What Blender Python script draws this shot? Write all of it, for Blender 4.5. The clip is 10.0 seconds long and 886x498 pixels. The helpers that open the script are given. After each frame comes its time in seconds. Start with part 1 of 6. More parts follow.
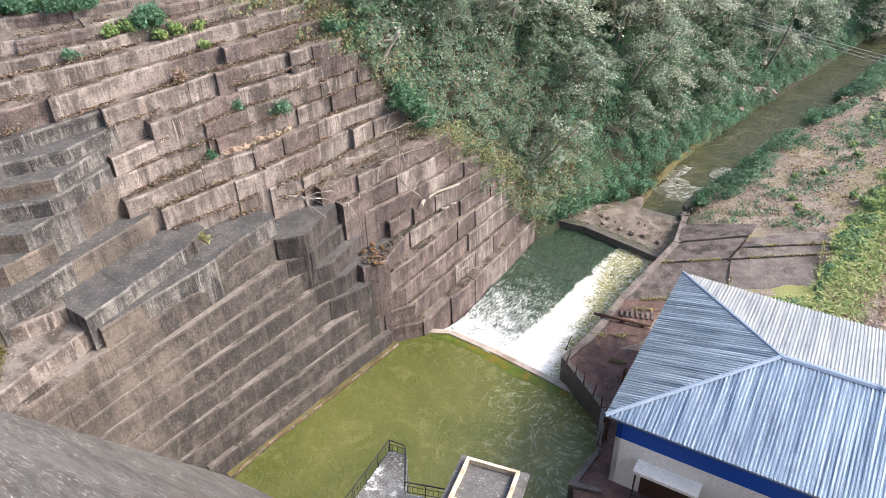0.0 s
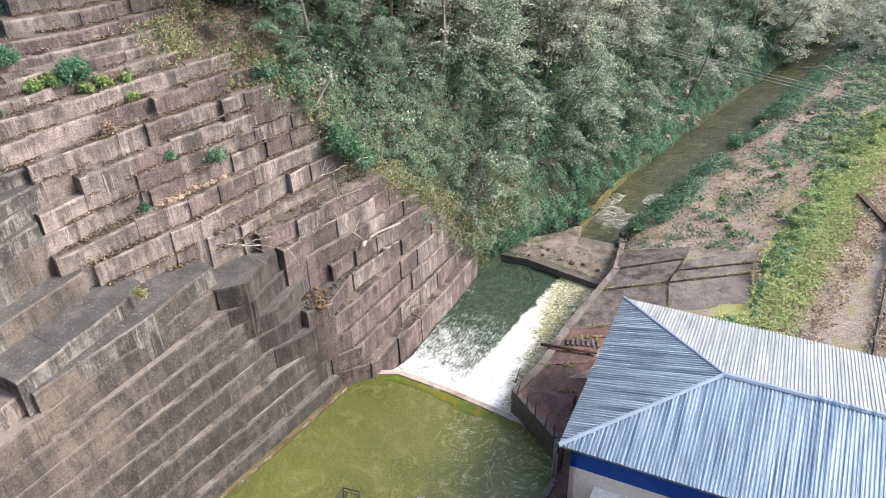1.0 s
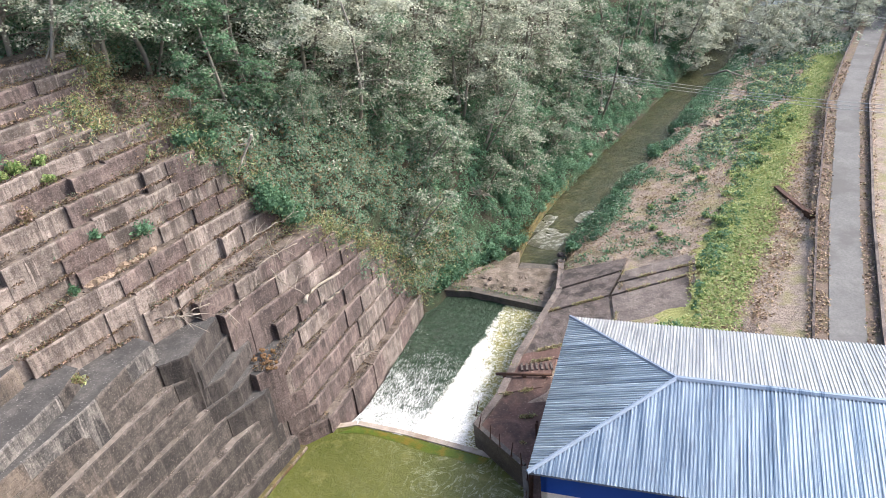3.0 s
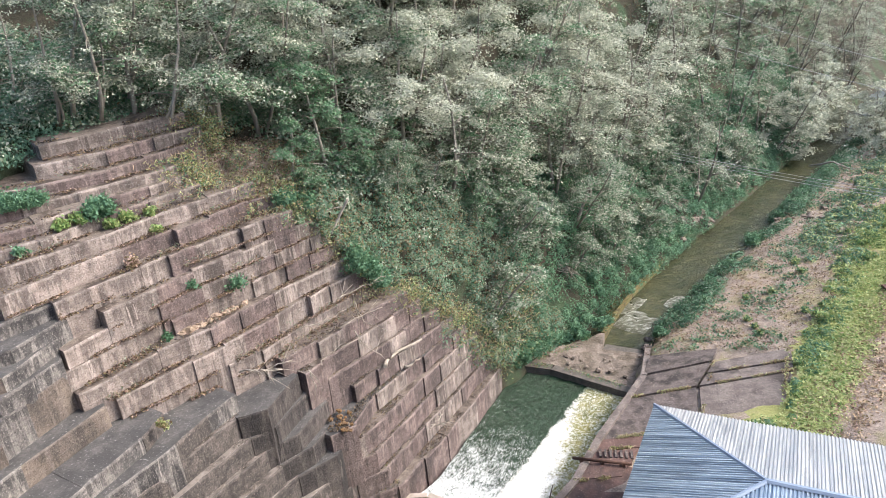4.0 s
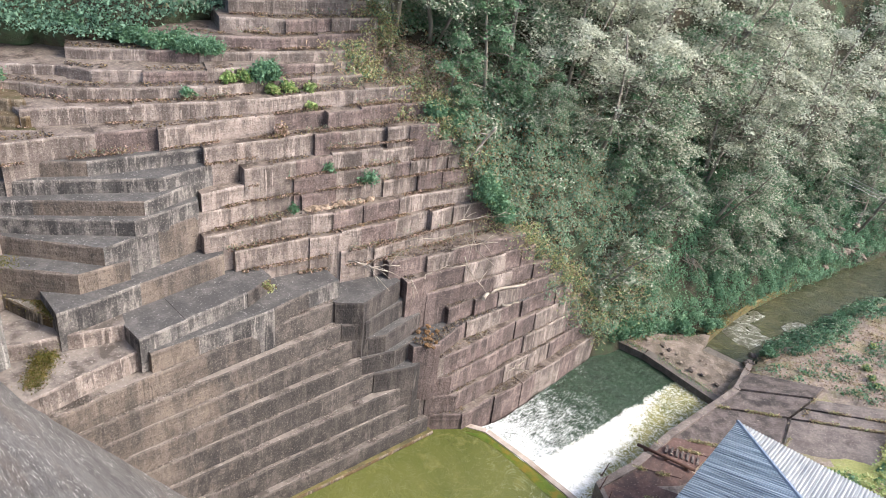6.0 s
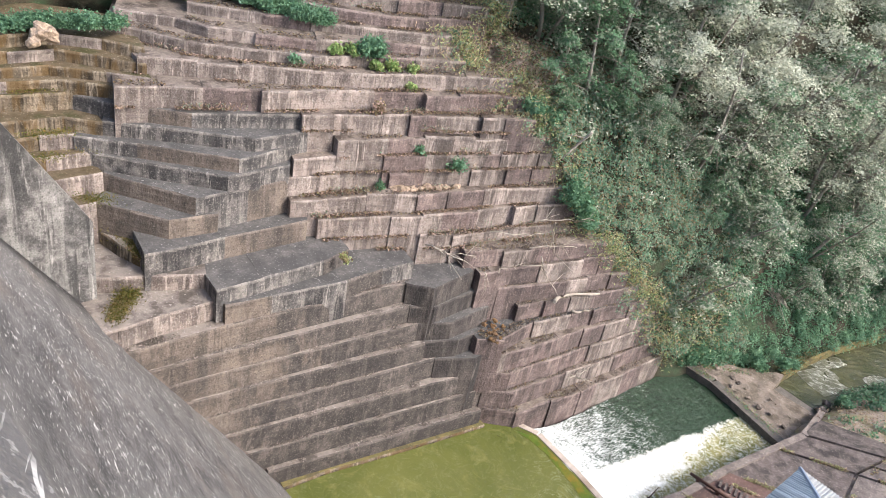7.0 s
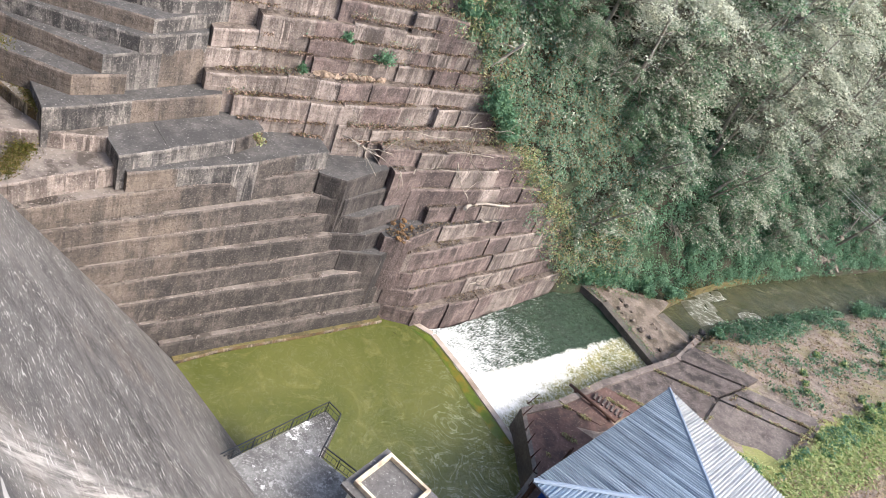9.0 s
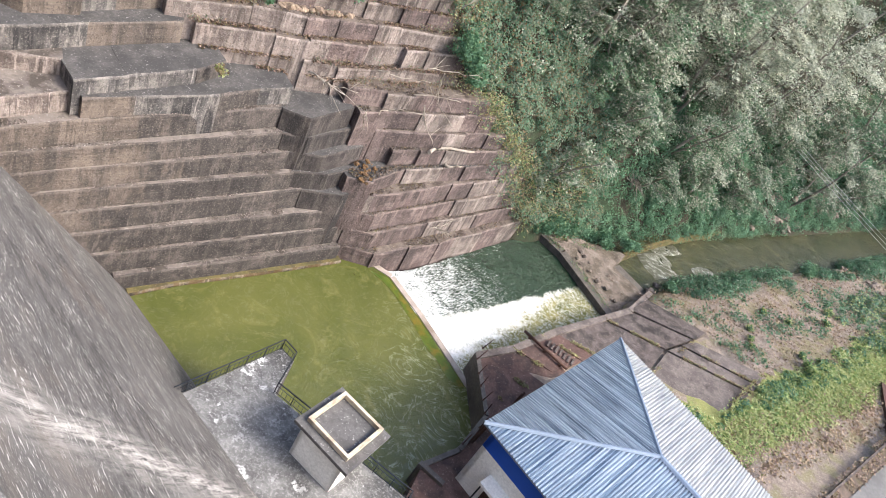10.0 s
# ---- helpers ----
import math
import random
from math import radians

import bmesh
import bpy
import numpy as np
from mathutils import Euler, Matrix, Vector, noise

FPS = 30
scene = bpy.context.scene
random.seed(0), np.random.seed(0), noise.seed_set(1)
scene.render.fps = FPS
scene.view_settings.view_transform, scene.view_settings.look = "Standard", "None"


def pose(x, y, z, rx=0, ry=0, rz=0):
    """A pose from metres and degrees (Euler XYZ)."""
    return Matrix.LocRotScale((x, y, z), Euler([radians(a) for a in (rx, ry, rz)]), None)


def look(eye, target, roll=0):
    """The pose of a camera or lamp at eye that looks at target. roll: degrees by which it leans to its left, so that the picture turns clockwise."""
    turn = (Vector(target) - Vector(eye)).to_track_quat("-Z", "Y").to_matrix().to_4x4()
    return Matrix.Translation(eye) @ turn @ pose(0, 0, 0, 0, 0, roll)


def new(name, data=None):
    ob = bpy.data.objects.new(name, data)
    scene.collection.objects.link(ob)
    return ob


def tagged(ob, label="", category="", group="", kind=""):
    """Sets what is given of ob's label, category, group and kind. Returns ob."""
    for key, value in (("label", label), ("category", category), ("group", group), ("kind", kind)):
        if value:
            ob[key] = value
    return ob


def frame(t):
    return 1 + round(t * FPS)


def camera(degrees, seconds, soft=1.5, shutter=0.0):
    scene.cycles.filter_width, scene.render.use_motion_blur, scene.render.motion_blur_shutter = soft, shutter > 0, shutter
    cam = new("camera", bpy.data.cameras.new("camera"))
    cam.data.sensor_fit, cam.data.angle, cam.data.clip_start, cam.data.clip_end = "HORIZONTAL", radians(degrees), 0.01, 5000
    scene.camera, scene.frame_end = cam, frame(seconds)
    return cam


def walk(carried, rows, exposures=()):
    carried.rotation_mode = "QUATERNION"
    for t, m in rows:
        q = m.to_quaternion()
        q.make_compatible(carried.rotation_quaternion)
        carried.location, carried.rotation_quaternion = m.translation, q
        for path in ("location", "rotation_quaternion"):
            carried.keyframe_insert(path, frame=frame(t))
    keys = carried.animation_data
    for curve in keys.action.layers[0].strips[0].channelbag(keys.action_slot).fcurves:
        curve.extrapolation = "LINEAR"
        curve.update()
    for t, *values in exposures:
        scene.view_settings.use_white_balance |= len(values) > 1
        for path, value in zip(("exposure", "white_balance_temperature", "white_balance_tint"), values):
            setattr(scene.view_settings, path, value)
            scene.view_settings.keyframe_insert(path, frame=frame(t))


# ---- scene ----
# The eye stands still on the dam's crest, 36 m over the pool (z = 0), and turns.
cam = camera(60.36, 10.0, 0.5)
EYE = (0.0, 0.0, 36.0)
TURNS = [
    (0, 54.899, 1.12, -0.787),
    (0.5, 56.05, 1.396, -3.75),
    (1, 57.662, 1.48, -6.176),
    (1.5, 58.993, 1.839, -8.94),
    (2, 59.734, 2.266, -11.561),
    (2.2, 59.786, 2.479, -12.615),
    (3.3, 61.084, 6.919, -13.481),
    (3.5, 62.581, 6.735, -11.527),
    (4, 66.262, 4.888, -6.306),
    (4.5, 68.01, 2.648, -1.157),
    (5, 66.811, -0.677, 3.206),
    (5.5, 63.555, -3.749, 6.321),
    (5.7, 62.299, -4.927, 7.284),
    (6.8, 59.641, -10.242, 16.354),
    (7, 59.265, -10.571, 18.602),
    (7.5, 58.685, -11.342, 20.679),
    (8, 58.083, -13.718, 20.116),
    (8.5, 55.834, -17.215, 18.064),
    (9, 52.143, -19.922, 16.945),
    (9.5, 49.373, -22.088, 16.659),
    (10, 48.169, -23.737, 16.294),
]
walk(cam, [(t, pose(*EYE, rx, ry, rz)) for t, rx, ry, rz in TURNS], exposures=((0.0, 1.78), (10.0, 1.78)))

# ---- light: hazy sun from over the right bank, open sky ----
SUN_AZ, SUN_EL = -5.0, 43.0            # degrees from +x, anticlockwise; above the horizon
world = bpy.data.worlds.new("sky")
scene.world = world
world.use_nodes = True
wn = world.node_tree
sky = wn.nodes.new("ShaderNodeTexSky")
sky.sky_type, sky.sun_disc = "NISHITA", False
sky.sun_elevation, sky.sun_rotation = radians(SUN_EL), radians(90 - SUN_AZ)
sky.air_density, sky.dust_density = 1.0, 3.0
wn.links.new(sky.outputs[0], wn.nodes["Background"].inputs[0])
wn.nodes["Background"].inputs[1].default_value = 0.15
sun = new("sun", bpy.data.lights.new("sun", "SUN"))
sun.data.energy, sun.data.angle, sun.data.color = 1.5, radians(20.0), (1.0, 0.96, 0.9)
sd = Vector((math.cos(radians(SUN_AZ)) * math.cos(radians(SUN_EL)), math.sin(radians(SUN_AZ)) * math.cos(radians(SUN_EL)), math.sin(radians(SUN_EL))))
sun.matrix_world = look(sd * 300 + Vector((0, 40, 0)), (0, 40, 0))

# ---- materials ----


class Mat:
    """A node material: short calls for its textures and mixes."""

    def __init__(self, name, rough=0.9, metal=0.0, spec=0.3):
        self.m = bpy.data.materials.new(name)
        self.m.use_nodes = True
        self.t = self.m.node_tree
        self.b = self.t.nodes["Principled BSDF"]
        self.b.inputs["Roughness"].default_value = rough
        self.b.inputs["Metallic"].default_value = metal
        self.b.inputs["Specular IOR Level"].default_value = spec
        self.pos = self.node("ShaderNodeNewGeometry").outputs["Position"]
        self.obj = self.node("ShaderNodeTexCoord").outputs["Object"]

    def node(self, kind):
        return self.t.nodes.new(kind)

    def put(self, value, socket):
        if hasattr(value, "is_linked"):
            self.t.links.new(value, socket)
        elif isinstance(value, (tuple, list)) and len(value) == 3 and socket.type == "RGBA":
            socket.default_value = (*value, 1)
        else:
            socket.default_value = value

    def scaled(self, scale, source=None, turn=(0, 0, 0)):
        n = self.node("ShaderNodeMapping")
        self.put(source or self.pos, n.inputs["Vector"])
        n.inputs["Scale"].default_value = scale
        n.inputs["Rotation"].default_value = [radians(a) for a in turn]
        return n.outputs[0]

    def noise(self, size, detail=4.0, vec=None, rough=0.6, warp=0.0):
        n = self.node("ShaderNodeTexNoise")
        self.put(vec or self.pos, n.inputs["Vector"])
        n.inputs["Scale"].default_value = 1.0 / size
        n.inputs["Detail"].default_value = detail
        n.inputs["Roughness"].default_value = rough
        n.inputs["Distortion"].default_value = warp
        return n.outputs["Fac"]

    def cells(self, size, vec=None, out="Distance", feature="F1"):
        n = self.node("ShaderNodeTexVoronoi")
        n.feature = feature
        self.put(vec or self.pos, n.inputs["Vector"])
        n.inputs["Scale"].default_value = 1.0 / size
        return n.outputs[out]

    def ramp(self, fac, *stops):
        n = self.node("ShaderNodeValToRGB")
        self.put(fac, n.inputs[0])
        e = n.color_ramp.elements
        while len(e) < len(stops):
            e.new(0.5)
        for el, (p, c) in zip(e, stops):
            el.position = p
            el.color = (c, c, c, 1) if isinstance(c, (int, float)) else (*c, 1)
        return n.outputs[0]

    def mix(self, fac, a, b, mode="MIX"):
        n = self.node("ShaderNodeMix")
        n.data_type, n.blend_type = "RGBA", mode
        self.put(fac, n.inputs[0])
        self.put(a, n.inputs[6])
        self.put(b, n.inputs[7])
        return n.outputs[2]

    def math(self, op, a, b=0.0):
        n = self.node("ShaderNodeMath")
        n.operation = op
        self.put(a, n.inputs[0])
        self.put(b, n.inputs[1])
        return n.outputs[0]

    def rand(self):
        return self.node("ShaderNodeObjectInfo").outputs["Random"]

    def island(self):
        return self.node("ShaderNodeNewGeometry").outputs["Random Per Island"]

    def bump(self, height, strength=0.4, dist=0.05):
        n = self.node("ShaderNodeBump")
        n.inputs["Strength"].default_value = strength
        n.inputs["Distance"].default_value = dist
        self.put(height, n.inputs["Height"])
        self.put(n.outputs[0], self.b.inputs["Normal"])

    def color(self, c):
        self.put(c, self.b.inputs["Base Color"])
        return self.m


def concrete_face(name, base, light, dark, speck=0.35, wet=None, run=0.85, limed=None, vary=1.0):
    """Weathered lift of concrete: bedding lines, broad run-off stains from the lip, lime runs, pits and pale specks."""
    k = Mat(name, 0.92)
    pale_c = tuple(min(1, v * 1.55) for v in light)
    base_c = k.mix(k.rand(), tuple(c * (1 + 0.22 * vary) for c in base), tuple(c * (1 - 0.28 * vary) for c in base))
    blotch = k.ramp(k.noise(0.8, 6, None, 0.68), (0.42, 0.0), (0.62, 1.0))
    c = k.mix(k.math("MULTIPLY", blotch, 0.65), base_c, light)
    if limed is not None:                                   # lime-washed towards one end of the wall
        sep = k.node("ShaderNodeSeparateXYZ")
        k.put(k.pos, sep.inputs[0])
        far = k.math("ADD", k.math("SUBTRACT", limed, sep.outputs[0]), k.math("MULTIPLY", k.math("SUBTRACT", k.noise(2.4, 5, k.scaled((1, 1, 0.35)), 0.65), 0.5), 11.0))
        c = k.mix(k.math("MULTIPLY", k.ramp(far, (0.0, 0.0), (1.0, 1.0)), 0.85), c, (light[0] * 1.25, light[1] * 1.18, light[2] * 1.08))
    big = k.ramp(k.noise(3.6, 4), (0.46, 0.0), (0.58, 1.0))
    c = k.mix(k.math("MULTIPLY", big, 0.5), c, dark)
    bed = k.noise(1.0, 3, k.scaled((0.35, 0.35, 4.5)), 0.55)
    c = k.mix(k.math("MULTIPLY", k.ramp(bed, (0.55, 0.0), (0.62, 1.0)), 0.25), c, dark)
    gate = k.ramp(k.noise(1.9, 3, k.scaled((1, 1, 0.5), turn=(0, 0, 20))), (0.42, 0.0), (0.54, 1.0))
    broad = k.ramp(k.noise(1.0, 5, k.scaled((1, 1, 0.05)), 0.62), (0.50, 0.0), (0.545, 1.0))
    c = k.mix(k.math("MULTIPLY", k.math("MULTIPLY", broad, gate), run), c, dark)
    col = k.ramp(k.noise(0.8, 5, k.scaled((1, 1, 0.06), turn=(0, 0, 50)), 0.62), (0.52, 0.0), (0.57, 1.0))
    c = k.mix(k.math("MULTIPLY", col, 0.28 * vary), c, tuple(min(1, v * 1.2) for v in light))
    streak = k.ramp(k.noise(0.34, 5, k.scaled((1, 1, 0.09)), 0.65), (0.55, 0.0), (0.62, 1.0))
    c = k.mix(k.math("MULTIPLY", streak, run * 0.35), c, dark)
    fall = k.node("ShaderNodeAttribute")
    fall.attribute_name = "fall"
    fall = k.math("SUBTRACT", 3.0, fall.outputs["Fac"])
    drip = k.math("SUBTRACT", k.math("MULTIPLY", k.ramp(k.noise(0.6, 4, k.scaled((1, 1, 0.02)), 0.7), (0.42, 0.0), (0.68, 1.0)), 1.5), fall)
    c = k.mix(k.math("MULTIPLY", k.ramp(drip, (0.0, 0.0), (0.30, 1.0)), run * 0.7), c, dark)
    lime = k.ramp(k.noise(0.42, 5, k.scaled((1, 1, 0.13), turn=(0, 0, 35)), 0.7), (0.58, 0.0), (0.66, 1.0))
    c = k.mix(k.math("MULTIPLY", lime, 0.5 * vary), c, pale_c)
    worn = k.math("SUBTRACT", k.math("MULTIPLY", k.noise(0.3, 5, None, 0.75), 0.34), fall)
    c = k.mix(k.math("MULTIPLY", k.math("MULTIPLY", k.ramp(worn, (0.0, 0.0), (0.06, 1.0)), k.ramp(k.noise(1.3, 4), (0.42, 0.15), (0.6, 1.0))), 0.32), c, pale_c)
    pit = k.ramp(k.noise(0.16, 4, None, 0.75), (0.54, 0.0), (0.62, 1.0))
    c = k.mix(k.math("MULTIPLY", pit, 0.5), c, dark)
    sp = k.ramp(k.noise(0.10, 3, None, 0.8), (0.57, 0.0), (0.64, 1.0))
    c = k.mix(k.math("MULTIPLY", sp, speck), c, tuple(min(0.42, v * 1.6) for v in light))
    if wet:
        w = k.ramp(k.noise(0.7, 4, k.scaled((1, 1, 0.2))), (0.46, 0.0), (0.56, 1.0))
        c = k.mix(k.math("MULTIPLY", w, 0.65), c, wet)
    k.bump(k.math("ADD", k.math("ADD", k.noise(0.14, 5, None, 0.72), k.noise(0.7, 4)), bed), 0.9, 0.07)
    return k.color(c)


def plain_rough(name, a, b, size=1.5, rough=0.95, fine=0.15, speck=None, bump=0.5, dist=0.06, c3=None):
    k = Mat(name, rough)
    c = k.mix(k.ramp(k.noise(size, 6, None, 0.65), (0.35, 0.0), (0.65, 1.0)), a, b)
    c = k.mix(k.math("MULTIPLY", k.ramp(k.noise(fine, 4, None, 0.7), (0.4, 0.0), (0.65, 1.0)), 0.5), c, tuple(v * 0.6 for v in a))
    if c3:
        c = k.mix(k.ramp(k.noise(size * 2.3, 4, k.scaled((1, 1, 1), turn=(0, 0, 50))), (0.5, 0.0), (0.62, 0.85)), c, c3)
    if speck:
        c = k.mix(k.math("MULTIPLY", k.ramp(k.noise(fine * 0.8, 3), (0.62, 0.0), (0.68, 1.0)), 0.7), c, speck)
    k.bump(k.math("ADD", k.noise(fine, 5, None, 0.7), k.noise(size, 3)), bump, dist)
    return k.color(c)


M_LIFT = concrete_face("weathered_concrete_brown", (0.193, 0.155, 0.138), (0.32, 0.268, 0.24), (0.054, 0.043, 0.039), 0.25, None, 0.75)
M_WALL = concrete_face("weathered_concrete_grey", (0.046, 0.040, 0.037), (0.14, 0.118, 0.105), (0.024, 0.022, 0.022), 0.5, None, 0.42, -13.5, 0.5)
M_PINK = concrete_face("weathered_concrete_reddish", (0.122, 0.088, 0.082), (0.245, 0.192, 0.174), (0.032, 0.026, 0.026), 0.3, None, 0.55, None, 0.5)
M_DARKF = concrete_face("dark_grey_concrete", (0.056, 0.047, 0.044), (0.10, 0.085, 0.077), (0.022, 0.02, 0.02), 0.3)
M_WETF = concrete_face("ochre_stained_concrete", (0.15, 0.115, 0.08), (0.28, 0.23, 0.175), (0.024, 0.018, 0.012), 0.2, wet=(0.095, 0.055, 0.016))
M_TOP = plain_rough("lichened_concrete_top", (0.060, 0.057, 0.056), (0.113, 0.105, 0.098), 0.9, speck=(0.27, 0.258, 0.247), c3=(0.05, 0.047, 0.046))
M_TOPW = plain_rough("mossy_concrete_top", (0.06, 0.042, 0.02), (0.13, 0.10, 0.066), 0.6, speck=(0.34, 0.29, 0.22), c3=(0.036, 0.036, 0.01))
M_TOPB = plain_rough("dusty_concrete_top", (0.15, 0.127, 0.112), (0.24, 0.205, 0.18), 0.6, speck=(0.36, 0.33, 0.30), c3=(0.055, 0.045, 0.038))
M_LIMED = plain_rough("limed_rubbly_top", (0.20, 0.178, 0.158), (0.33, 0.30, 0.27), 0.6, speck=(0.56, 0.53, 0.50), c3=(0.10, 0.085, 0.066), bump=0.9, dist=0.12)
M_TOPM = plain_rough("littered_concrete_top", (0.12, 0.094, 0.078), (0.195, 0.16, 0.136), 0.5, speck=(0.30, 0.25, 0.20), c3=(0.036, 0.026, 0.021))
# Shaded foliage in the leaf gaps is put into this dark soil colour.
M_SOIL = plain_rough("shade_dark_slope_soil", (0.03, 0.03, 0.018), (0.065, 0.05, 0.034), 1.6, speck=(0.10, 0.11, 0.06), c3=(0.04, 0.07, 0.035), bump=0.9, dist=0.15)
M_BANK = plain_rough("littered_bank_soil", (0.22, 0.175, 0.142), (0.38, 0.305, 0.25), 0.7, speck=(0.54, 0.46, 0.38), c3=(0.23, 0.205, 0.11), bump=1.0, dist=0.15)
M_TURF = plain_rough("mossy_turf", (0.26, 0.27, 0.095), (0.34, 0.335, 0.13), 0.9, speck=(0.44, 0.40, 0.21), c3=(0.29, 0.24, 0.14), bump=1.0, dist=0.12)
M_LITTER = plain_rough("leaf_litter", (0.13, 0.085, 0.06), (0.06, 0.042, 0.032), 0.5, speck=(0.32, 0.24, 0.16), fine=0.09, bump=0.9, dist=0.08)
M_SLAB = plain_rough("stained_bank_slab", (0.072, 0.058, 0.054), (0.165, 0.135, 0.122), 0.7, speck=(0.30, 0.25, 0.22), c3=(0.032, 0.027, 0.026), bump=0.9, dist=0.1)
M_SLABP = plain_rough("pale_bank_slab", (0.115, 0.095, 0.086), (0.225, 0.187, 0.168), 0.9, speck=(0.36, 0.31, 0.27), c3=(0.052, 0.043, 0.04), bump=0.8, dist=0.08)
M_EDGE = plain_rough("rubbly_edge_concrete", (0.24, 0.20, 0.175), (0.34, 0.29, 0.255), 0.5, speck=(0.48, 0.44, 0.40), c3=(0.10, 0.08, 0.065), bump=0.9, dist=0.15)
M_OCHRE = plain_rough("ochre_mossed_edge", (0.17, 0.13, 0.055), (0.11, 0.105, 0.04), 0.6, speck=(0.32, 0.26, 0.14), c3=(0.06, 0.05, 0.03), bump=0.9, dist=0.12)
M_STONE = plain_rough("bank_stone", (0.17, 0.135, 0.11), (0.27, 0.22, 0.18), 0.5, speck=(0.42, 0.37, 0.32), c3=(0.08, 0.065, 0.055), bump=0.9, dist=0.1)
M_SLABR = plain_rough("rusty_bank_slab", (0.088, 0.052, 0.045), (0.155, 0.095, 0.08), 1.0, speck=(0.27, 0.21, 0.175), c3=(0.045, 0.032, 0.03))
M_ROAD = plain_rough("worn_asphalt", (0.13, 0.126, 0.122), (0.17, 0.164, 0.157), 2.0, c3=(0.10, 0.095, 0.09), bump=0.3, dist=0.02)
M_GRAVEL = plain_rough("leaf_strewn_gravel", (0.17, 0.125, 0.098), (0.105, 0.08, 0.062), 0.5, speck=(0.34, 0.27, 0.21), c3=(0.12, 0.10, 0.055), fine=0.09)


def deck_top():
    k = Mat("blotched_deck_concrete", 0.9)
    c = k.mix(k.ramp(k.noise(0.9, 6, None, 0.7), (0.38, 0.0), (0.62, 1.0)), (0.085, 0.083, 0.081), (0.19, 0.186, 0.182))
    c = k.mix(k.ramp(k.noise(2.2, 5), (0.5, 0.0), (0.62, 0.8)), c, (0.05, 0.048, 0.047))
    c = k.mix(k.math("MULTIPLY", k.ramp(k.noise(0.12, 4, None, 0.8), (0.52, 0.0), (0.62, 1.0)), 0.5), c, (0.36, 0.355, 0.35))
    paint = k.math("MULTIPLY", k.ramp(k.noise(1.1, 7, None, 0.75), (0.57, 0.0), (0.61, 1.0)), k.ramp(k.noise(4.0, 3), (0.45, 0.2), (0.6, 1.0)))
    c = k.mix(paint, c, (0.68, 0.68, 0.67))
    k.bump(k.noise(0.2, 6, None, 0.7), 0.5, 0.04)
    return k.color(c)


M_DECK = deck_top()
M_ROOFTOP = plain_rough("dark_felted_roof", (0.095, 0.09, 0.088), (0.15, 0.142, 0.138), 0.7, speck=(0.36, 0.35, 0.34), c3=(0.07, 0.065, 0.063))
M_SILL = plain_rough("dark_wet_concrete", (0.075, 0.066, 0.058), (0.145, 0.125, 0.108), 0.8, rough=0.6, speck=(0.24, 0.21, 0.18))
M_APRON = plain_rough("silted_apron_concrete", (0.23, 0.185, 0.155), (0.14, 0.112, 0.09), 0.7, speck=(0.38, 0.33, 0.28), c3=(0.085, 0.07, 0.05), bump=1.0, dist=0.15)
M_CREST = plain_rough("worn_crest_concrete", (0.42, 0.36, 0.31), (0.30, 0.25, 0.21), 0.7, rough=0.6, c3=(0.20, 0.15, 0.11))
M_ALGAE = plain_rough("wet_algae", (0.05, 0.085, 0.012), (0.10, 0.125, 0.02), 0.6, rough=0.3, c3=(0.16, 0.11, 0.02), bump=0.3)
M_WIRE = plain_rough("wire_metal", (0.45, 0.45, 0.45), (0.38, 0.38, 0.38), 0.5, rough=0.5, bump=0.0)
M_RUST = plain_rough("rusty_steel", (0.055, 0.032, 0.025), (0.10, 0.05, 0.035), 0.2, rough=0.8, fine=0.03)
M_CREAM = plain_rough("cream_wall_paint", (0.83, 0.80, 0.75), (0.78, 0.75, 0.69), 1.5, rough=0.8, bump=0.15, dist=0.01, c3=(0.70, 0.66, 0.58))
# Greyer wall tone for the sides turned from the sun.
M_GREYW = plain_rough("shade_grey_wall", (0.78, 0.77, 0.74), (0.70, 0.69, 0.66), 1.2, rough=0.85, bump=0.2, dist=0.01)
M_KERB = plain_rough("cream_parapet_paint", (0.60, 0.52, 0.40), (0.46, 0.39, 0.29), 0.4, rough=0.8, bump=0.3, dist=0.01, c3=(0.30, 0.235, 0.17))
M_BARK = plain_rough("grey_bark", (0.26, 0.235, 0.20), (0.17, 0.15, 0.125), 0.4, fine=0.06, speck=(0.36, 0.34, 0.30), bump=0.8, dist=0.03)
M_DEADW = plain_rough("bleached_dead_wood", (0.40, 0.355, 0.30), (0.27, 0.235, 0.19), 0.3, fine=0.05, c3=(0.20, 0.17, 0.14))
M_RUSTY = plain_rough("rusty_rubble", (0.22, 0.125, 0.055), (0.12, 0.075, 0.04), 0.4, fine=0.1, speck=(0.34, 0.22, 0.12), c3=(0.07, 0.045, 0.03), bump=0.9, dist=0.1)
M_ROCK = plain_rough("ochre_rock", (0.40, 0.30, 0.22), (0.27, 0.20, 0.15), 0.4, fine=0.1, speck=(0.5, 0.42, 0.33), c3=(0.17, 0.125, 0.09), bump=0.9, dist=0.1)


def blue_paint():
    k = Mat("blue_wall_paint", 0.55)
    return k.color(k.mix(k.ramp(k.noise(1.2, 4), (0.3, 0.0), (0.7, 1.0)), (0.009, 0.065, 0.36), (0.011, 0.078, 0.41)))


M_BLUE = blue_paint()


def rail_paint():
    k = Mat("dark_rail_paint", 0.5, 0.2)
    return k.color((0.022, 0.025, 0.03))


M_RAIL = rail_paint()


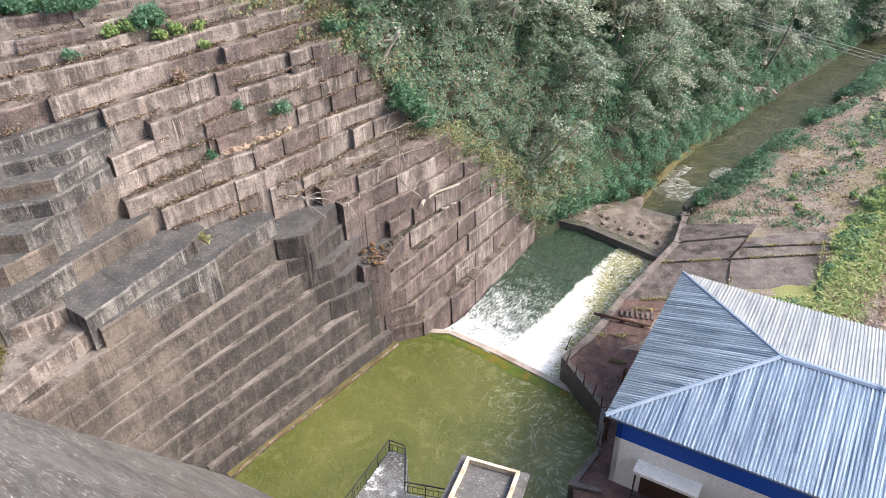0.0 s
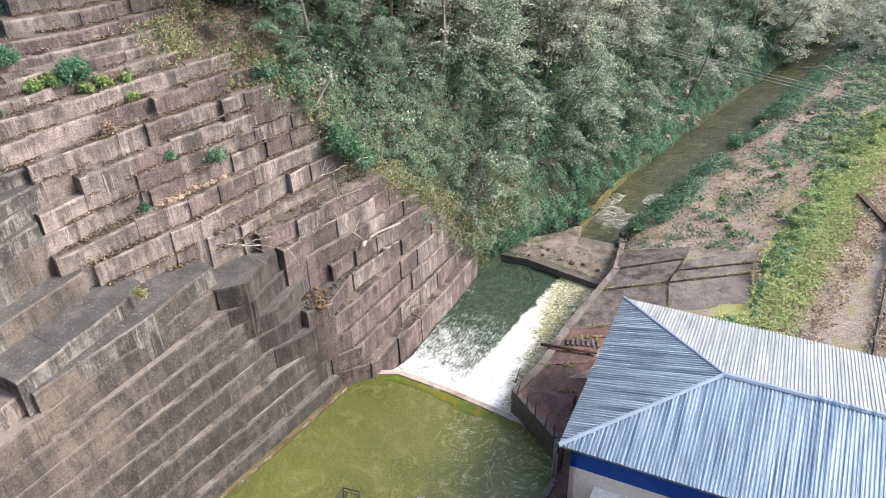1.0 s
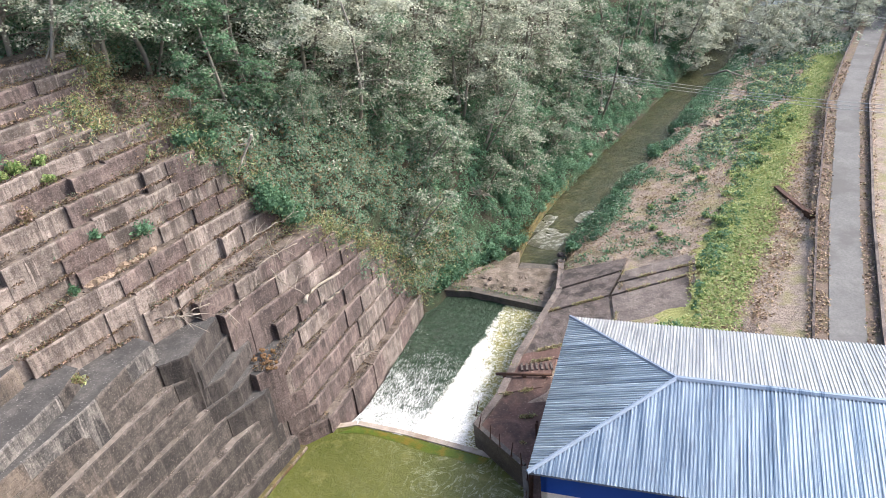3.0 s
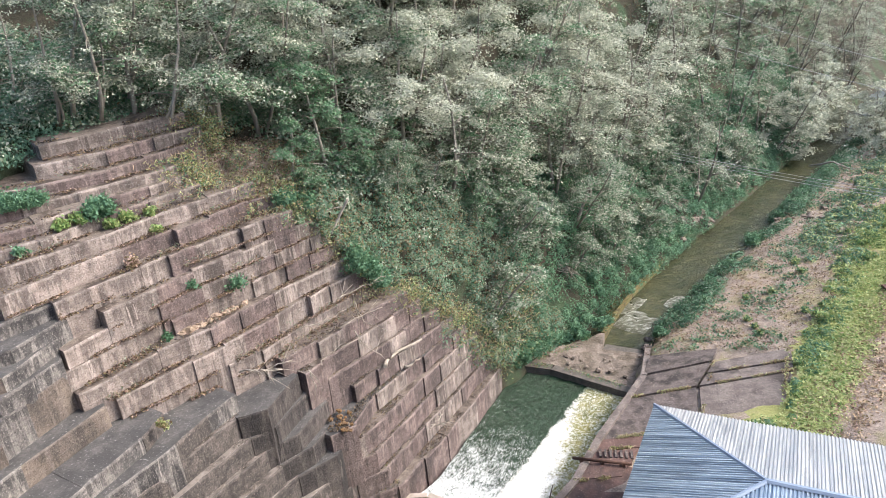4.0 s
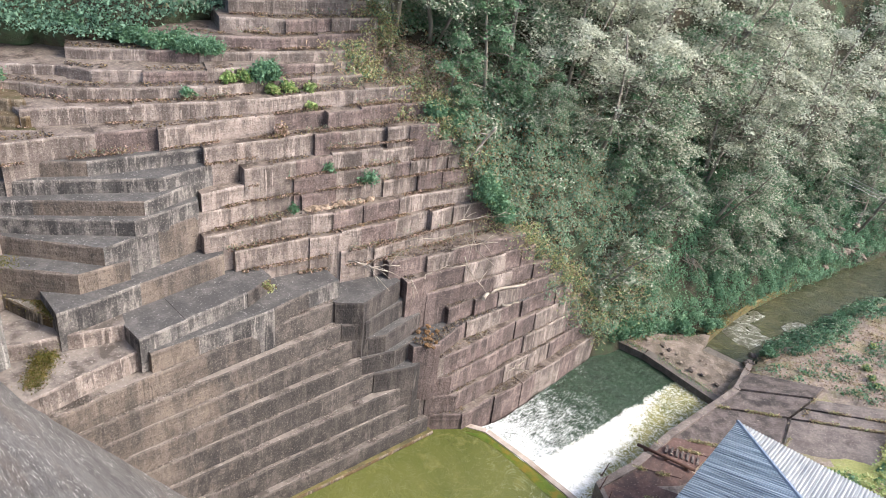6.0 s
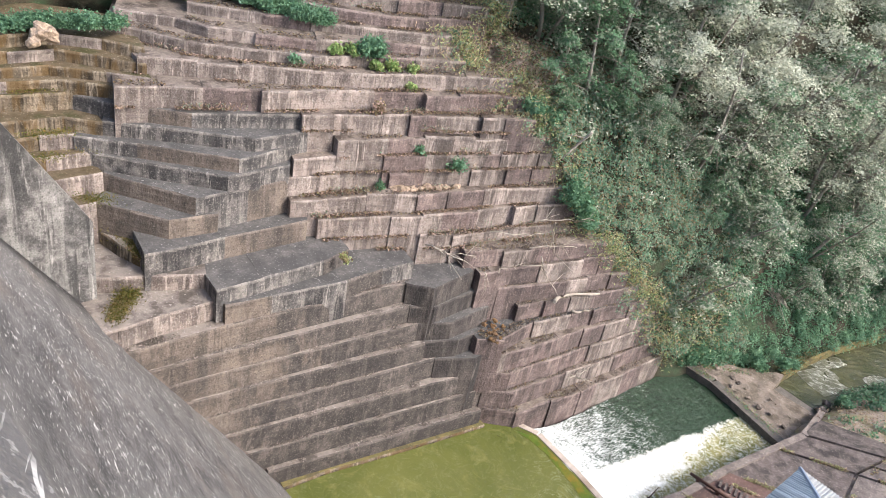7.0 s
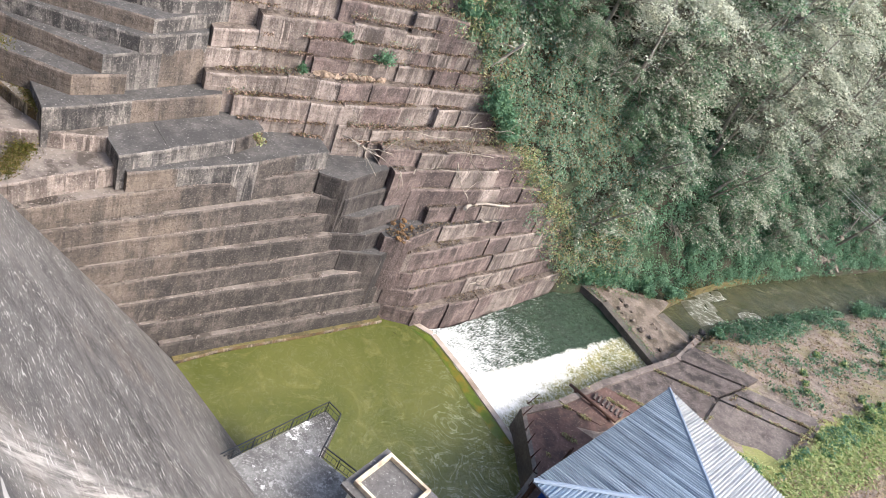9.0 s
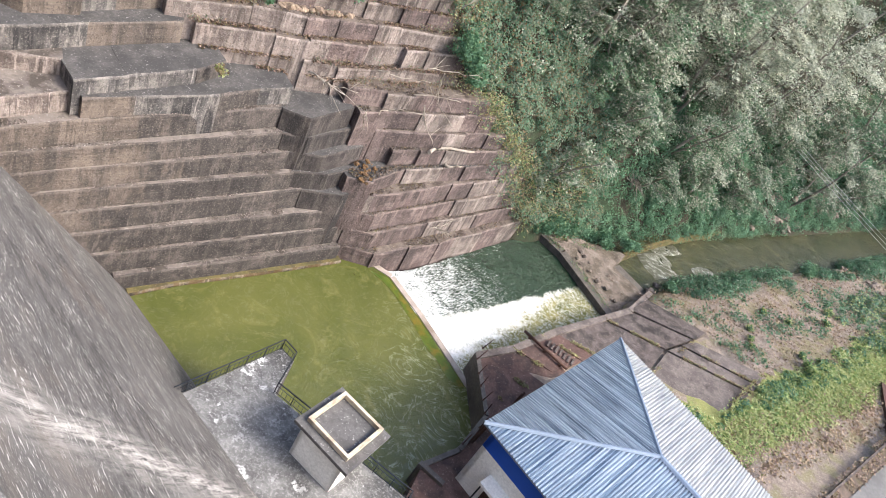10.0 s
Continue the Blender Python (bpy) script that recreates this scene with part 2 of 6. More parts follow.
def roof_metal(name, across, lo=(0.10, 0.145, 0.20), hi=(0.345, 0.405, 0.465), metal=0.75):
    """Corrugated sheet: bluish galvanised, dulled and toned in strips that run up the slope; lo and hi also carry the
    slope's sky reflection.
    """
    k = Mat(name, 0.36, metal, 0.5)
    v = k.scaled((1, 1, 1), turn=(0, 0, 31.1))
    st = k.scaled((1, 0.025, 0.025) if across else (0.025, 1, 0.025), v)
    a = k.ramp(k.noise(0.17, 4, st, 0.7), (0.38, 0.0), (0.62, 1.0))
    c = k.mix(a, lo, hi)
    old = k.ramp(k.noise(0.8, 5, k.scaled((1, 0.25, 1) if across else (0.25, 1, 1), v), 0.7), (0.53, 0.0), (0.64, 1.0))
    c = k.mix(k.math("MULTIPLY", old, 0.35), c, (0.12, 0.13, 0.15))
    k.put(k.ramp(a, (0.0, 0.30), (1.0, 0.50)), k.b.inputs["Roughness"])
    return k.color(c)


# Hip sheet lighter than the front: the sky it reflects is in its colour.
M_ROOF, M_ROOF_H = roof_metal("galvanised_roof_sheet", True), roof_metal("sky_pale_hip_sheet", False, (0.19, 0.235, 0.28), (0.53, 0.595, 0.635))
# Chalky back slope, whitened further in colour for the bright sky it mirrors.
M_ROOF_B = roof_metal("sky_white_chalky_sheet", True, (0.26, 0.26, 0.265), (0.46, 0.455, 0.44), 0.4)


def roof_trim():
    k = Mat("pale_blue_ridge_cap", 0.45, 0.3)
    return k.color(k.mix(k.noise(1.0), (0.19, 0.24, 0.31), (0.27, 0.32, 0.385)))


M_TRIM = roof_trim()


def dam_face():
    """Dam face: blotched grey, thin pale scratches and run-off along the slope, a chalky leak with rusty edges."""
    k = Mat("streaked_dam_concrete", 0.85)
    v = k.scaled((1, 1, 1), turn=(0, 0, 28.3))           # x along the crest, y down the slope
    sp3 = k.node("ShaderNodeSeparateXYZ")
    k.put(v, sp3.inputs[0])
    com = k.node("ShaderNodeCombineXYZ")
    k.put(sp3.outputs[0], com.inputs[0])
    k.put(k.math("SUBTRACT", k.math("MULTIPLY", sp3.outputs[1], 0.5), k.math("MULTIPLY", sp3.outputs[2], 0.75)), com.inputs[1])
    tilt = k.scaled((1, 1, 1), com.outputs[0], turn=(0, 0, 19.0))
    c = k.mix(k.ramp(k.noise(0.7, 6, k.scaled((0.3, 1.0, 0.0), tilt), 0.7), (0.40, 0.0), (0.62, 1.0)), (0.043, 0.040, 0.038), (0.108, 0.099, 0.094))
    w = k.ramp(k.noise(7.0, 5, v, 0.6), (0.42, 0.0), (0.64, 1.0))
    c = k.mix(k.math("MULTIPLY", w, 0.5), c, (0.165, 0.153, 0.144))
    rusty = k.ramp(k.noise(2.6, 5, k.scaled((0.4, 1.0, 0.0), tilt)), (0.54, 0.0), (0.66, 1.0))
    c = k.mix(k.math("MULTIPLY", rusty, 0.35), c, (0.15, 0.115, 0.092))
    mott = k.ramp(k.noise(0.35, 6, None, 0.75), (0.44, 0.0), (0.60, 1.0))
    c = k.mix(k.math("MULTIPLY", mott, 0.4), c, (0.055, 0.051, 0.05))
    for turn, size, along, level in ((0.0, 0.09, 0.15, 0.62), (12.0, 0.05, 0.08, 0.64), (-8.0, 0.13, 0.22, 0.64)):
        b = k.ramp(k.noise(size, 3, k.scaled((along, 1.0, 0.0), k.scaled((1, 1, 1), tilt, turn=(0, 0, turn))), 0.6), (level, 0.0), (level + 0.025, 1.0))
        gate = k.ramp(k.noise(2.0, 5, v, 0.7), (0.43, 0.12), (0.55, 1.0))
        c = k.mix(k.math("MULTIPLY", k.math("MULTIPLY", b, gate), 0.8), c, (0.52, 0.495, 0.47))
    sp = k.ramp(k.noise(0.07, 3, None, 0.75), (0.58, 0.0), (0.65, 1.0))
    c = k.mix(k.math("MULTIPLY", sp, 0.4), c, (0.36, 0.34, 0.32))
    # chalky leak that runs down the face
    line = k.math("ADD", sp3.outputs[0], 8.2)
    line = k.math("ADD", line, k.math("MULTIPLY", k.math("SUBTRACT", k.noise(1.5, 6, None, 0.7), 0.5), 2.6))
    for wide, hide in ((1.5, 0.42), (0.42, 0.6)):
        near = k.ramp(k.math("DIVIDE", k.math("ABSOLUTE", line), wide), (0.2, 1.0), (1.0, 0.0))
        torn = k.ramp(k.noise(0.22, 6, k.scaled((0.12, 1.0, 0.0), k.scaled((1, 1, 1), com.outputs[0], turn=(0, 0, 80.0))), 0.75), (0.40, 0.0), (0.58, 1.0))
        c = k.mix(k.math("MULTIPLY", k.math("MULTIPLY", near, torn), hide), c, (0.47, 0.435, 0.40))
    k.bump(k.math("ADD", k.noise(0.2, 6, k.scaled((0.2, 1.0, 0.0), tilt)), k.noise(0.12, 4)), 0.6, 0.05)
    return k.color(c)


M_DAM = dam_face()
M_ABUT = concrete_face("limewashed_abutment_concrete", (0.085, 0.08, 0.077), (0.29, 0.275, 0.26), (0.032, 0.031, 0.031), 0.12)
M_SOOT = concrete_face("grey_lichened_concrete", (0.088, 0.083, 0.081), (0.25, 0.225, 0.205), (0.032, 0.030, 0.031), 0.3, None, 1.0)


def leaf(name, a, b, c, trans=0.35):
    k = Mat(name, 0.65, 0.0, 0.22)
    col = k.ramp(k.island(), (0.0, a), (0.5, b), (1.0, c))
    col = k.mix(k.math("MULTIPLY", k.ramp(k.noise(3.5, 3), (0.4, 0.0), (0.65, 1.0)), 0.5), col, a)
    k.color(col)
    tr = k.node("ShaderNodeBsdfTranslucent")
    k.put(col, tr.inputs["Color"])
    mx = k.node("ShaderNodeMixShader")
    mx.inputs[0].default_value = trans
    k.t.links.new(k.b.outputs[0], mx.inputs[1])
    k.t.links.new(tr.outputs[0], mx.inputs[2])
    k.t.links.new(mx.outputs[0], k.t.nodes["Material Output"].inputs[0])
    return k.m


# Silver leaf, made lighter still to carry the haze in its colour.
M_LEAF_S = leaf("silvery_leaf", (0.275, 0.295, 0.225), (0.425, 0.445, 0.355), (0.54, 0.555, 0.45), 0.36)
M_LEAF_G = leaf("green_leaf", (0.065, 0.14, 0.072), (0.12, 0.22, 0.12), (0.19, 0.31, 0.185), 0.45)
M_LEAF_D = leaf("dark_leaf", (0.115, 0.155, 0.11), (0.21, 0.255, 0.18), (0.315, 0.355, 0.265), 0.45)
M_IVY = leaf("ivy_leaf", (0.055, 0.13, 0.075), (0.12, 0.23, 0.14), (0.21, 0.355, 0.23), 0.4)
M_GRASS = leaf("yellow_green_grass", (0.30, 0.345, 0.135), (0.43, 0.465, 0.215), (0.51, 0.535, 0.285), 0.5)
M_DRY = leaf("dry_stalk", (0.16, 0.11, 0.06), (0.23, 0.165, 0.10), (0.12, 0.13, 0.05), 0.2)
M_STALK = leaf("reddish_stalk", (0.22, 0.145, 0.115), (0.34, 0.235, 0.19), (0.45, 0.34, 0.28), 0.2)
M_MOSS = leaf("olive_moss", (0.05, 0.06, 0.012), (0.10, 0.10, 0.02), (0.19, 0.12, 0.03), 0.2)
M_STRAW = leaf("straw_leaf", (0.30, 0.215, 0.135), (0.40, 0.30, 0.20), (0.48, 0.37, 0.26), 0.2)
# Paled leaf for the far bank trees; the haze is put into its colour.
M_LEAF_P = leaf("haze_pale_leaf", (0.36, 0.375, 0.29), (0.50, 0.515, 0.415), (0.59, 0.60, 0.495), 0.4)
M_CREEP = leaf("dull_creeper_leaf", (0.075, 0.145, 0.10), (0.125, 0.22, 0.15), (0.185, 0.295, 0.205), 0.3)
M_LIME = leaf("lime_leaf", (0.12, 0.195, 0.06), (0.195, 0.29, 0.10), (0.28, 0.37, 0.155))


def pool_water():
    k = Mat("green_pool_water", 0.1, 0.0, 0.5)
    c = k.mix(k.ramp(k.noise(8.0, 4, None, 0.55, 1.0), (0.35, 0.0), (0.65, 1.0)), (0.066, 0.076, 0.016), (0.102, 0.106, 0.028))
    v = k.scaled((1, 0.8, 1), turn=(0, 0, 40))
    # Pale lace: ripple highlights put into the water's colour.
    f = k.ramp(k.noise(0.6, 7, v, 0.72, 2.0), (0.57, 0.0), (0.70, 1.0))
    where = k.ramp(k.noise(4.0, 3), (0.42, 0.1), (0.6, 1.0))
    c = k.mix(k.math("MULTIPLY", k.math("MULTIPLY", f, where), 0.3), c, (0.22, 0.23, 0.10))
    cloud = k.ramp(k.noise(2.6, 6, None, 0.65, 2.0), (0.55, 0.0), (0.70, 1.0))
    c = k.mix(k.math("MULTIPLY", cloud, 0.4), c, (0.20, 0.19, 0.068))
    sep = k.node("ShaderNodeSeparateXYZ")
    k.put(k.pos, sep.inputs[0])
    side = k.math("ADD", sep.outputs[0], k.math("MULTIPLY", k.math("SUBTRACT", k.noise(3.0, 4), 0.5), 9.0))
    side = k.ramp(k.math("DIVIDE", side, 9.0), (0.1, 0.12), (0.6, 1.0))
    curl = k.math("ABSOLUTE", k.math("SUBTRACT", k.noise(2.4, 6, None, 0.6, 3.0), 0.5))
    froth = k.math("MULTIPLY", k.ramp(curl, (0.0, 1.0), (0.035, 0.0)), k.ramp(k.noise(0.5, 5, None, 0.7), (0.38, 0.0), (0.6, 1.0)))
    c = k.mix(k.math("MULTIPLY", k.math("MULTIPLY", froth, side), 0.6), c, (0.40, 0.42, 0.28))
    k.bump(k.math("ADD", k.noise(0.4, 6, v, 0.65, 1.5), k.noise(1.3, 4, None, 0.6, 2.0)), 0.7, 0.11)
    return k.color(c)


def river_water():
    k = Mat("brown_green_river_water", 0.15, 0.0, 0.5)
    c = k.mix(k.ramp(k.noise(5.0, 4, None, 0.6, 1.0), (0.35, 0.0), (0.65, 1.0)), (0.03, 0.034, 0.015), (0.055, 0.055, 0.026))
    w = k.ramp(k.noise(0.9, 6, k.scaled((0.4, 1.0, 1), turn=(0, 0, -43)), 0.7, 1.5), (0.54, 0.0), (0.66, 1.0))
    c = k.mix(k.math("MULTIPLY", w, 0.4), c, (0.13, 0.125, 0.065))
    k.bump(k.noise(0.8, 6, k.scaled((0.4, 1.0, 1), turn=(0, 0, -43)), 0.68, 1.5), 0.9, 0.22)
    return k.color(c)


def basin_water():
    """Water off the weir: combed streaks on one side, a bank of foam, torn lace over green on the other."""
    k = Mat("broken_basin_water", 0.3, 0.0, 0.4)
    sep = k.node("ShaderNodeSeparateXYZ")
    k.put(k.pos, sep.inputs[0])

    def lin(a, bb, c0):
        return k.math("ADD", k.math("ADD", k.math("MULTIPLY", sep.outputs[0], a), k.math("MULTIPLY", sep.outputs[1], bb)), c0)
    u = lin(0.0857, -0.0569, 2.293)                          # 0 to 1 along the weir
    v = lin(0.0362, 0.0482, -1.975)                          # 0 to 1 from the weir to the sill
    flow = k.scaled((1, 1, 1), turn=(0, 0, -57))
    wob = k.math("SUBTRACT", k.noise(1.3, 5, None, 0.65), 0.5)
    fine = k.math("SUBTRACT", k.noise(0.35, 6, None, 0.75, 1.0), 0.5)
    ragged = k.math("ADD", k.math("MULTIPLY", wob, 0.22), k.math("MULTIPLY", fine, 0.20))
    left = k.math("ADD", k.math("SUBTRACT", u, k.math("ADD", k.math("MULTIPLY", v, 0.20), 0.37)), k.math("MULTIPLY", ragged, 0.5))
    right = k.math("ADD", k.math("SUBTRACT", k.math("SUBTRACT", 0.87, k.math("MULTIPLY", v, 0.27)), u), k.math("MULTIPLY", ragged, 1.5))
    in_left = k.ramp(left, (0.0, 0.0), (0.035, 1.0))
    core = k.math("MULTIPLY", in_left, k.ramp(right, (0.0, 0.0), (0.10, 1.0)))
    deep = k.mix(k.noise(3.0, 4), (0.010, 0.026, 0.014), (0.024, 0.048, 0.024))
    comb = k.noise(0.07, 6, k.scaled((0.22, 1, 1), flow), 0.8)
    near = k.math("SUBTRACT", 0.29, k.math("MULTIPLY", v, 0.36))
    streak = k.ramp(k.math("ADD", k.math("ADD", comb, near), k.math("MULTIPLY", wob, 0.35)), (0.64, 0.0), (0.80, 1.0))
    slide = k.mix(streak, deep, (0.74, 0.76, 0.75))
    boil = k.mix(k.ramp(k.noise(1.6, 5, None, 0.6, 1.0), (0.35, 0.0), (0.65, 1.0)), (0.11, 0.115, 0.03), (0.28, 0.255, 0.10))
    lace = k.ramp(k.noise(0.7, 9, None, 0.72, 3.5), (0.47, 0.0), (0.60, 1.0))
    vein = k.ramp(k.cells(0.9, k.scaled((1, 1, 0.3)), feature="DISTANCE_TO_EDGE"), (0.02, 1.0), (0.14, 0.0))
    torn = k.math("MAXIMUM", k.math("MULTIPLY", lace, 0.7), k.math("MULTIPLY", k.math("MULTIPLY", vein, lace), 0.9))
    boil = k.mix(torn, boil, (0.70, 0.70, 0.62))
    c = k.mix(in_left, slide, boil)
    white = k.mix(k.ramp(k.noise(0.45, 7, None, 0.75, 1.0), (0.35, 0.0), (0.55, 1.0)), (0.50, 0.52, 0.47), (0.84, 0.84, 0.83))
    c = k.mix(core, c, white)
    k.put(k.ramp(core, (0.0, 0.2), (1.0, 0.75)), k.b.inputs["Roughness"])
    k.bump(k.math("ADD", k.noise(0.5, 7, None, 0.72, 1.0), k.noise(0.3, 5, k.scaled((0.3, 1, 1), flow))), 1.0, 0.2)
    return k.color(c)


M_POOL, M_RIVER, M_BASIN = pool_water(), river_water(), basin_water()

# ---- mesh helpers ----


def mesh_of(name, bm, mats):
    me = bpy.data.meshes.new(name)
    bm.normal_update()
    bm.to_mesh(me)
    bm.free()
    for m in (mats if isinstance(mats, (list, tuple)) else [mats]):
        me.materials.append(m)
    return me


def part(name, bm, material, parent=None, label=""):
    """Link a bmesh as one mesh object, under a thing or a part."""
    ob = new(name, bm if isinstance(bm, bpy.types.Mesh) else mesh_of(name, bm, material))
    if parent is not None:
        ob.parent = parent
    return tagged(ob, label)


def thing(name, label, category, group="", kind="", at=(0, 0, 0)):
    ob = new(name)
    ob.location = at
    ob.empty_display_size = 0.3
    return tagged(ob, label, category, group, kind)


def quads(verts, faces, name, mats, index=None, smooth=False):
    me = bpy.data.meshes.new(name)
    me.from_pydata(verts, [], faces)
    for m in (mats if isinstance(mats, (list, tuple)) else [mats]):
        me.materials.append(m)
    if index is not None:
        me.polygons.foreach_set("material_index", index)
    if smooth:
        me.polygons.foreach_set("use_smooth", [True] * len(me.polygons))
    me.update()
    return me


def prism(bm, pts, z0, z1, mat=0, top=None):
    """A solid of the plan polygon pts (anticlockwise) from z0 to z1."""
    lo = [bm.verts.new((x, y, z0)) for x, y in pts]
    hi = [bm.verts.new((x, y, z1)) for x, y in pts]
    n = len(pts)
    for i in range(n):
        bm.faces.new((lo[i], lo[(i + 1) % n], hi[(i + 1) % n], hi[i])).material_index = mat
    bm.faces.new(hi).material_index = mat if top is None else top
    bm.faces.new(lo[::-1]).material_index = mat


def box(bm, cx, cy, cz, sx, sy, sz, m=None, bevel=0.0):
    r = bmesh.ops.create_cube(bm, size=1.0, matrix=Matrix.Translation((cx, cy, cz)) @ Matrix.Diagonal((sx, sy, sz, 1)))
    if bevel:
        es = list({e for v in r["verts"] for e in v.link_edges})
        r = bmesh.ops.bevel(bm, geom=es, offset=bevel, segments=1, affect="EDGES")
    if m is not None:
        bmesh.ops.transform(bm, matrix=m, verts=r["verts"])


def tube(bm, pts, radii, sides=6):
    rings = []
    for i, p in enumerate(pts):
        p = Vector(p)
        d = (Vector(pts[min(i + 1, len(pts) - 1)]) - Vector(pts[max(i - 1, 0)])).normalized()
        a = d.orthogonal().normalized()
        b = d.cross(a)
        rings.append([bm.verts.new(p + (a * math.cos(q) + b * math.sin(q)) * radii[i]) for q in (2 * math.pi * j / sides for j in range(sides))])
    for r0, r1 in zip(rings, rings[1:]):
        best = min(range(sides), key=lambda o: (r0[0].co - r1[o].co).length)
        r1[:] = r1[best:] + r1[:best]
        for j in range(sides):
            bm.faces.new((r0[j], r0[(j + 1) % sides], r1[(j + 1) % sides], r1[j])).smooth = True
    bm.faces.new(rings[0][::-1])
    bm.faces.new(rings[-1])


def leaf_mesh(name, centres, size, mats, rng, flat=0.0, narrow=0.55, spread=0.35, facing=None, corners=4):
    """Many small leaves, one round each centre, turned at random (flat: how far they lie level); four corners: folded, three: pointed."""
    n = len(centres)
    c = np.asarray(centres, float)
    a = rng.normal(size=(n, 3))
    a[:, 2] *= 1.0 - flat
    a /= np.linalg.norm(a, axis=1)[:, None]
    b = rng.normal(size=(n, 3))
    b[:, 2] *= 1.0 - flat
    if facing is not None:                                   # blades lie across the given outward direction
        f = np.asarray(facing, float)
        f = f / (np.linalg.norm(f, axis=1)[:, None] + 1e-9)
        a -= (a * f).sum(1)[:, None] * f * 0.85
        a /= np.linalg.norm(a, axis=1)[:, None] + 1e-9
        b = np.cross(f, a) + b * 0.25
    b -= (b * a).sum(1)[:, None] * a
    b /= np.linalg.norm(b, axis=1)[:, None] + 1e-9
    s = size * rng.uniform(1 - spread, 1 + spread, n)[:, None]
    v = np.empty((n, corners, 3))
    if corners == 4:
        up = np.cross(a, b) * s * 0.12
        v[:, 0], v[:, 2] = c - a * s * 0.5, c + a * s * 0.5
        v[:, 1], v[:, 3] = c + b * s * narrow * 0.5 + up, c - b * s * narrow * 0.5 + up
    else:
        v[:, 0] = c + a * s * 0.6
        v[:, 1], v[:, 2] = c - a * s * 0.35 + b * s * narrow * 0.6, c - a * s * 0.35 - b * s * narrow * 0.6
    me = bpy.data.meshes.new(name)
    me.vertices.add(n * corners)
    me.vertices.foreach_set("co", v.ravel())
    me.loops.add(n * corners)
    me.loops.foreach_set("vertex_index", np.arange(n * corners, dtype=np.int32))
    me.polygons.add(n)
    me.polygons.foreach_set("loop_start", np.arange(0, n * corners, corners, dtype=np.int32))
    for m in (mats if isinstance(mats, (list, tuple)) else [mats]):
        me.materials.append(m)
    if isinstance(mats, (list, tuple)) and len(mats) > 1:
        me.polygons.foreach_set("material_index", rng.integers(0, len(mats), n).astype(np.int32))
    me.update(calc_edges=True)
    return me


# ---- ground: one sheet from the river gorge to the far hills ----
RIVER_O, RIVER_R, RIVER_M = np.array((21.6, 65.3)), np.array((0.722, 0.692)), np.array((-0.692, 0.722))
CLIFF = [(-13.5, 26), (-4, 39), (9.3, 54.5), (7.2, 53.4), (4.3, 51.6), (-2, 51.2), (-5.5, 52.0), (-8.5, 51.7), (-14.5, 49.6), (-16, 52), (-16.4, 58), (-16.6, 61.5), (-19, 62), (-25, 57), (-30, 48.5), (-40, 45), (-40, 34), (-33, 26)]
POOL = [(-13.5, 29.5), (-4, 40.4), (9.3, 55.4), (17.6, 59.0), (21.2, 65), (24.0, 60), (17.3, 49.3), (8.2, 36.6), (9.6, 31.6), (6.5, 25.5), (0, 18), (-16, 24)]


PAVED = [(9.6, 38.2), (13.0, 37.6), (19.6, 40.9), (24.8, 39.9), (29.0, 45.8), (29.9, 48.0), (25.6, 51.4), (20.2, 53.2), (17.6, 49.3), (12.3, 42.7)]


def inside(poly, x, y):
    hit = False
    for i in range(len(poly)):
        (x0, y0), (x1, y1) = poly[i - 1], poly[i]
        if (y0 > y) != (y1 > y) and x < (x1 - x0) * (y - y0) / (y1 - y0) + x0:
            hit = not hit
    return hit


def scrub_zone(x, y):
    """Open scrub on the shoulder above the steps, without trees."""
    return -24 <= x < -5.5 and y < 61


def river_coords(x, y):
    p = np.array((x, y)) - RIVER_O
    return float(p @ RIVER_R), float(p @ RIVER_M)


def ground_z(x, y, rough=True):
    s, d = river_coords(x, y)
    n = noise.fractal(Vector((x * 0.05, y * 0.05, 3.1)), 1.0, 2.0, 4) if rough else 0.0
    f = noise.fractal(Vector((x * 0.35, y * 0.35, 7.7)), 1.0, 2.0, 3) if rough else 0.0
    if d > 0:
        steep = np.interp(d, (0, 1.2, 5, 9.5, 17, 24, 29, 34, 60, 120, 400), (-1.6, 1.0, 11.0, 16.5, 19.4, 21.4, 23.2, 25.6, 42, 70, 110))
        soft = np.interp(d, (0, 1.5, 12, 30, 60, 120, 400), (-1.6, 0.4, 11.0, 28, 50, 75, 110))
        w = min(1.0, max(0.0, (s + 14) / 26))
        z = steep * (1 - w) + soft * w + n * 2.0 * min(1, d / 10) + f * 0.35 * min(1, d / 3)
        if inside(CLIFF, x, y):
            z -= 3.5
        return z
    if d > -5:
        return -2.6
    z = np.interp(-d, (5, 6.2, 9.0, 13.7, 19.2, 22.5, 25.0, 26.6, 27.6, 33, 36, 60, 120, 400), (-2.2, -0.5, 0.95, 1.75, 2.95, 3.7, 4.0, 4.3, 4.5, 4.6, 5.4, 12, 30, 70))
    z += f * 0.12 * (1 if -d < 25 or -d > 34 else 0.2)
    if inside(POOL, x, y):
        z = -2.6
    elif x < 27 and y < 37 and -d < 30 and s > -48:
        z = min(z, 1.2) if -d < 26 else z
    elif inside(PAVED, x, y):
        z -= 0.2
    return z


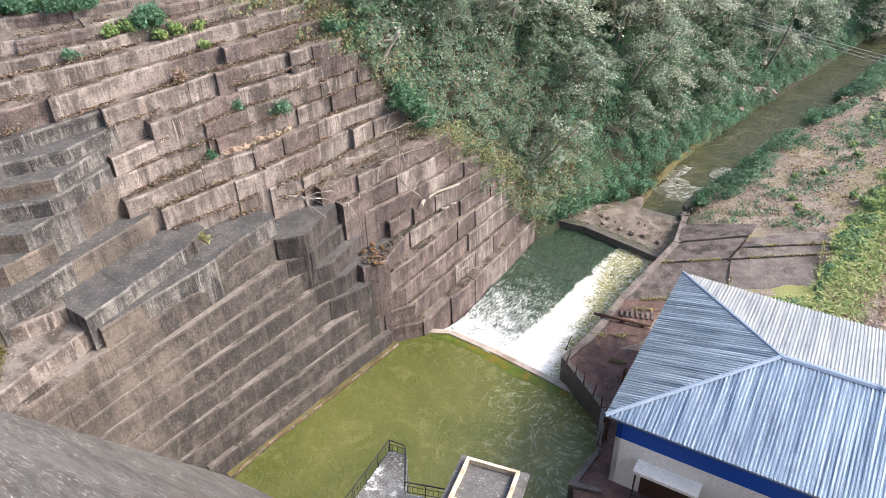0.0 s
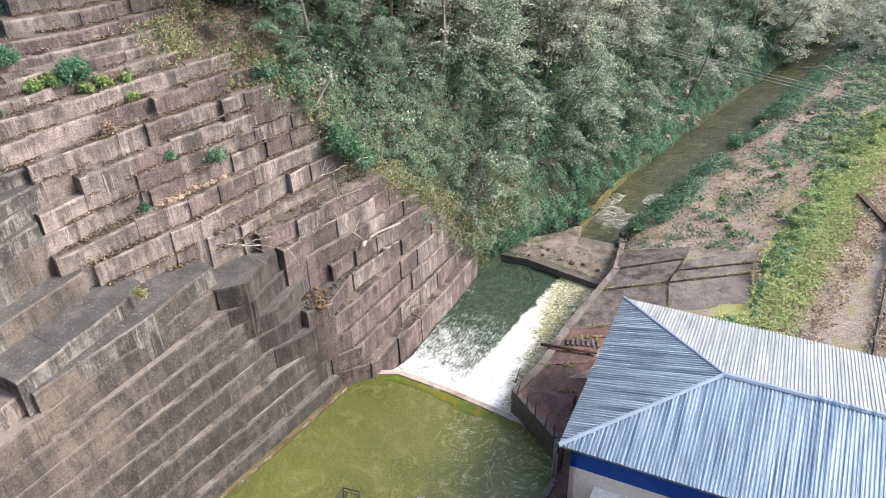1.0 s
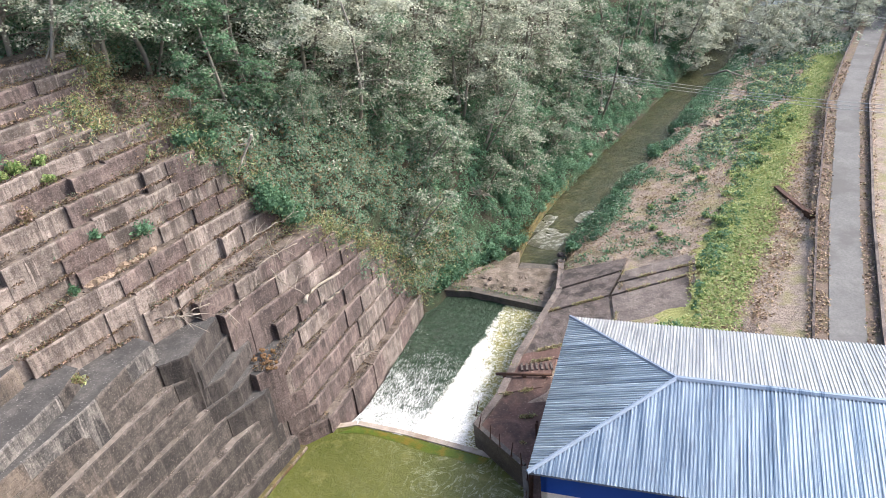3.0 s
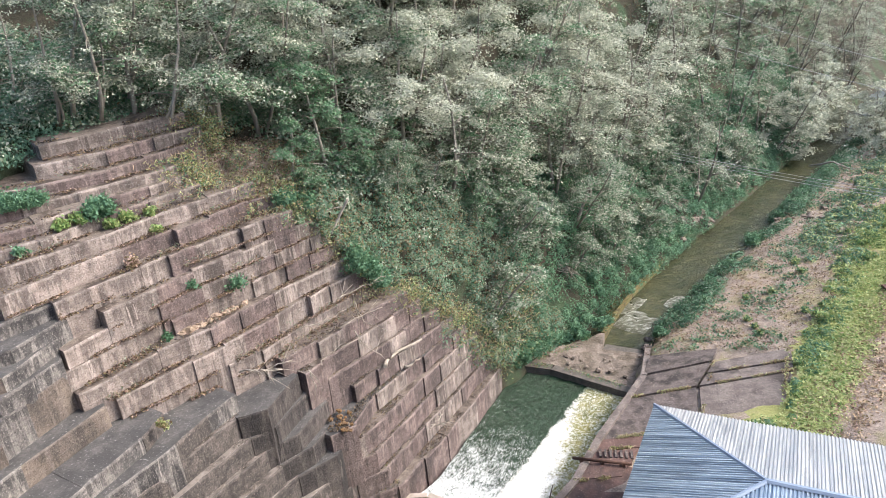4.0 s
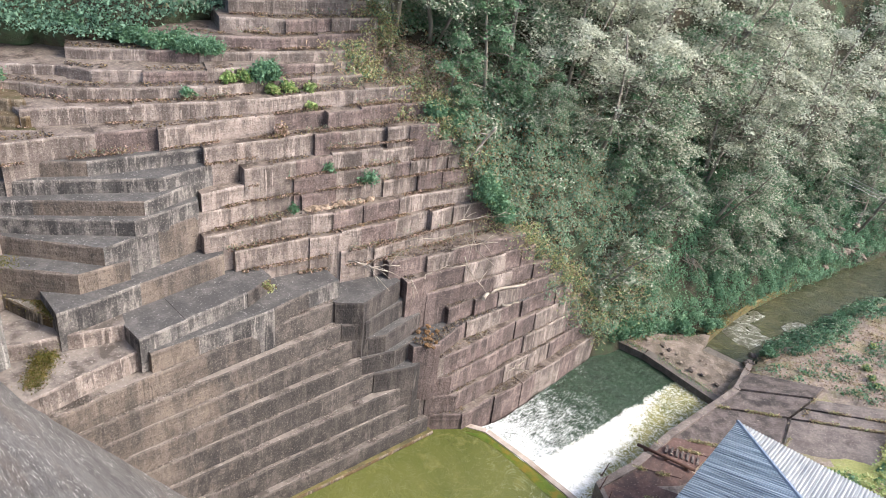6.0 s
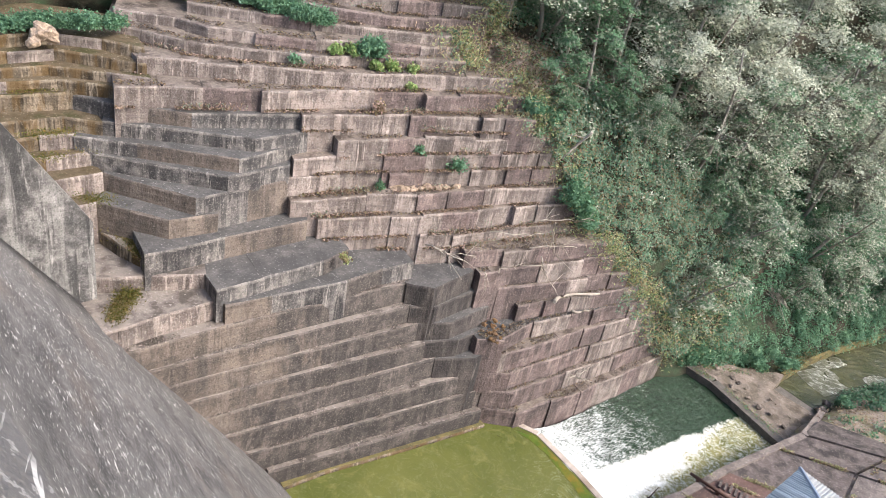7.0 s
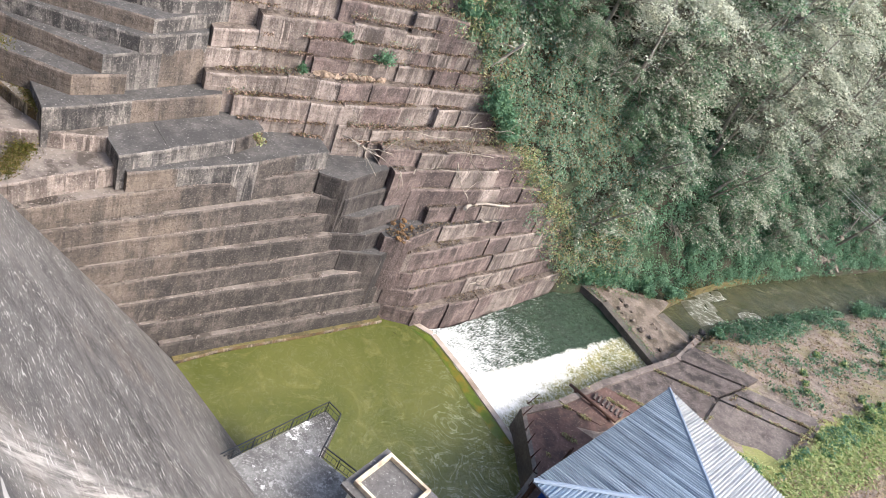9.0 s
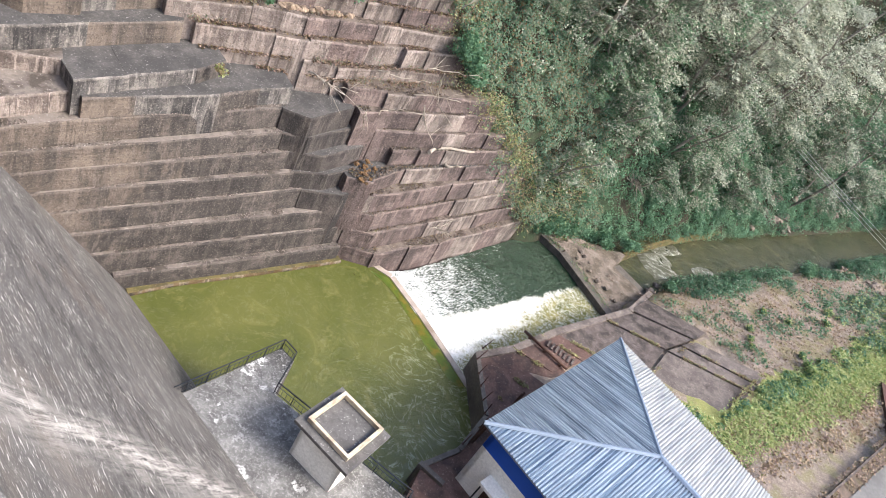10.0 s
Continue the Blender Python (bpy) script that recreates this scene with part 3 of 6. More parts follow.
def scale_to_eye(x, y, z):
    """Shapes the hillside to fit the camera's view: points are scaled about the eye by a factor that falls with height;
    dies out downriver.
    """
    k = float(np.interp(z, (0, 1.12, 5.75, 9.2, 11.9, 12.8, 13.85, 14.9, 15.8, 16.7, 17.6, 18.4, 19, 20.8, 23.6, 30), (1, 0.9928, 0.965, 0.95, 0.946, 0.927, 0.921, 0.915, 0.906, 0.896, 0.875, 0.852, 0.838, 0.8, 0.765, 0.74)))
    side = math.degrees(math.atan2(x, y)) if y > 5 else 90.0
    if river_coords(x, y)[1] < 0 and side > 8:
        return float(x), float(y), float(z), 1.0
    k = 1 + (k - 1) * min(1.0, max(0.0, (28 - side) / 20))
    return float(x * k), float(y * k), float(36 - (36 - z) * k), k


def spread_axis(lo, hi, step, ends):
    a = list(np.arange(lo, hi + 1e-6, step))
    d, x = step, hi
    while x < ends[1]:
        d *= 1.25
        x += d
        a.append(x)
    d, x = step, lo
    while x > ends[0]:
        d *= 1.25
        x -= d
        a.insert(0, x)
    return a


def build_ground():
    xs, ys = spread_axis(-45, 85, 1.0, (-700, 900)), spread_axis(14, 130, 1.0, (-300, 1200))
    verts, flat = [], []
    for y in ys:
        for x in xs:
            z = ground_z(x, y)
            if y < 14 or (x < 0 and 0.474 * x + 0.88 * y < 14):
                z = -3.0
            verts.append(scale_to_eye(x, y, z)[:3])
            flat.append((x, y))
    w = len(xs)
    faces = [(j * w + i, j * w + i + 1, (j + 1) * w + i + 1, (j + 1) * w + i) for j in range(len(ys) - 1) for i in range(w - 1)]
    which = []
    for f in faces:
        x, y = flat[f[0]]
        s, d = river_coords(x, y)
        if -34 < s < 56 and -22.6 < d < -18.2:
            which.append(2)
            continue
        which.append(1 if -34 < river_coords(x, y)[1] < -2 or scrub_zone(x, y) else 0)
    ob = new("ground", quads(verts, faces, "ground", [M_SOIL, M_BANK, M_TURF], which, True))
    return tagged(ob, "brown earth gorge sides with leaf litter", "ground", kind="structure")


build_ground()

# ---- water ----


def sheet(name, pts, mat, label, nx=1):
    bm = bmesh.new()
    f = bm.faces.new([bm.verts.new(p) for p in pts])
    return tagged(part(name, bm, mat), label, "water", kind="structure")


sheet("pool_water", [(-13.6, 28.2, 0), (-5, 17.5, 0), (6, 17.5, 0), (8.4, 25, 0), (9.7, 31.6, 0), (8.1, 34.9, 0), (6.2, 36.2, 0), (3.3, 38.6, 0), (0.3, 40.7, 0), (-1.2, 41.2, 0), (-5, 42, 0)], M_POOL, "calm olive-green water in a stilling pool")
W_A, W_B = np.array((0.3, 40.75)), np.array((8.1, 34.9))
FLOW = np.array((0.553, 0.833))


def chute_patch(name, mat, label, u0, u1, v0, v1, lift=0.0, rough=0.0, nu=24, nv=20):
    """Basin water between the fractions u of the weir's length and the distances v from it, falling from the crest."""
    verts, rng = [], np.random.default_rng(5)
    for j in range(nv + 1):
        for i in range(nu + 1):
            fu, fv = i / nu, j / nv
            a0, a1 = u0(fv), u1(fv)
            u = a0 + (a1 - a0) * fu
            v = v0(u) + (v1(u) - v0(u)) * fv
            p = W_A + (W_B - W_A) * u + FLOW * v
            z = -0.75 * min(1, max(0, v / 3.0)) - 0.02 + lift + rough * noise.fractal(Vector((p[0] * 0.9, p[1] * 0.9, 1)), 1, 2, 4)
            verts.append((p[0], p[1], z))
    w = nu + 1
    faces = [(j * w + i, j * w + i + 1, (j + 1) * w + i + 1, (j + 1) * w + i) for j in range(nv) for i in range(nu)]
    return tagged(new(name, quads(verts, faces, name, mat, None, True)), label, "water", kind="structure")


FAR = lambda u: 17.9 + 0.2 * u
chute_patch("basin_water", M_BASIN, "white foam and dark green water rushing off the weir", lambda v: -0.06, lambda v: 1.06, lambda u: 0.0, FAR, 0.02, 0.09, 70, 90)
sheet("river_water", [(9, 55, -1.7), (21.6, 65.5, -1.35), (32.4, 79.4, -1.4), (50.8, 97, -1.6), (70.2, 114, -1.8), (120, 160, -2), (126, 152, -2), (69, 97.5, -1.8), (51.7, 83.1, -1.6), (36.5, 70.9, -1.4), (25.8, 57.0, -1.35), (17.5, 50, -1.7)], M_RIVER, "brown-green river running in its bed")

def rapids():
    k = Mat("broken_rapid_water", 0.35, 0.0, 0.4)
    c = k.mix(k.noise(1.5, 4), (0.05, 0.052, 0.03), (0.09, 0.088, 0.05))
    lace = k.ramp(k.noise(0.55, 9, k.scaled((0.4, 1, 1), turn=(0, 0, -43)), 0.78, 1.5), (0.515, 0.0), (0.665, 1.0))
    c = k.mix(lace, c, (0.78, 0.79, 0.75))
    k.bump(k.noise(0.5, 6, None, 0.7, 1.5), 0.9, 0.2)
    return k.color(c)


def river_patch(name, s0, s1, d0, d1, z):
    verts = []
    for j in range(13):
        for i in range(13):
            s, d = s0 + (s1 - s0) * i / 12, d0 + (d1 - d0) * j / 12
            edge = noise.noise(Vector((s * 0.9, d * 0.9, 2))) * 0.5
            p = RIVER_O + RIVER_R * (s + edge) + RIVER_M * (d + edge * 0.6)
            out = min(i, 12 - i, j, 12 - j)
            verts.append((p[0], p[1], z + (0.05 + 0.12 * noise.fractal(Vector((s, d, 5)), 1, 2, 3) if out > 0 else -0.12)))
    faces = [(j * 13 + i, j * 13 + i + 1, (j + 1) * 13 + i + 1, (j + 1) * 13 + i) for j in range(12) for i in range(12)]
    return tagged(new(name, quads(verts, faces, name, M_RAPID, None, True)), "white broken water of a small rapid", "water", kind="structure")


M_RAPID = rapids()
river_patch("rapid", -3.6, 0.6, -4.6, -1.2, -1.36)
river_patch("rapid", -1.2, 3.2, -1.9, -0.2, -1.37)
river_patch("rapid", 2.6, 5.4, -4.9, -3.4, -1.38)

# ---- dam: sloping spillway face, upright near the crest ----
DAM_N = np.array((math.cos(radians(61.7)), math.sin(radians(61.7))))
DAM_T = np.array((DAM_N[1], -DAM_N[0]))


def dam_section(k, name, a, b, label):
    prof = [(-9.0, -3.0)] + [(19.3 - 0.685 * z, z) for z in (-3, 0, 3, 6, 9, 12, 15, 18)]
    d, z = 19.3 - 0.685 * 20, 20.0
    while z < 33.4:                                        # rounds over to upright below the crest
        prof.append((d, z))
        d -= 0.5 * (0.685 - 0.63 * (z - 20) / 13.5)
        z += 0.5
    prof += [(d, 34.2), (d - 0.3, 34.6), (-9.0, 34.6)]
    bm = bmesh.new()
    n = 40
    rows = []
    for i in range(n + 1):
        t = a + (b - a) * i / n
        rows.append([bm.verts.new((*(DAM_N * d + DAM_T * t), z)) for d, z in prof])
    m = len(prof)
    for r0, r1 in zip(rows, rows[1:]):
        for j in range(m):
            bm.faces.new((r0[j], r0[(j + 1) % m], r1[(j + 1) % m], r1[j])).smooth = 1 <= j <= m - 4
    bm.faces.new(rows[0][::-1])
    bm.faces.new(rows[-1])
    bmesh.ops.recalc_face_normals(bm, faces=bm.faces)
    return tagged(part(name, bm, M_DAM), label, "dam", kind="structure")


dam_section(0, "dam", -31.0, 60.0, "grey concrete dam face with pale run-off streaks")
bm = bmesh.new()
side = [(-9.0, -3.0), (11.65, -3.0), (11.65, 16.6), (7.44, 23.3), (0.6, 34.2), (-9.0, 34.6)]
near = [bm.verts.new((*(DAM_N * d + DAM_T * -30.98), z)) for d, z in side]
away = [bm.verts.new((*(DAM_N * d + DAM_T * -32.4), z)) for d, z in side]
bm.faces.new(near)
bm.faces.new(away[::-1])
for i in range(len(side)):
    j = (i + 1) % len(side)
    bm.faces.new((near[i], near[j], away[j], away[i]))
bmesh.ops.recalc_face_normals(bm, faces=bm.faces)
tagged(part("training_wall", bm, M_ABUT), "limewashed grey concrete wall beside the dam face", "wall", kind="structure")

# ---- stepped concrete hillside: lifts of about a metre, one over another ----
rng_b = np.random.default_rng(11)


def lift_block(p, q, z0, z1, depth, rng, mats, na, nb):
    """One cast block: worn front edge, slightly battered face; p to q along the front, hill on the left hand."""
    p, q = Vector((*p, 0)), Vector((*q, 0))
    d = (q - p)
    length = d.length
    n = max(2, int(length / 0.5))
    bm = bmesh.new()
    cols = []
    for i in range(n + 1):
        f = i / n
        base = p.lerp(q, f)
        inw = na.lerp(nb, f)
        wob = noise.noise(Vector((base.x * 1.3, base.y * 1.3, z1))) * 0.025
        chip = max(0.0, noise.noise(Vector((base.x * 2.1, base.y * 2.1, z1 + 9)))) * 0.12
        prof = ((0.0 - 0.04, z0), (0.0 + wob, z1 - 0.6), (0.02 + wob, z1 - 0.05 - chip), (0.06 + chip + wob, z1), (depth, z1))
        cols.append([bm.verts.new((base.x + inw.x * o, base.y + inw.y * o, z)) for o, z in prof])
    for c0, c1 in zip(cols, cols[1:]):
        for j in range(4):
            f = bm.faces.new((c0[j], c1[j], c1[j + 1], c0[j + 1]))
            f.material_index = 1 if j == 3 else 0
    for c, flip in ((cols[0], False), (cols[-1], True)):
        back = bm.verts.new((c[4].co.x, c[4].co.y, z0))
        loop = [c[0], c[1], c[2], c[3], c[4], back]
        bm.faces.new(loop if not flip else loop[::-1]).material_index = 0
    bmesh.ops.recalc_face_normals(bm, faces=bm.faces)
    me = mesh_of("block", bm, mats)
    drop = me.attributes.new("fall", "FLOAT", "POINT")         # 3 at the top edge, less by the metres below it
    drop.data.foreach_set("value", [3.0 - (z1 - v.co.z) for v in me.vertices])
    return me


TERRACES = []


def terrace(z1, line, face, top, label, depth=4.0, kindof="M", joint=3.2, jut=0.12, deep=4.5):
    """A lift of the stepped hillside along the plan line (hill on its left), cast in blocks."""
    z0 = z1 - deep
    pts = [Vector((x, y, 0)) for x, y in line]
    root = thing("terrace_step", label, "concrete step", "steps of the hillside", "structure", (pts[0].x, pts[0].y, z1))
    inward = Vector((0, 0, 0))
    for a, b in zip(pts, pts[1:]):
        d = b - a
        inward += Vector((-d.y, d.x, 0))
    inward.normalize()
    TERRACES.append((z1, [(p.x, p.y) for p in pts], inward, kindof))
    at = [inward] * len(pts)
    for (a, b), na, nb in zip(zip(pts, pts[1:]), at, at[1:]):
        length = (b - a).length
        k = max(1, round(length / (joint * rng_b.uniform(0.75, 1.3))))
        cuts = [0.0] + sorted(min(0.93, max(0.07, (i + rng_b.uniform(-0.3, 0.3)) / k)) for i in range(1, k)) + [1.0]
        for f0, f1 in zip(cuts, cuts[1:]):
            off, off1 = rng_b.uniform(-jut, jut), rng_b.uniform(-jut, jut)
            if kindof == "M" and rng_b.random() < 0.10:      # a block broken back from the row
                off, off1 = off + 0.3, off1 + 0.3
            n0, n1 = na.lerp(nb, f0), na.lerp(nb, f1)
            p, q = a.lerp(b, f0) + n0 * off, a.lerp(b, f1) + n1 * off1
            dz = rng_b.uniform(-0.5, 0.5) * min(0.2, jut)
            mat_f = face[int(rng_b.integers(len(face)))]
            if kindof == "L" and (p.x + q.x) / 2 < -17.6 and z1 < 14:
                mats = [M_LIFT, M_TOPB]              # dry pale steps by the gully
            else:
                mats = [mat_f, top[int(rng_b.integers(len(top)))]]
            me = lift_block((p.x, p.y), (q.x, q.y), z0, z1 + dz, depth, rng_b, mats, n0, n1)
            ob = part("block", me, None, root)
            ob.matrix_parent_inverse = Matrix.Translation(-Vector(root.location))
    return root


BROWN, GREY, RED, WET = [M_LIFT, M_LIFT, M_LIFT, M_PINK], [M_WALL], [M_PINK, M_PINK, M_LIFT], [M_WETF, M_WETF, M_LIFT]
DARK = [M_DARKF]
WETLINE = [M_WETF]
SOOTY = [M_SOOT, M_SOOT, M_WALL]
T_GREY, T_DUST, T_LIT, T_WET, T_PALE = [M_TOP], [M_TOPB], [M_TOPM], [M_TOPW], [M_LIMED]
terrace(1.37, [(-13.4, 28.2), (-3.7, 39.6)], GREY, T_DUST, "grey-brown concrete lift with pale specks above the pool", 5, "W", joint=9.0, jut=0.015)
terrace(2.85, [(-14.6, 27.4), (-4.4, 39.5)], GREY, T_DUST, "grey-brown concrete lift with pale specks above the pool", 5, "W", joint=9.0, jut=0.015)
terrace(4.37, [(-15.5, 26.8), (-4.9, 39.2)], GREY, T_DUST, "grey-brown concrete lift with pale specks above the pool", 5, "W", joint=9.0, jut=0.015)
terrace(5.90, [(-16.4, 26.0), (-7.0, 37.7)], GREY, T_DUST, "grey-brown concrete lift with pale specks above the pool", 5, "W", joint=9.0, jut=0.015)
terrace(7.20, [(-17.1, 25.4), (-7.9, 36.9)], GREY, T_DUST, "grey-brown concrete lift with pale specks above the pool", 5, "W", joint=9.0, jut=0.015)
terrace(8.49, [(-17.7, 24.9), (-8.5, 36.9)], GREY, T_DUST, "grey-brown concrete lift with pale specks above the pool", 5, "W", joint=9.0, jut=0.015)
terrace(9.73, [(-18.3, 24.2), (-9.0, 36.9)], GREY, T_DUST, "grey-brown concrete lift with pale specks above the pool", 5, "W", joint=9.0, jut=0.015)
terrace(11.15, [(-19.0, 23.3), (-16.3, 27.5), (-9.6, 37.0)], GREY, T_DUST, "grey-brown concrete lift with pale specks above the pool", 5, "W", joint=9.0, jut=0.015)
terrace(0.24, [(-12.5, 28.5), (-10.8, 30.9), (-7.7, 34.4), (-3.2, 39.6)], WETLINE, [M_OCHRE], "orange-stained ledge at the waterline", 3, "B", joint=5.0, jut=0.03)
terrace(11.15, [(-9.7, 36.6), (-8.1, 37.1), (-6.6, 40.4)], DARK, T_GREY, "dark grey concrete buttress lift", 4, "N", joint=5, jut=0.02)
terrace(9.73, [(-9.2, 36.5), (-7.9, 37.3), (-6.2, 40.6)], DARK, T_GREY, "dark grey concrete buttress lift", 4, "N", joint=5, jut=0.02)
terrace(8.49, [(-8.6, 36.8), (-6.8, 38.1), (-5.2, 41.1)], DARK, T_GREY, "dark grey concrete buttress lift", 4, "N", joint=5, jut=0.02)
terrace(7.20, [(-8.1, 36.9), (-6.2, 38.4), (-4.9, 40.6)], DARK, T_GREY, "dark grey concrete buttress lift", 4, "N", joint=5, jut=0.02)
terrace(5.90, [(-7.2, 37.4), (-4.9, 38.9), (-4.1, 40.6)], DARK, T_GREY, "dark grey concrete buttress lift", 4, "N", joint=5, jut=0.02)
terrace(1.37, [(-3.5, 39.9), (-1.5, 40.6), (0.5, 43.1), (2.3, 45.2), (5.0, 49.1), (8.2, 53.9)], RED, T_LIT, "reddish weathered concrete lift beside the weir", 4, "R", joint=2.4, jut=0.13)
terrace(2.85, [(-4.1, 39.8), (-2.1, 40.8), (0.9, 44.8), (5.2, 50.5), (7.5, 53.6)], RED, T_LIT, "reddish weathered concrete lift beside the weir", 4, "R", joint=2.4, jut=0.13)
terrace(4.37, [(-4.5, 39.6), (-2.6, 40.6), (0.2, 44.5), (4.8, 50.5), (6.9, 53.2)], RED, T_LIT, "reddish weathered concrete lift beside the weir", 4, "R", joint=2.4, jut=0.13)
terrace(5.90, [(-4.8, 39.4), (-3.1, 40.4), (-0.4, 44.2), (4.1, 50.0), (6.0, 52.4)], RED, T_LIT, "reddish weathered concrete lift beside the weir", 4, "R", joint=2.4, jut=0.13)
terrace(7.20, [(-5.1, 39.2), (-3.6, 40.1), (-2.2, 43.1), (0.0, 45.5), (3.7, 49.6), (5.0, 51.0)], RED, T_GREY, "reddish weathered concrete lift beside the weir", 4, "R", joint=2.4, jut=0.13)
terrace(8.49, [(-3.5, 42.4), (-0.4, 45.6), (2.9, 49.0), (4.0, 50.1)], RED, T_LIT, "reddish weathered concrete lift beside the weir", 4, "R", joint=2.4, jut=0.13)
terrace(9.73, [(-5.0, 41.6), (-1.0, 45.5), (1.6, 48.2), (2.8, 49.4)], RED, T_LIT, "reddish weathered concrete lift beside the weir", 4, "R", joint=2.4, jut=0.13)
terrace(11.15, [(-6.2, 40.4), (-3.0, 43.9), (-0.4, 46.4), (1.6, 48.4)], RED, T_LIT, "reddish weathered concrete lift beside the weir", 4, "R", joint=2.4, jut=0.13)
terrace(12.30, [(-7.3, 40.2), (-3.8, 43.4), (-1.0, 46.1), (0.6, 47.6)], RED, T_LIT, "reddish weathered concrete lift beside the weir", 4, "R", joint=2.4, jut=0.13)
terrace(12.30, [(-17.5, 28.5), (-16.4, 27.7), (-12.2, 33.3), (-11.0, 35.6), (-9.7, 37.3)], SOOTY, T_GREY, "dark lichened concrete lift", 5, "L", joint=4.5, jut=0.03)
terrace(13.20, [(-18.1, 28.4), (-16.8, 27.5), (-15.5, 29.7), (-13.6, 33.0), (-13.0, 35.0)], SOOTY, T_GREY, "dark lichened concrete lift", 5, "L", joint=4.5, jut=0.03)
terrace(13.20, [(-23.0, 24.4), (-20.5, 26.5), (-18.0, 28.4)], WET, T_PALE, "dark lichened concrete lift", 5, "L", joint=4.5, jut=0.03)
terrace(12.30, [(-20.6, 21.4), (-19.4, 23.5), (-18.4, 25.5), (-17.0, 27.9)], SOOTY, T_PALE, "dark lichened concrete lift", 5, "L", joint=4.5, jut=0.03)
terrace(14.50, [(-23.1, 28.9), (-20.3, 26.6), (-19.5, 27.7), (-18.1, 30.2), (-15.5, 34.4)], SOOTY, T_GREY, "dark lichened concrete lift", 5, "L", joint=4.5, jut=0.03)
terrace(15.60, [(-24.0, 27.8), (-20.2, 28.4), (-18.7, 30.4)], SOOTY, T_GREY, "dark lichened concrete lift", 5, "L", joint=4.5, jut=0.03)
terrace(16.60, [(-24.5, 29.0), (-19.5, 29.6), (-16.9, 34.4)], SOOTY, T_GREY, "dark lichened concrete lift", 5, "L", joint=4.5, jut=0.03)
terrace(17.45, [(-25.3, 29.2), (-23.3, 29.7), (-18.7, 31.2), (-16.9, 34.5)], SOOTY, T_GREY, "dark lichened concrete lift", 5, "L", joint=4.5, jut=0.03)
terrace(18.25, [(-26.1, 28.9), (-23.3, 30.1), (-18.5, 31.9), (-17.1, 35.4)], SOOTY, T_GREY, "dark lichened concrete lift", 5, "L", joint=4.5, jut=0.03)
terrace(19.00, [(-25.1, 29.8), (-21.3, 31.8), (-18.4, 33.2), (-16.7, 36.1)], SOOTY, T_GREY, "dark lichened concrete lift", 5, "L", joint=4.5, jut=0.03)
terrace(19.80, [(-27.4, 30.0), (-25.1, 30.4), (-21.5, 32.1), (-18.2, 35.2), (-17.1, 36.1)], SOOTY, T_GREY, "dark lichened concrete lift", 5, "L", joint=4.5, jut=0.03)
terrace(15.60, [(-25.4, 24.8), (-24.0, 27.8)], WET, T_WET, "ochre-stained wet concrete lift in the gully", 5, "G", joint=2.4, jut=0.06)
terrace(16.70, [(-26.7, 24.7), (-25.7, 26.6), (-24.4, 28.9)], WET, T_WET, "ochre-stained wet concrete lift in the gully", 5, "G", joint=2.4, jut=0.06)
terrace(17.45, [(-28.0, 24.4), (-26.5, 27.4), (-25.3, 29.2)], WET, T_WET, "ochre-stained wet concrete lift in the gully", 5, "G", joint=2.4, jut=0.06)
terrace(18.25, [(-28.7, 24.4), (-27.2, 27.8), (-26.1, 29.0)], WET, T_WET, "ochre-stained wet concrete lift in the gully", 5, "G", joint=2.4, jut=0.06)
terrace(19.00, [(-29.9, 23.5), (-27.6, 27.4), (-26.8, 29.1), (-25.1, 29.8)], WET, T_WET, "ochre-stained wet concrete lift in the gully", 5, "G", joint=2.4, jut=0.06)
terrace(19.90, [(-31.9, 23.9), (-28.4, 28.3), (-27.2, 29.9)], WET, T_WET, "ochre-stained wet concrete lift in the gully", 5, "G", joint=2.4, jut=0.06)
terrace(20.50, [(-31.8, 23.9), (-27.7, 29.8), (-25.5, 30.9), (-23.8, 31.8)], WET, T_WET, "ochre-stained wet concrete lift in the gully", 5, "G", joint=2.4, jut=0.06)
terrace(21.00, [(-31.7, 24.0), (-28.3, 30.0), (-25.9, 31.2), (-23.9, 32.1)], WET, T_WET, "ochre-stained wet concrete lift in the gully", 5, "G", joint=2.4, jut=0.06)
terrace(21.60, [(-31.9, 24.6), (-28.6, 30.7), (-26.0, 31.7), (-24.4, 32.4)], WET, T_WET, "ochre-stained wet concrete lift in the gully", 5, "G", joint=2.4, jut=0.06)
terrace(22.20, [(-31.8, 24.8), (-29.3, 31.1), (-27.0, 32.3), (-24.8, 32.8)], WET, T_WET, "ochre-stained wet concrete lift in the gully", 5, "G", joint=2.4, jut=0.06)
terrace(21.90, [(-28.7, 34.9), (-24.8, 32.2), (-22.5, 34.0), (-20.6, 35.2), (-17.5, 37.4), (-14.8, 39.6), (-12.6, 42.1), (-10.4, 43.8), (-8.0, 45.9)], BROWN, T_LIT, "brown concrete lift under the trees", 5, "T", joint=3, jut=0.12)
terrace(22.60, [(-27.8, 33.5), (-26.0, 34.1), (-23.6, 34.4), (-20.3, 36.3), (-17.8, 38.0), (-16.4, 39.6), (-13.4, 42.6), (-10.9, 44.7)], BROWN, T_LIT, "brown concrete lift under the trees", 5, "T", joint=3, jut=0.12)
terrace(23.20, [(-28.1, 34.6), (-25.0, 35.8), (-23.2, 36.0), (-20.9, 37.0), (-18.0, 38.6), (-15.2, 41.7), (-13.4, 43.2), (-11.5, 45.0)], BROWN, T_LIT, "brown concrete lift under the trees", 5, "T", joint=3, jut=0.12)
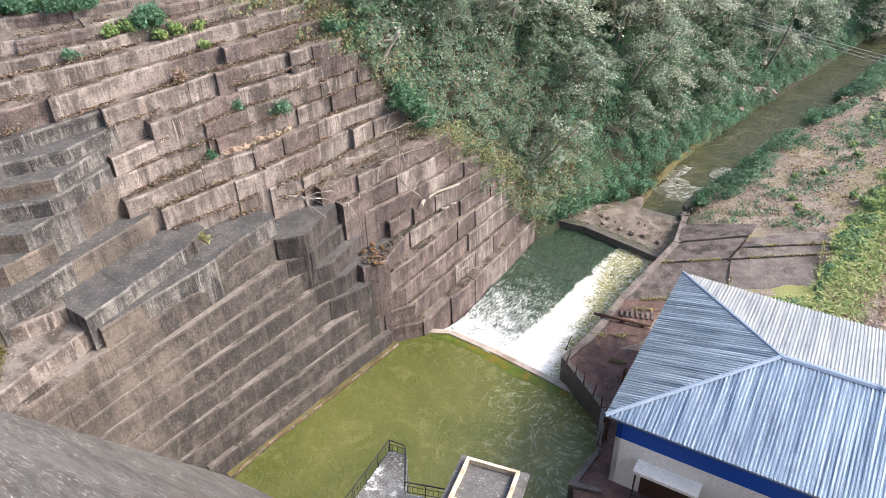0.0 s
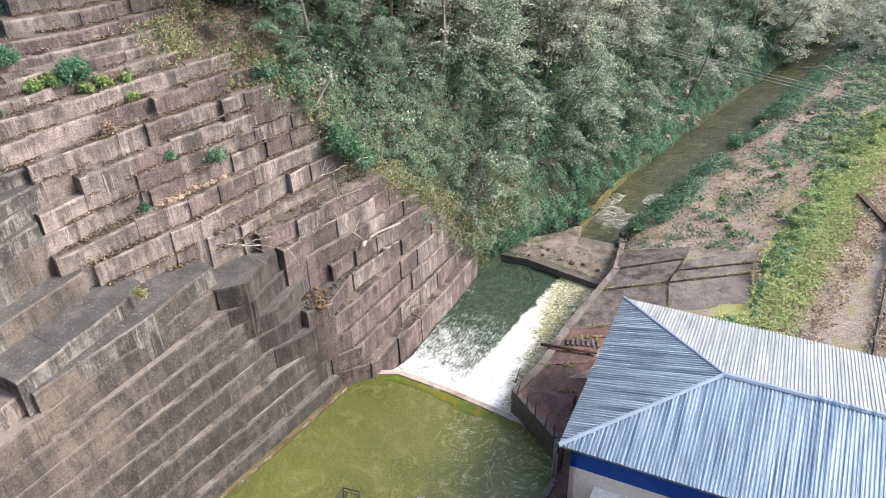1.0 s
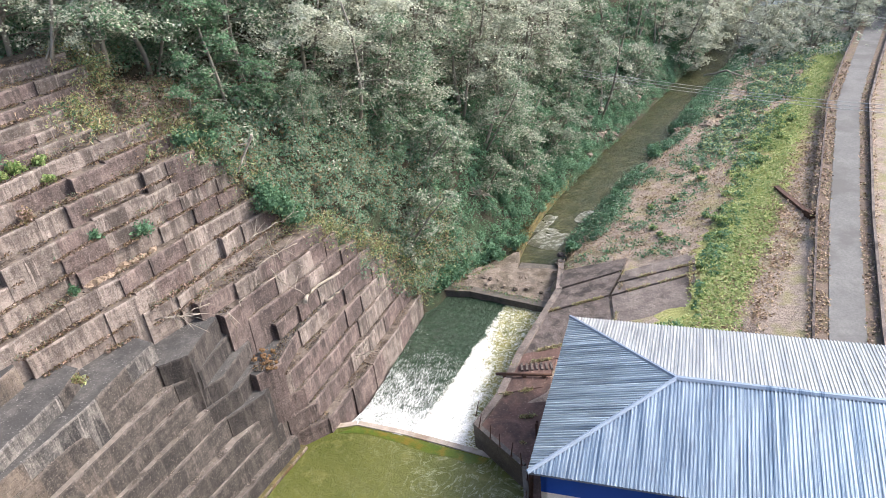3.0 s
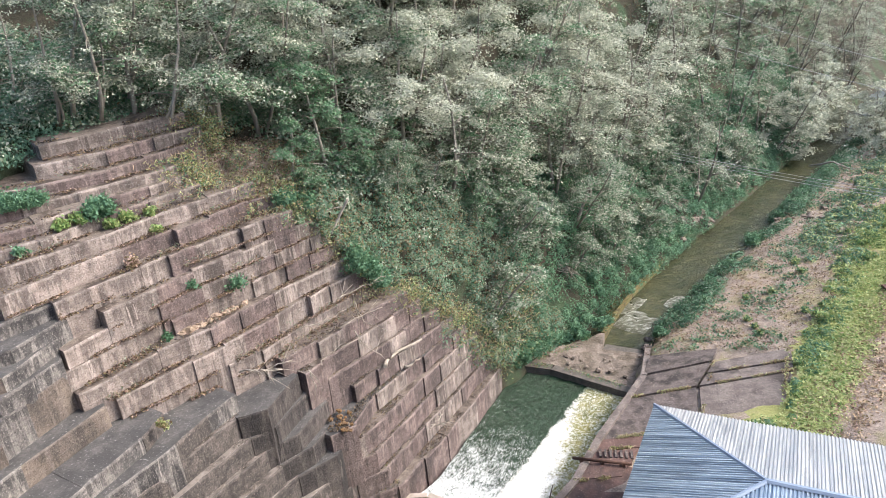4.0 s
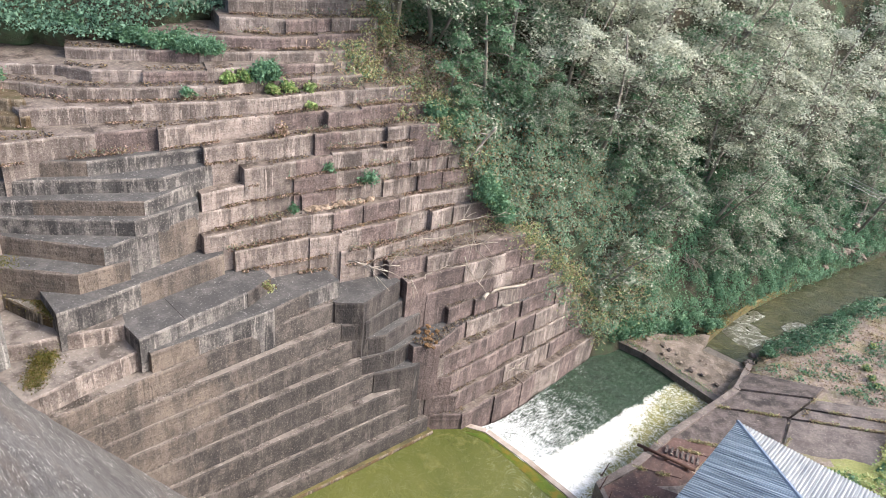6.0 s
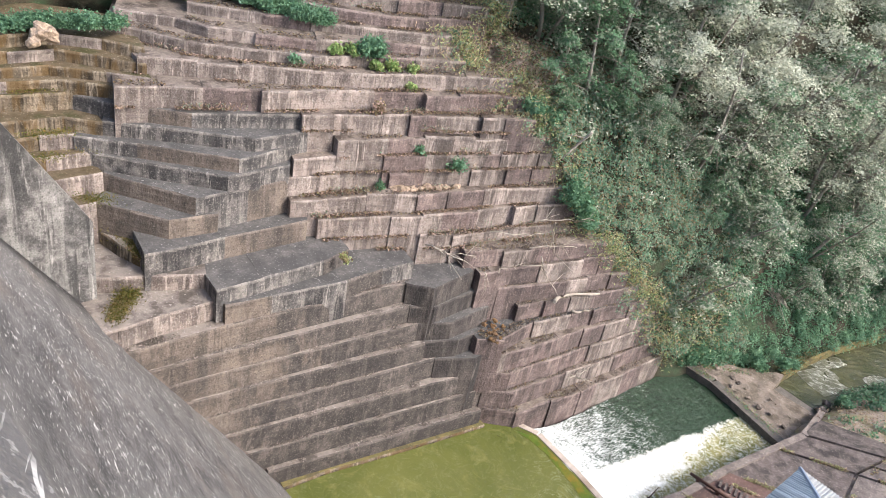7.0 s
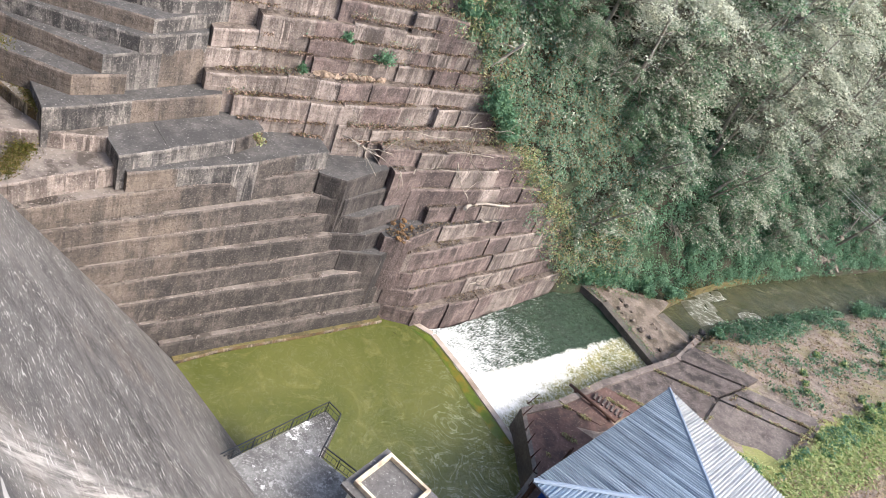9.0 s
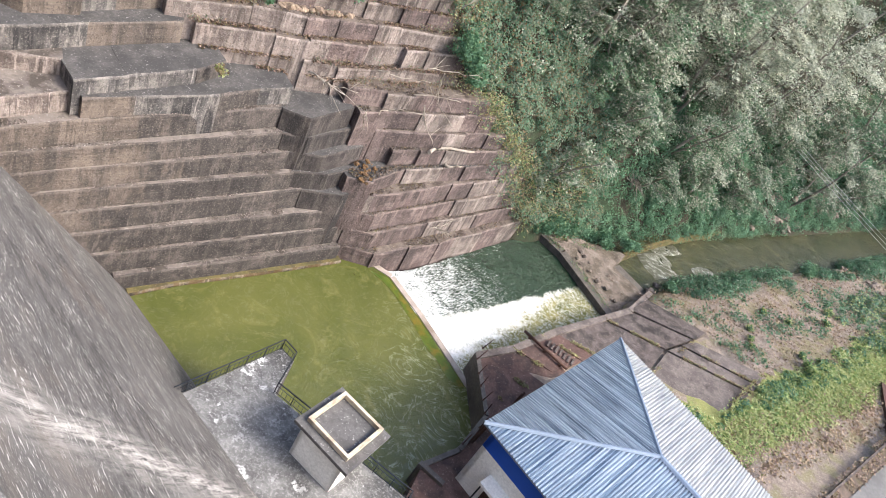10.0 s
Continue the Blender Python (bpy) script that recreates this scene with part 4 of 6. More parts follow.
terrace(23.80, [(-25.3, 37.1), (-23.9, 37.7), (-21.6, 38.8), (-19.1, 40.0), (-16.7, 41.5), (-13.9, 43.4), (-12.1, 45.0)], BROWN, T_LIT, "brown concrete lift under the trees", 5, "T", joint=3, jut=0.12)
terrace(24.50, [(-23.5, 39.7), (-20.9, 40.5), (-18.2, 41.5), (-15.4, 43.0), (-10.8, 47.5)], BROWN, T_LIT, "brown concrete lift under the trees", 5, "T", joint=3, jut=0.12)
terrace(25.35, [(-18.9, 42.3), (-15.5, 43.9), (-10.8, 47.8)], BROWN, T_LIT, "brown concrete lift under the trees", 5, "T", joint=3, jut=0.12)
terrace(26.20, [(-18.7, 43.2), (-15.6, 45.5), (-11.7, 48.0)], BROWN, T_LIT, "brown concrete lift under the trees", 5, "T", joint=3, jut=0.12)
terrace(13.20, [(-12.4, 37.4), (-8.4, 40.3), (-5.7, 43.4), (-1.8, 47.3)], BROWN, T_LIT, "brown weathered concrete lift littered with leaves", 4, "M", joint=2.5, jut=0.17)
terrace(14.50, [(-15.1, 34.9), (-11.7, 37.8), (-7.4, 41.8), (-4.3, 45.2), (-1.4, 48.0)], BROWN, T_LIT, "brown weathered concrete lift littered with leaves", 4, "M", joint=2.5, jut=0.17)
terrace(15.60, [(-16.4, 34.0), (-13.2, 37.3), (-10.8, 39.2), (-6.4, 43.9), (-2.7, 47.5)], BROWN, T_LIT, "brown weathered concrete lift littered with leaves", 4, "M", joint=2.5, jut=0.17)
terrace(16.70, [(-17.0, 34.2), (-15.0, 36.6), (-11.0, 40.2), (-3.4, 47.5)], BROWN, T_LIT, "brown weathered concrete lift littered with leaves", 4, "M", joint=2.5, jut=0.17)
terrace(17.70, [(-16.8, 34.7), (-15.2, 36.8), (-11.1, 40.5), (-8.8, 42.7), (-3.8, 47.4)], BROWN, T_LIT, "brown weathered concrete lift littered with leaves", 4, "M", joint=2.5, jut=0.17)
terrace(18.70, [(-15.1, 36.6), (-11.4, 40.7), (-10.0, 41.9), (-4.2, 47.3)], BROWN, T_LIT, "brown weathered concrete lift littered with leaves", 4, "M", joint=2.5, jut=0.17)
terrace(19.90, [(-17.1, 35.8), (-12.4, 40.3), (-7.6, 44.3), (-5.9, 45.5)], BROWN, T_LIT, "brown weathered concrete lift littered with leaves", 4, "M", joint=2.5, jut=0.17)
terrace(21.00, [(-24.5, 30.0), (-23.0, 31.5), (-21.4, 32.9), (-19.1, 34.8), (-17.1, 36.8), (-12.0, 41.5), (-8.2, 45.1), (-6.5, 46.0)], BROWN, T_LIT, "brown weathered concrete lift littered with leaves", 4, "M", joint=2.5, jut=0.17)
terrace(13.90, [(-24.8, 28.1), (-22.3, 27.4), (-20.2, 27.0)], WET, T_PALE, "ochre-stained mossy block beside the dam", 3, "G", joint=2.4, jut=0.05)

# ---- powerhouse: hipped corrugated roof on blue and cream walls ----
HALL_O = Vector((7.95, 26.42, 0))
HALL_A, HALL_C = Vector((0.856, -0.517, 0)), Vector((0.517, 0.856, 0))   # along the ridge, across it
HALL_W, HALL_L, EAVE, RISE = 13.65, 34.0, 7.0, 1.5


def hall(u, v, z):
    return HALL_O + HALL_A * u + HALL_C * v + Vector((0, 0, z))


def roof_slope(name, parent, start, run, up, length, hips, sheet_mat, label=""):
    """Corrugated sheeting: ribs run up the slope from the eave, cut off along the hips."""
    bm = bmesh.new()
    half = HALL_W / 2
    nrm = (run.cross(up * half + Vector((0, 0, RISE)))).normalized()
    prof = ((0.0, 0.0), (0.07, 0.0), (0.10, 0.06), (0.16, 0.06), (0.19, 0.0))
    lines, u = [], 0.0
    while u < length - 0.01:
        for du, h in prof[:-1]:
            lines.append((min(length, u + du), h))
        u += 0.19
    lines.append((length, 0.0))
    prev = None
    for u, h in lines:
        reach = min(half, u if hips[0] else half, length - u if hips[1] else half)
        cols = []
        for f in (0.0, 0.5, 1.0):
            r = reach * f
            p = start + run * u + up * r + Vector((0, 0, RISE * r / half)) + nrm * h
            if f == 0.0:
                p = p - up * 0.0
            cols.append(bm.verts.new(p))
        if prev:
            for j in range(2):
                try:
                    bm.faces.new((prev[j], cols[j], cols[j + 1], prev[j + 1]))
                except ValueError:
                    pass
        prev = cols
    return part(name, bm, sheet_mat, parent, label)


def build_hall():
    root = thing("powerhouse", "white and blue powerhouse with a grey corrugated hip roof", "building", at=tuple(hall(HALL_L / 2, HALL_W / 2, 1.7)))

    def add(name, bm, mat, label="", under=None):
        ob = part(name, bm, mat, under or root, label)
        ob.matrix_parent_inverse = Matrix.Translation(-Vector(root.location)) if under is None else Matrix.Identity(4)
        return ob
    c = [hall(0, 0, EAVE), hall(HALL_L, 0, EAVE), hall(HALL_L, HALL_W, EAVE), hall(0, HALL_W, EAVE)]
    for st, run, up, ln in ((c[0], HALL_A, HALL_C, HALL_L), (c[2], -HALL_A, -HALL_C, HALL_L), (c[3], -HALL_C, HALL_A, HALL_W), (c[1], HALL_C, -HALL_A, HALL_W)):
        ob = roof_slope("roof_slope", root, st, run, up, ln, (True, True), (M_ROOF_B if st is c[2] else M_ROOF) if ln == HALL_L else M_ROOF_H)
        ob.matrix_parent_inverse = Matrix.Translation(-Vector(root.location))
    a, b = hall(HALL_W / 2, HALL_W / 2, EAVE + RISE), hall(HALL_L - HALL_W / 2, HALL_W / 2, EAVE + RISE)

    def cap(p, q, w=0.14, h=0.08):
        bm = bmesh.new()
        d = (q - p).normalized()
        s = Vector((-d.y, d.x, 0)).normalized()
        z = Vector((0, 0, 1))
        ring = [(-w, -0.02), (-w * 0.4, h), (w * 0.4, h), (w, -0.02)]
        r0 = [bm.verts.new(p + s * x + z * (y + 0.05)) for x, y in ring]
        r1 = [bm.verts.new(q + s * x + z * (y + 0.05)) for x, y in ring]
        for i in range(4):
            bm.faces.new((r0[i], r0[(i + 1) % 4], r1[(i + 1) % 4], r1[i]))
        bm.faces.new(r0[::-1])
        bm.faces.new(r1)
        return bm
    for corner, end in ((c[0], a), (c[3], a), (c[1], b), (c[2], b)):
        add("hip_cap", cap(corner, end), M_TRIM, "pale blue hip capping")
    steps = [0, 2.2, 4.4, 7.4, 10, 13, 16, 20.35]
    for i, (s0, s1) in enumerate(zip(steps, steps[1:])):
        add("ridge_cap", cap(a + HALL_A * s0, a + HALL_A * s1, 0.19, 0.09 + 0.004 * (i % 2)), M_ROOF if i in (2, 4) else M_TRIM, "ridge capping")
    inset = 0.55
    u0, u1, v0, v1 = inset, HALL_L - inset, inset, HALL_W - inset

    def wall(p, q, z0, z1, mat, name, label=""):
        bm = bmesh.new()
        d = (q - p).normalized()
        s = Vector((-d.y, d.x, 0)) * 0.3
        pts = [p, q, q + s, p + s]
        prism(bm, [(v.x, v.y) for v in pts], z0, z1)
        return add(name, bm, mat, label)
    k = [hall(u0, v0, 0), hall(u1, v0, 0), hall(u1, v1, 0), hall(u0, v1, 0)]
    for i in range(4):
        wall(k[i], k[(i + 1) % 4], 1.2, 5.2, M_CREAM, "wall", "cream painted lower wall")
        wall(k[i], k[(i + 1) % 4], 5.2, 6.98, M_BLUE, "blue_band", "deep blue painted band under the eaves")
    for s, e in ((c[0], c[1]), (c[3], c[0])):
        bm = bmesh.new()
        d = (e - s).normalized()
        n = Vector((-d.y, d.x, 0))
        pts = [s + n * 0.05, e + n * 0.05, e + n * 0.09, s + n * 0.09]
        prism(bm, [(v.x, v.y) for v in pts], EAVE - 0.16, EAVE - 0.03)
        add("eave_board", bm, M_TRIM, "pale blue eave board")
    # hood over a side opening
    bm = bmesh.new()
    h0 = hall(1.9, u0, 0)
    q = [hall(1.9, v0 - 0.9, 0), hall(5.2, v0 - 0.9, 0), hall(5.2, v0 - 0.004, 0), hall(1.9, v0 - 0.004, 0)]
    prism(bm, [(v.x, v.y) for v in q], 4.05, 4.25)
    add("canopy", bm, M_CREAM, "cream concrete canopy over the doorway")
    bm = bmesh.new()
    q = [hall(2.2, v0 - 0.05, 0), hall(4.9, v0 - 0.05, 0), hall(4.9, v0 - 0.004, 0), hall(2.2, v0 - 0.004, 0)]
    prism(bm, [(v.x, v.y) for v in q], 1.7, 4.0)
    add("door", bm, M_RUST, "dark doorway")
    for uu in (2.0, 5.05):
        bm = bmesh.new()
        q = [hall(uu, v0 - 0.8, 0), hall(uu + 0.08, v0 - 0.8, 0), hall(uu + 0.08, v0 - 0.72, 0), hall(uu, v0 - 0.72, 0)]
        prism(bm, [(v.x, v.y) for v in q], 1.7, 4.05)
        add("canopy_post", bm, M_RAIL)
    return root


build_hall()

# ---- deck at the dam's foot, its rails and the hoist house ----
DECK_Z = 5.0
bm = bmesh.new()
prism(bm, [(-8.0, 16.8), (5.2, 9.5), (6.1, 21.6), (-0.98, 23.23), (-2.05, 23.5), (-2.09, 25.82), (-2.97, 26.22), (-6.25, 20.1)], -2.6, DECK_Z, 0, 1)
deck = tagged(part("deck", bm, [M_WALL, M_DECK]), "grey concrete deck blotched with white and dark stains", "deck", kind="structure")


def railing(p, q, label="dark painted steel railing on the deck edge"):
    p, q = Vector((*p, DECK_Z)), Vector((*q, DECK_Z))
    d = (q - p)
    length = d.length
    d.normalize()
    root = thing("railing", label, "railing", "deck railings", at=tuple(p))
    yaw = math.degrees(math.atan2(d.y, d.x))
    root.matrix_world = Matrix.Translation(p) @ pose(0, 0, 0, 0, 0, yaw)
    n = max(1, round(length / 1.05))
    for i in range(n + 1):
        bm = bmesh.new()
        box(bm, length * i / n, 0, 0.45, 0.04, 0.04, 0.9)
        part("post", bm, M_RAIL, root)
    for z, r in ((0.9, 0.024), (0.62, 0.012), (0.16, 0.015)):
        bm = bmesh.new()
        box(bm, length / 2, 0, z, length, r * 2, r * 2)
        part("rail", bm, M_RAIL, root)
    m = max(2, round(length / 0.26))
    for i in range(m):
        bm = bmesh.new()
        box(bm, length * (i + 0.5) / m, 0, 0.39, 0.018, 0.018, 0.46)
        part("baluster", bm, M_RAIL, root)
    return root


railing((-6.2, 20.25), (-2.97, 26.1))
railing((-2.97, 26.1), (-2.15, 25.72))
railing((-2.15, 25.72), (-2.12, 23.55))
railing((-2.12, 23.5), (5.9, 21.55))
railing((5.9, 21.55), (5.6, 17.5))


def build_hoist_house():
    root = thing("hoist_house", "small pale hoist house with a cream-kerbed flat roof", "building", at=(1.6, 21.6, DECK_Z))
    inv = Matrix.Translation((-1.6, -21.6, -DECK_Z))

    def add(name, bm, mat, label="", top=None):
        ob = part(name, bm, mat, root, label)
        ob.matrix_parent_inverse = inv
    base = [(-0.1, 20.95), (2.33, 19.99), (3.29, 22.42), (0.86, 23.38)]
    names = ("wall", "wall", "wall", "wall")
    for i in range(4):
        (x0, y0), (x1, y1) = base[i], base[(i + 1) % 4]
        d = Vector((x1 - x0, y1 - y0, 0)).normalized()
        n = Vector((-d.y, d.x, 0)) * 0.18
        bm = bmesh.new()
        prism(bm, [(x0, y0), (x1, y1), (x1 + n.x, y1 + n.y), (x0 + n.x, y0 + n.y)], DECK_Z - 0.02, 7.3)
        # Shaded sides greyer, sunlit sides cream: the light is put into the paint.
        add(names[i], bm, M_GREYW if i in (0, 3) else M_CREAM)
    slab = [(-0.54, 20.88), (2.6, 19.58), (3.72, 22.5), (0.67, 23.75)]
    bm = bmesh.new()
    prism(bm, slab, 7.3, 7.5)
    add("roof_slab", bm, M_ROOFTOP, "dark stained roof slab")
    kerb = [(-0.05, 21.12), (2.33, 20.14), (3.26, 22.48), (0.9, 23.4)]
    cx, cy = sum(p[0] for p in kerb) / 4, sum(p[1] for p in kerb) / 4
    inner = [(cx + (x - cx) * 0.88, cy + (y - cy) * 0.88) for x, y in kerb]
    for i in range(4):
        j = (i + 1) % 4
        bm = bmesh.new()
        prism(bm, [kerb[i], kerb[j], inner[j], inner[i]], 7.496, 7.78)
        add("roof_kerb", bm, M_KERB, "cream painted roof kerb")


build_hoist_house()

# ---- right bank: pool wall, slabs, sill, apron ----


def wall_run(name, line, z0, z1, thick, mat, label):
    root = thing(name, label, "wall", kind="structure", at=(*line[0], z0))
    tops = list(z1) if isinstance(z1, (list, tuple)) else [z1] * len(line)
    for (x0, y0), (x1, y1), t0, t1 in zip(line, line[1:], tops, tops[1:]):
        d = Vector((x1 - x0, y1 - y0, 0)).normalized()
        n = Vector((d.y, -d.x, 0)) * thick
        bm = bmesh.new()
        prism(bm, [(x0, y0), (x0 + n.x, y0 + n.y), (x1 + n.x, y1 + n.y), (x1, y1)], z0, max(t0, t1))
        for v in bm.verts:
            if v.co.z > z0 + 0.01:
                f = (Vector((v.co.x - x0, v.co.y - y0, 0))).dot(d) / max(0.01, math.hypot(x1 - x0, y1 - y0))
                v.co.z = t0 + (t1 - t0) * min(1.0, max(0.0, f))
        bmesh.ops.recalc_face_normals(bm, faces=bm.faces)
        ob = part("wall_length", bm, mat, root)
        ob.matrix_parent_inverse = Matrix.Translation((-line[0][0], -line[0][1], -z0))
    return root


wall_run("pool_wall", [(6.45, 26.2), (8.3, 28.5), (9.25, 31.7), (7.5, 36.2)], -2.6, 1.85, 0.3, M_SILL, "dark wet concrete wall of the pool")
wall_run("pool_wall_end", [(8.1, 25.6), (6.45, 26.15)], -2.6, 1.95, 0.3, M_SILL, "dark wet end wall of the pool")
wall_run("basin_wall", [(7.5, 36.2), (9.8, 38.5), (12.6, 42.6), (16.1, 46.8), (18.3, 49.5), (20.9, 55.6)], -2.6, [1.86, 1.86, 1.62, 1.55, 1.45, -0.1], 0.5, M_SLABP, "low pale brown worn concrete wall along the basin")
bm = bmesh.new()
prism(bm, [(9.5, 31.7), (8.55, 28.4), (6.7, 26.1), (6.2, 21.5), (9, 15), (40, 12), (40, 20), (16, 37), (12.6, 40.0), (9.9, 38.3), (7.8, 36.0)], -2.6, 1.7)
bmesh.ops.recalc_face_normals(bm, faces=bm.faces)
tagged(part("yard_slab", bm, M_SLABR), "reddish stained concrete yard round the powerhouse", "pavement", kind="structure")


def bank_slab(pts, zs, mat, label="stained concrete slab of the river bank"):
    """One cast slab of the bank paving, tilted, with a thickness."""
    cx, cy = sum(p[0] for p in pts) / len(pts), sum(p[1] for p in pts) / len(pts)
    bm = bmesh.new()
    hi = [bm.verts.new((x + (cx - x) * 0.012, y + (cy - y) * 0.012, z)) for (x, y), z in zip(pts, zs)]
    lo = [bm.verts.new((v.co.x, v.co.y, v.co.z - 0.5)) for v in hi]
    n = len(pts)
    for i in range(n):
        bm.faces.new((lo[i], lo[(i + 1) % n], hi[(i + 1) % n], hi[i]))
    bm.faces.new(hi)
    bm.faces.new(lo[::-1])
    bmesh.ops.recalc_face_normals(bm, faces=bm.faces)
    return part("slab", bm, mat, paving)


paving = thing("bank_paving", "dark stained concrete slabs with grassy joints", "pavement", kind="structure")
bank_slab([(12.5, 42.4), (16.4, 42.1), (19.6, 41.4), (21.4, 46.1), (16.2, 46.6)], [1.32, 1.5, 1.9, 2.0, 1.4], M_SLAB)
bank_slab([(16.3, 46.8), (21.5, 46.3), (23.8, 48.9), (18.4, 49.4)], [1.4, 2.0, 2.1, 1.3], M_SLAB)
bank_slab([(18.5, 49.6), (23.9, 49.05), (25.4, 51.2), (20.3, 52.9)], [1.35, 2.15, 1.75, 0.8], M_SLAB)
bank_slab([(9.8, 38.4), (13.0, 38.1), (15.0, 40.6), (11.7, 41.0)], [1.75, 1.75, 1.75, 1.6], M_SLABR)
bank_slab([(11.8, 41.1), (15.1, 40.7), (16.3, 42.0), (12.6, 42.4)], [1.5, 1.7, 1.6, 1.4], M_SLABR)
bank_slab([(19.75, 41.4), (24.7, 40.2), (28.2, 44.9), (21.55, 46.0)], [1.95, 2.9, 3.1, 2.05], M_SLABP)
bank_slab([(21.6, 46.2), (28.3, 45.1), (28.9, 46.2), (22.7, 47.4)], [2.05, 3.1, 3.1, 2.1], M_SLABP)
bank_slab([(22.8, 47.6), (29.0, 46.4), (29.6, 47.9), (24.0, 48.8)], [2.1, 3.1, 3.1, 2.15], M_SLABP)
wall_run("sill", [(9.0, 55.7), (12.15, 54.2), (17.3, 49.55)], -2.6, [-0.05, -0.12, -0.18], -0.8, M_SILL, "dark wet concrete sill across the basin")
bm = bmesh.new()
hi = [bm.verts.new(p) for p in ((9.6, 56.4, -0.1), (12.65, 54.85, -0.16), (17.8, 50.2, -0.2), (21.3, 55.0, -0.5), (17.5, 57.2, -0.6), (18.6, 59.8, -0.5), (14.9, 58.1, -0.25))]
lo = [bm.verts.new((v.co.x, v.co.y, -2.6)) for v in hi]
for i in range(7):
    bm.faces.new((lo[i], lo[(i + 1) % 7], hi[(i + 1) % 7], hi[i]))
bmesh.ops.triangulate(bm, faces=[bm.faces.new(hi)])
bmesh.ops.subdivide_edges(bm, edges=[e for e in bm.edges if e.verts[0].co.z > -1 and e.verts[1].co.z > -1], cuts=9, use_grid_fill=True)
for v in bm.verts:                                         # silted and broken surface
    if v.co.z > -1:
        v.co.z += 0.16 * noise.fractal(v.co * 0.9, 1.0, 2.0, 4) - 0.04
bmesh.ops.recalc_face_normals(bm, faces=bm.faces)
tagged(part("apron", bm, M_APRON), "brown gravelly concrete apron below the sill", "pavement", kind="structure")
wall_run("wet_step", [(17.45, 57.15), (20.9, 54.9)], -2.6, [-0.95, -0.92], -1.4, M_SILL, "wet concrete step at the head of the river")
wall_run("bank_wall", [(17.7, 49.5), (18.7, 50.2), (22.3, 55.3), (23.4, 57.0)], -2.6, [0.75, 0.7, 0.2, -0.3], 0.6, M_EDGE, "pale rubbly wall end beside the apron")
EDGE_LINE = [(18.5, 59.6), (20.6, 62.9), (23.7, 66.9), (28.2, 71.9), (33.0, 78.0), (38.4, 83.8), (45.0, 90.0), (53.0, 97.6)]
wall_run("river_edge", EDGE_LINE, -2.6, [-0.5, -0.7, -0.75, -0.75, -0.8, -0.8, -0.9, -1.0], -0.3, M_OCHRE, "low ochre and mossy stone edge of the river")
wall_run("weir_crest", [(-1.9, 41.0), (0.3, 40.72), (3.3, 38.6), (6.2, 36.25), (8.0, 34.75)], -2.6, 0.06, -0.42, M_CREST, "pale worn concrete crest of the weir")
bm = bmesh.new()
bm.faces.new([bm.verts.new((x, y, 0.012)) for x, y in ((-1.3, 40.4), (0.2, 40.6), (3.2, 38.5), (6.1, 36.15), (7.9, 34.7), (7.6, 34.4), (6.6, 34.75), (5.6, 35.7), (4.3, 36.5), (3.3, 37.6), (2.2, 38.5), (1.2, 39.4), (-0.1, 40.1))])
tagged(part("algae", bm, M_ALGAE), "bright green algae washing over the weir's lip", "plants", kind="stuff")

# ---- road on the right bank ----


def strip(name, line, half, z, mat, label, cat, rise=0.0):
    verts, faces = [], []
    for i, (x, y) in enumerate(line):
        a, b = line[max(0, i - 1)], line[min(len(line) - 1, i + 1)]
        d = Vector((b[0] - a[0], b[1] - a[1], 0)).normalized()
        n = Vector((-d.y, d.x, 0)) * half
        verts += [(x + n.x, y + n.y, z), (x - n.x, y - n.y, z), (x + n.x, y + n.y, z - 0.4), (x - n.x, y - n.y, z - 0.4)]
    for i in range(len(line) - 1):
        k = i * 4
        faces += [(k, k + 1, k + 5, k + 4), (k, k + 4, k + 6, k + 2), (k + 1, k + 3, k + 7, k + 5)]
    return tagged(new(name, quads(verts, faces, name, mat)), label, cat, kind="structure")


ROADLINE = [(19.6, 16.0), (31.9, 33.1), (41.6, 45.8), (58.5, 66.8), (68.7, 77.5), (83, 92), (130, 135)]
strip("road", ROADLINE, 1.1, 4.72, M_ROAD, "narrow grey asphalt road", "road")
strip("road_shoulder", ROADLINE, 2.0, 4.66, M_GRAVEL, "sandy gravel shoulders of the road", "road")

KERB = []
for i, (x, y) in enumerate(ROADLINE):
    a, b = ROADLINE[max(0, i - 1)], ROADLINE[min(len(ROADLINE) - 1, i + 1)]
    d = Vector((b[0] - a[0], b[1] - a[1], 0)).normalized()
    KERB.append((x - d.y * 2.1, y + d.x * 2.1))
DITCH = [(x + (x - a) , y + (y - c)) for (x, y), (a, c) in zip(ROADLINE, KERB)]
wall_run("kerb", DITCH, 3.6, 5.15, -0.2, M_SLABP, "low brown wall on the hill side of the road")
wall_run("kerb", KERB, 3.6, 4.9, 0.16, M_SLAB, "low weathered concrete kerb beside the road")


def road_litter():
    """Fallen leaves gathered along both sides of the road."""
    rng = np.random.default_rng(61)
    pts = []
    for (x0, y0), (x1, y1) in zip(ROADLINE, ROADLINE[1:5]):
        d = Vector((x1 - x0, y1 - y0, 0))
        n = Vector((-d.y, d.x, 0)).normalized()
        for _ in range(int(d.length * 150)):
            f, o = rng.random(), (1.0 + 1.5 * rng.random() ** 0.8) * (1 if rng.random() < 0.6 else -1)
            if noise.noise(Vector((x0 + d.x * f, y0 + d.y * f, o * 2)) * 0.7) > -0.2:
                pts.append((x0 + d.x * f + n.x * o, y0 + d.y * f + n.y * o, 4.74 + 0.16 * rng.random() * (abs(o) > 1.9)))
    return tagged(new("road_litter", leaf_mesh("road_litter", pts, 0.17, [M_LITTER, M_STALK, M_STRAW, M_DRY], rng, 0.7, 0.6, corners=3)), "brown fallen leaves along the road's edges", "litter", kind="stuff")


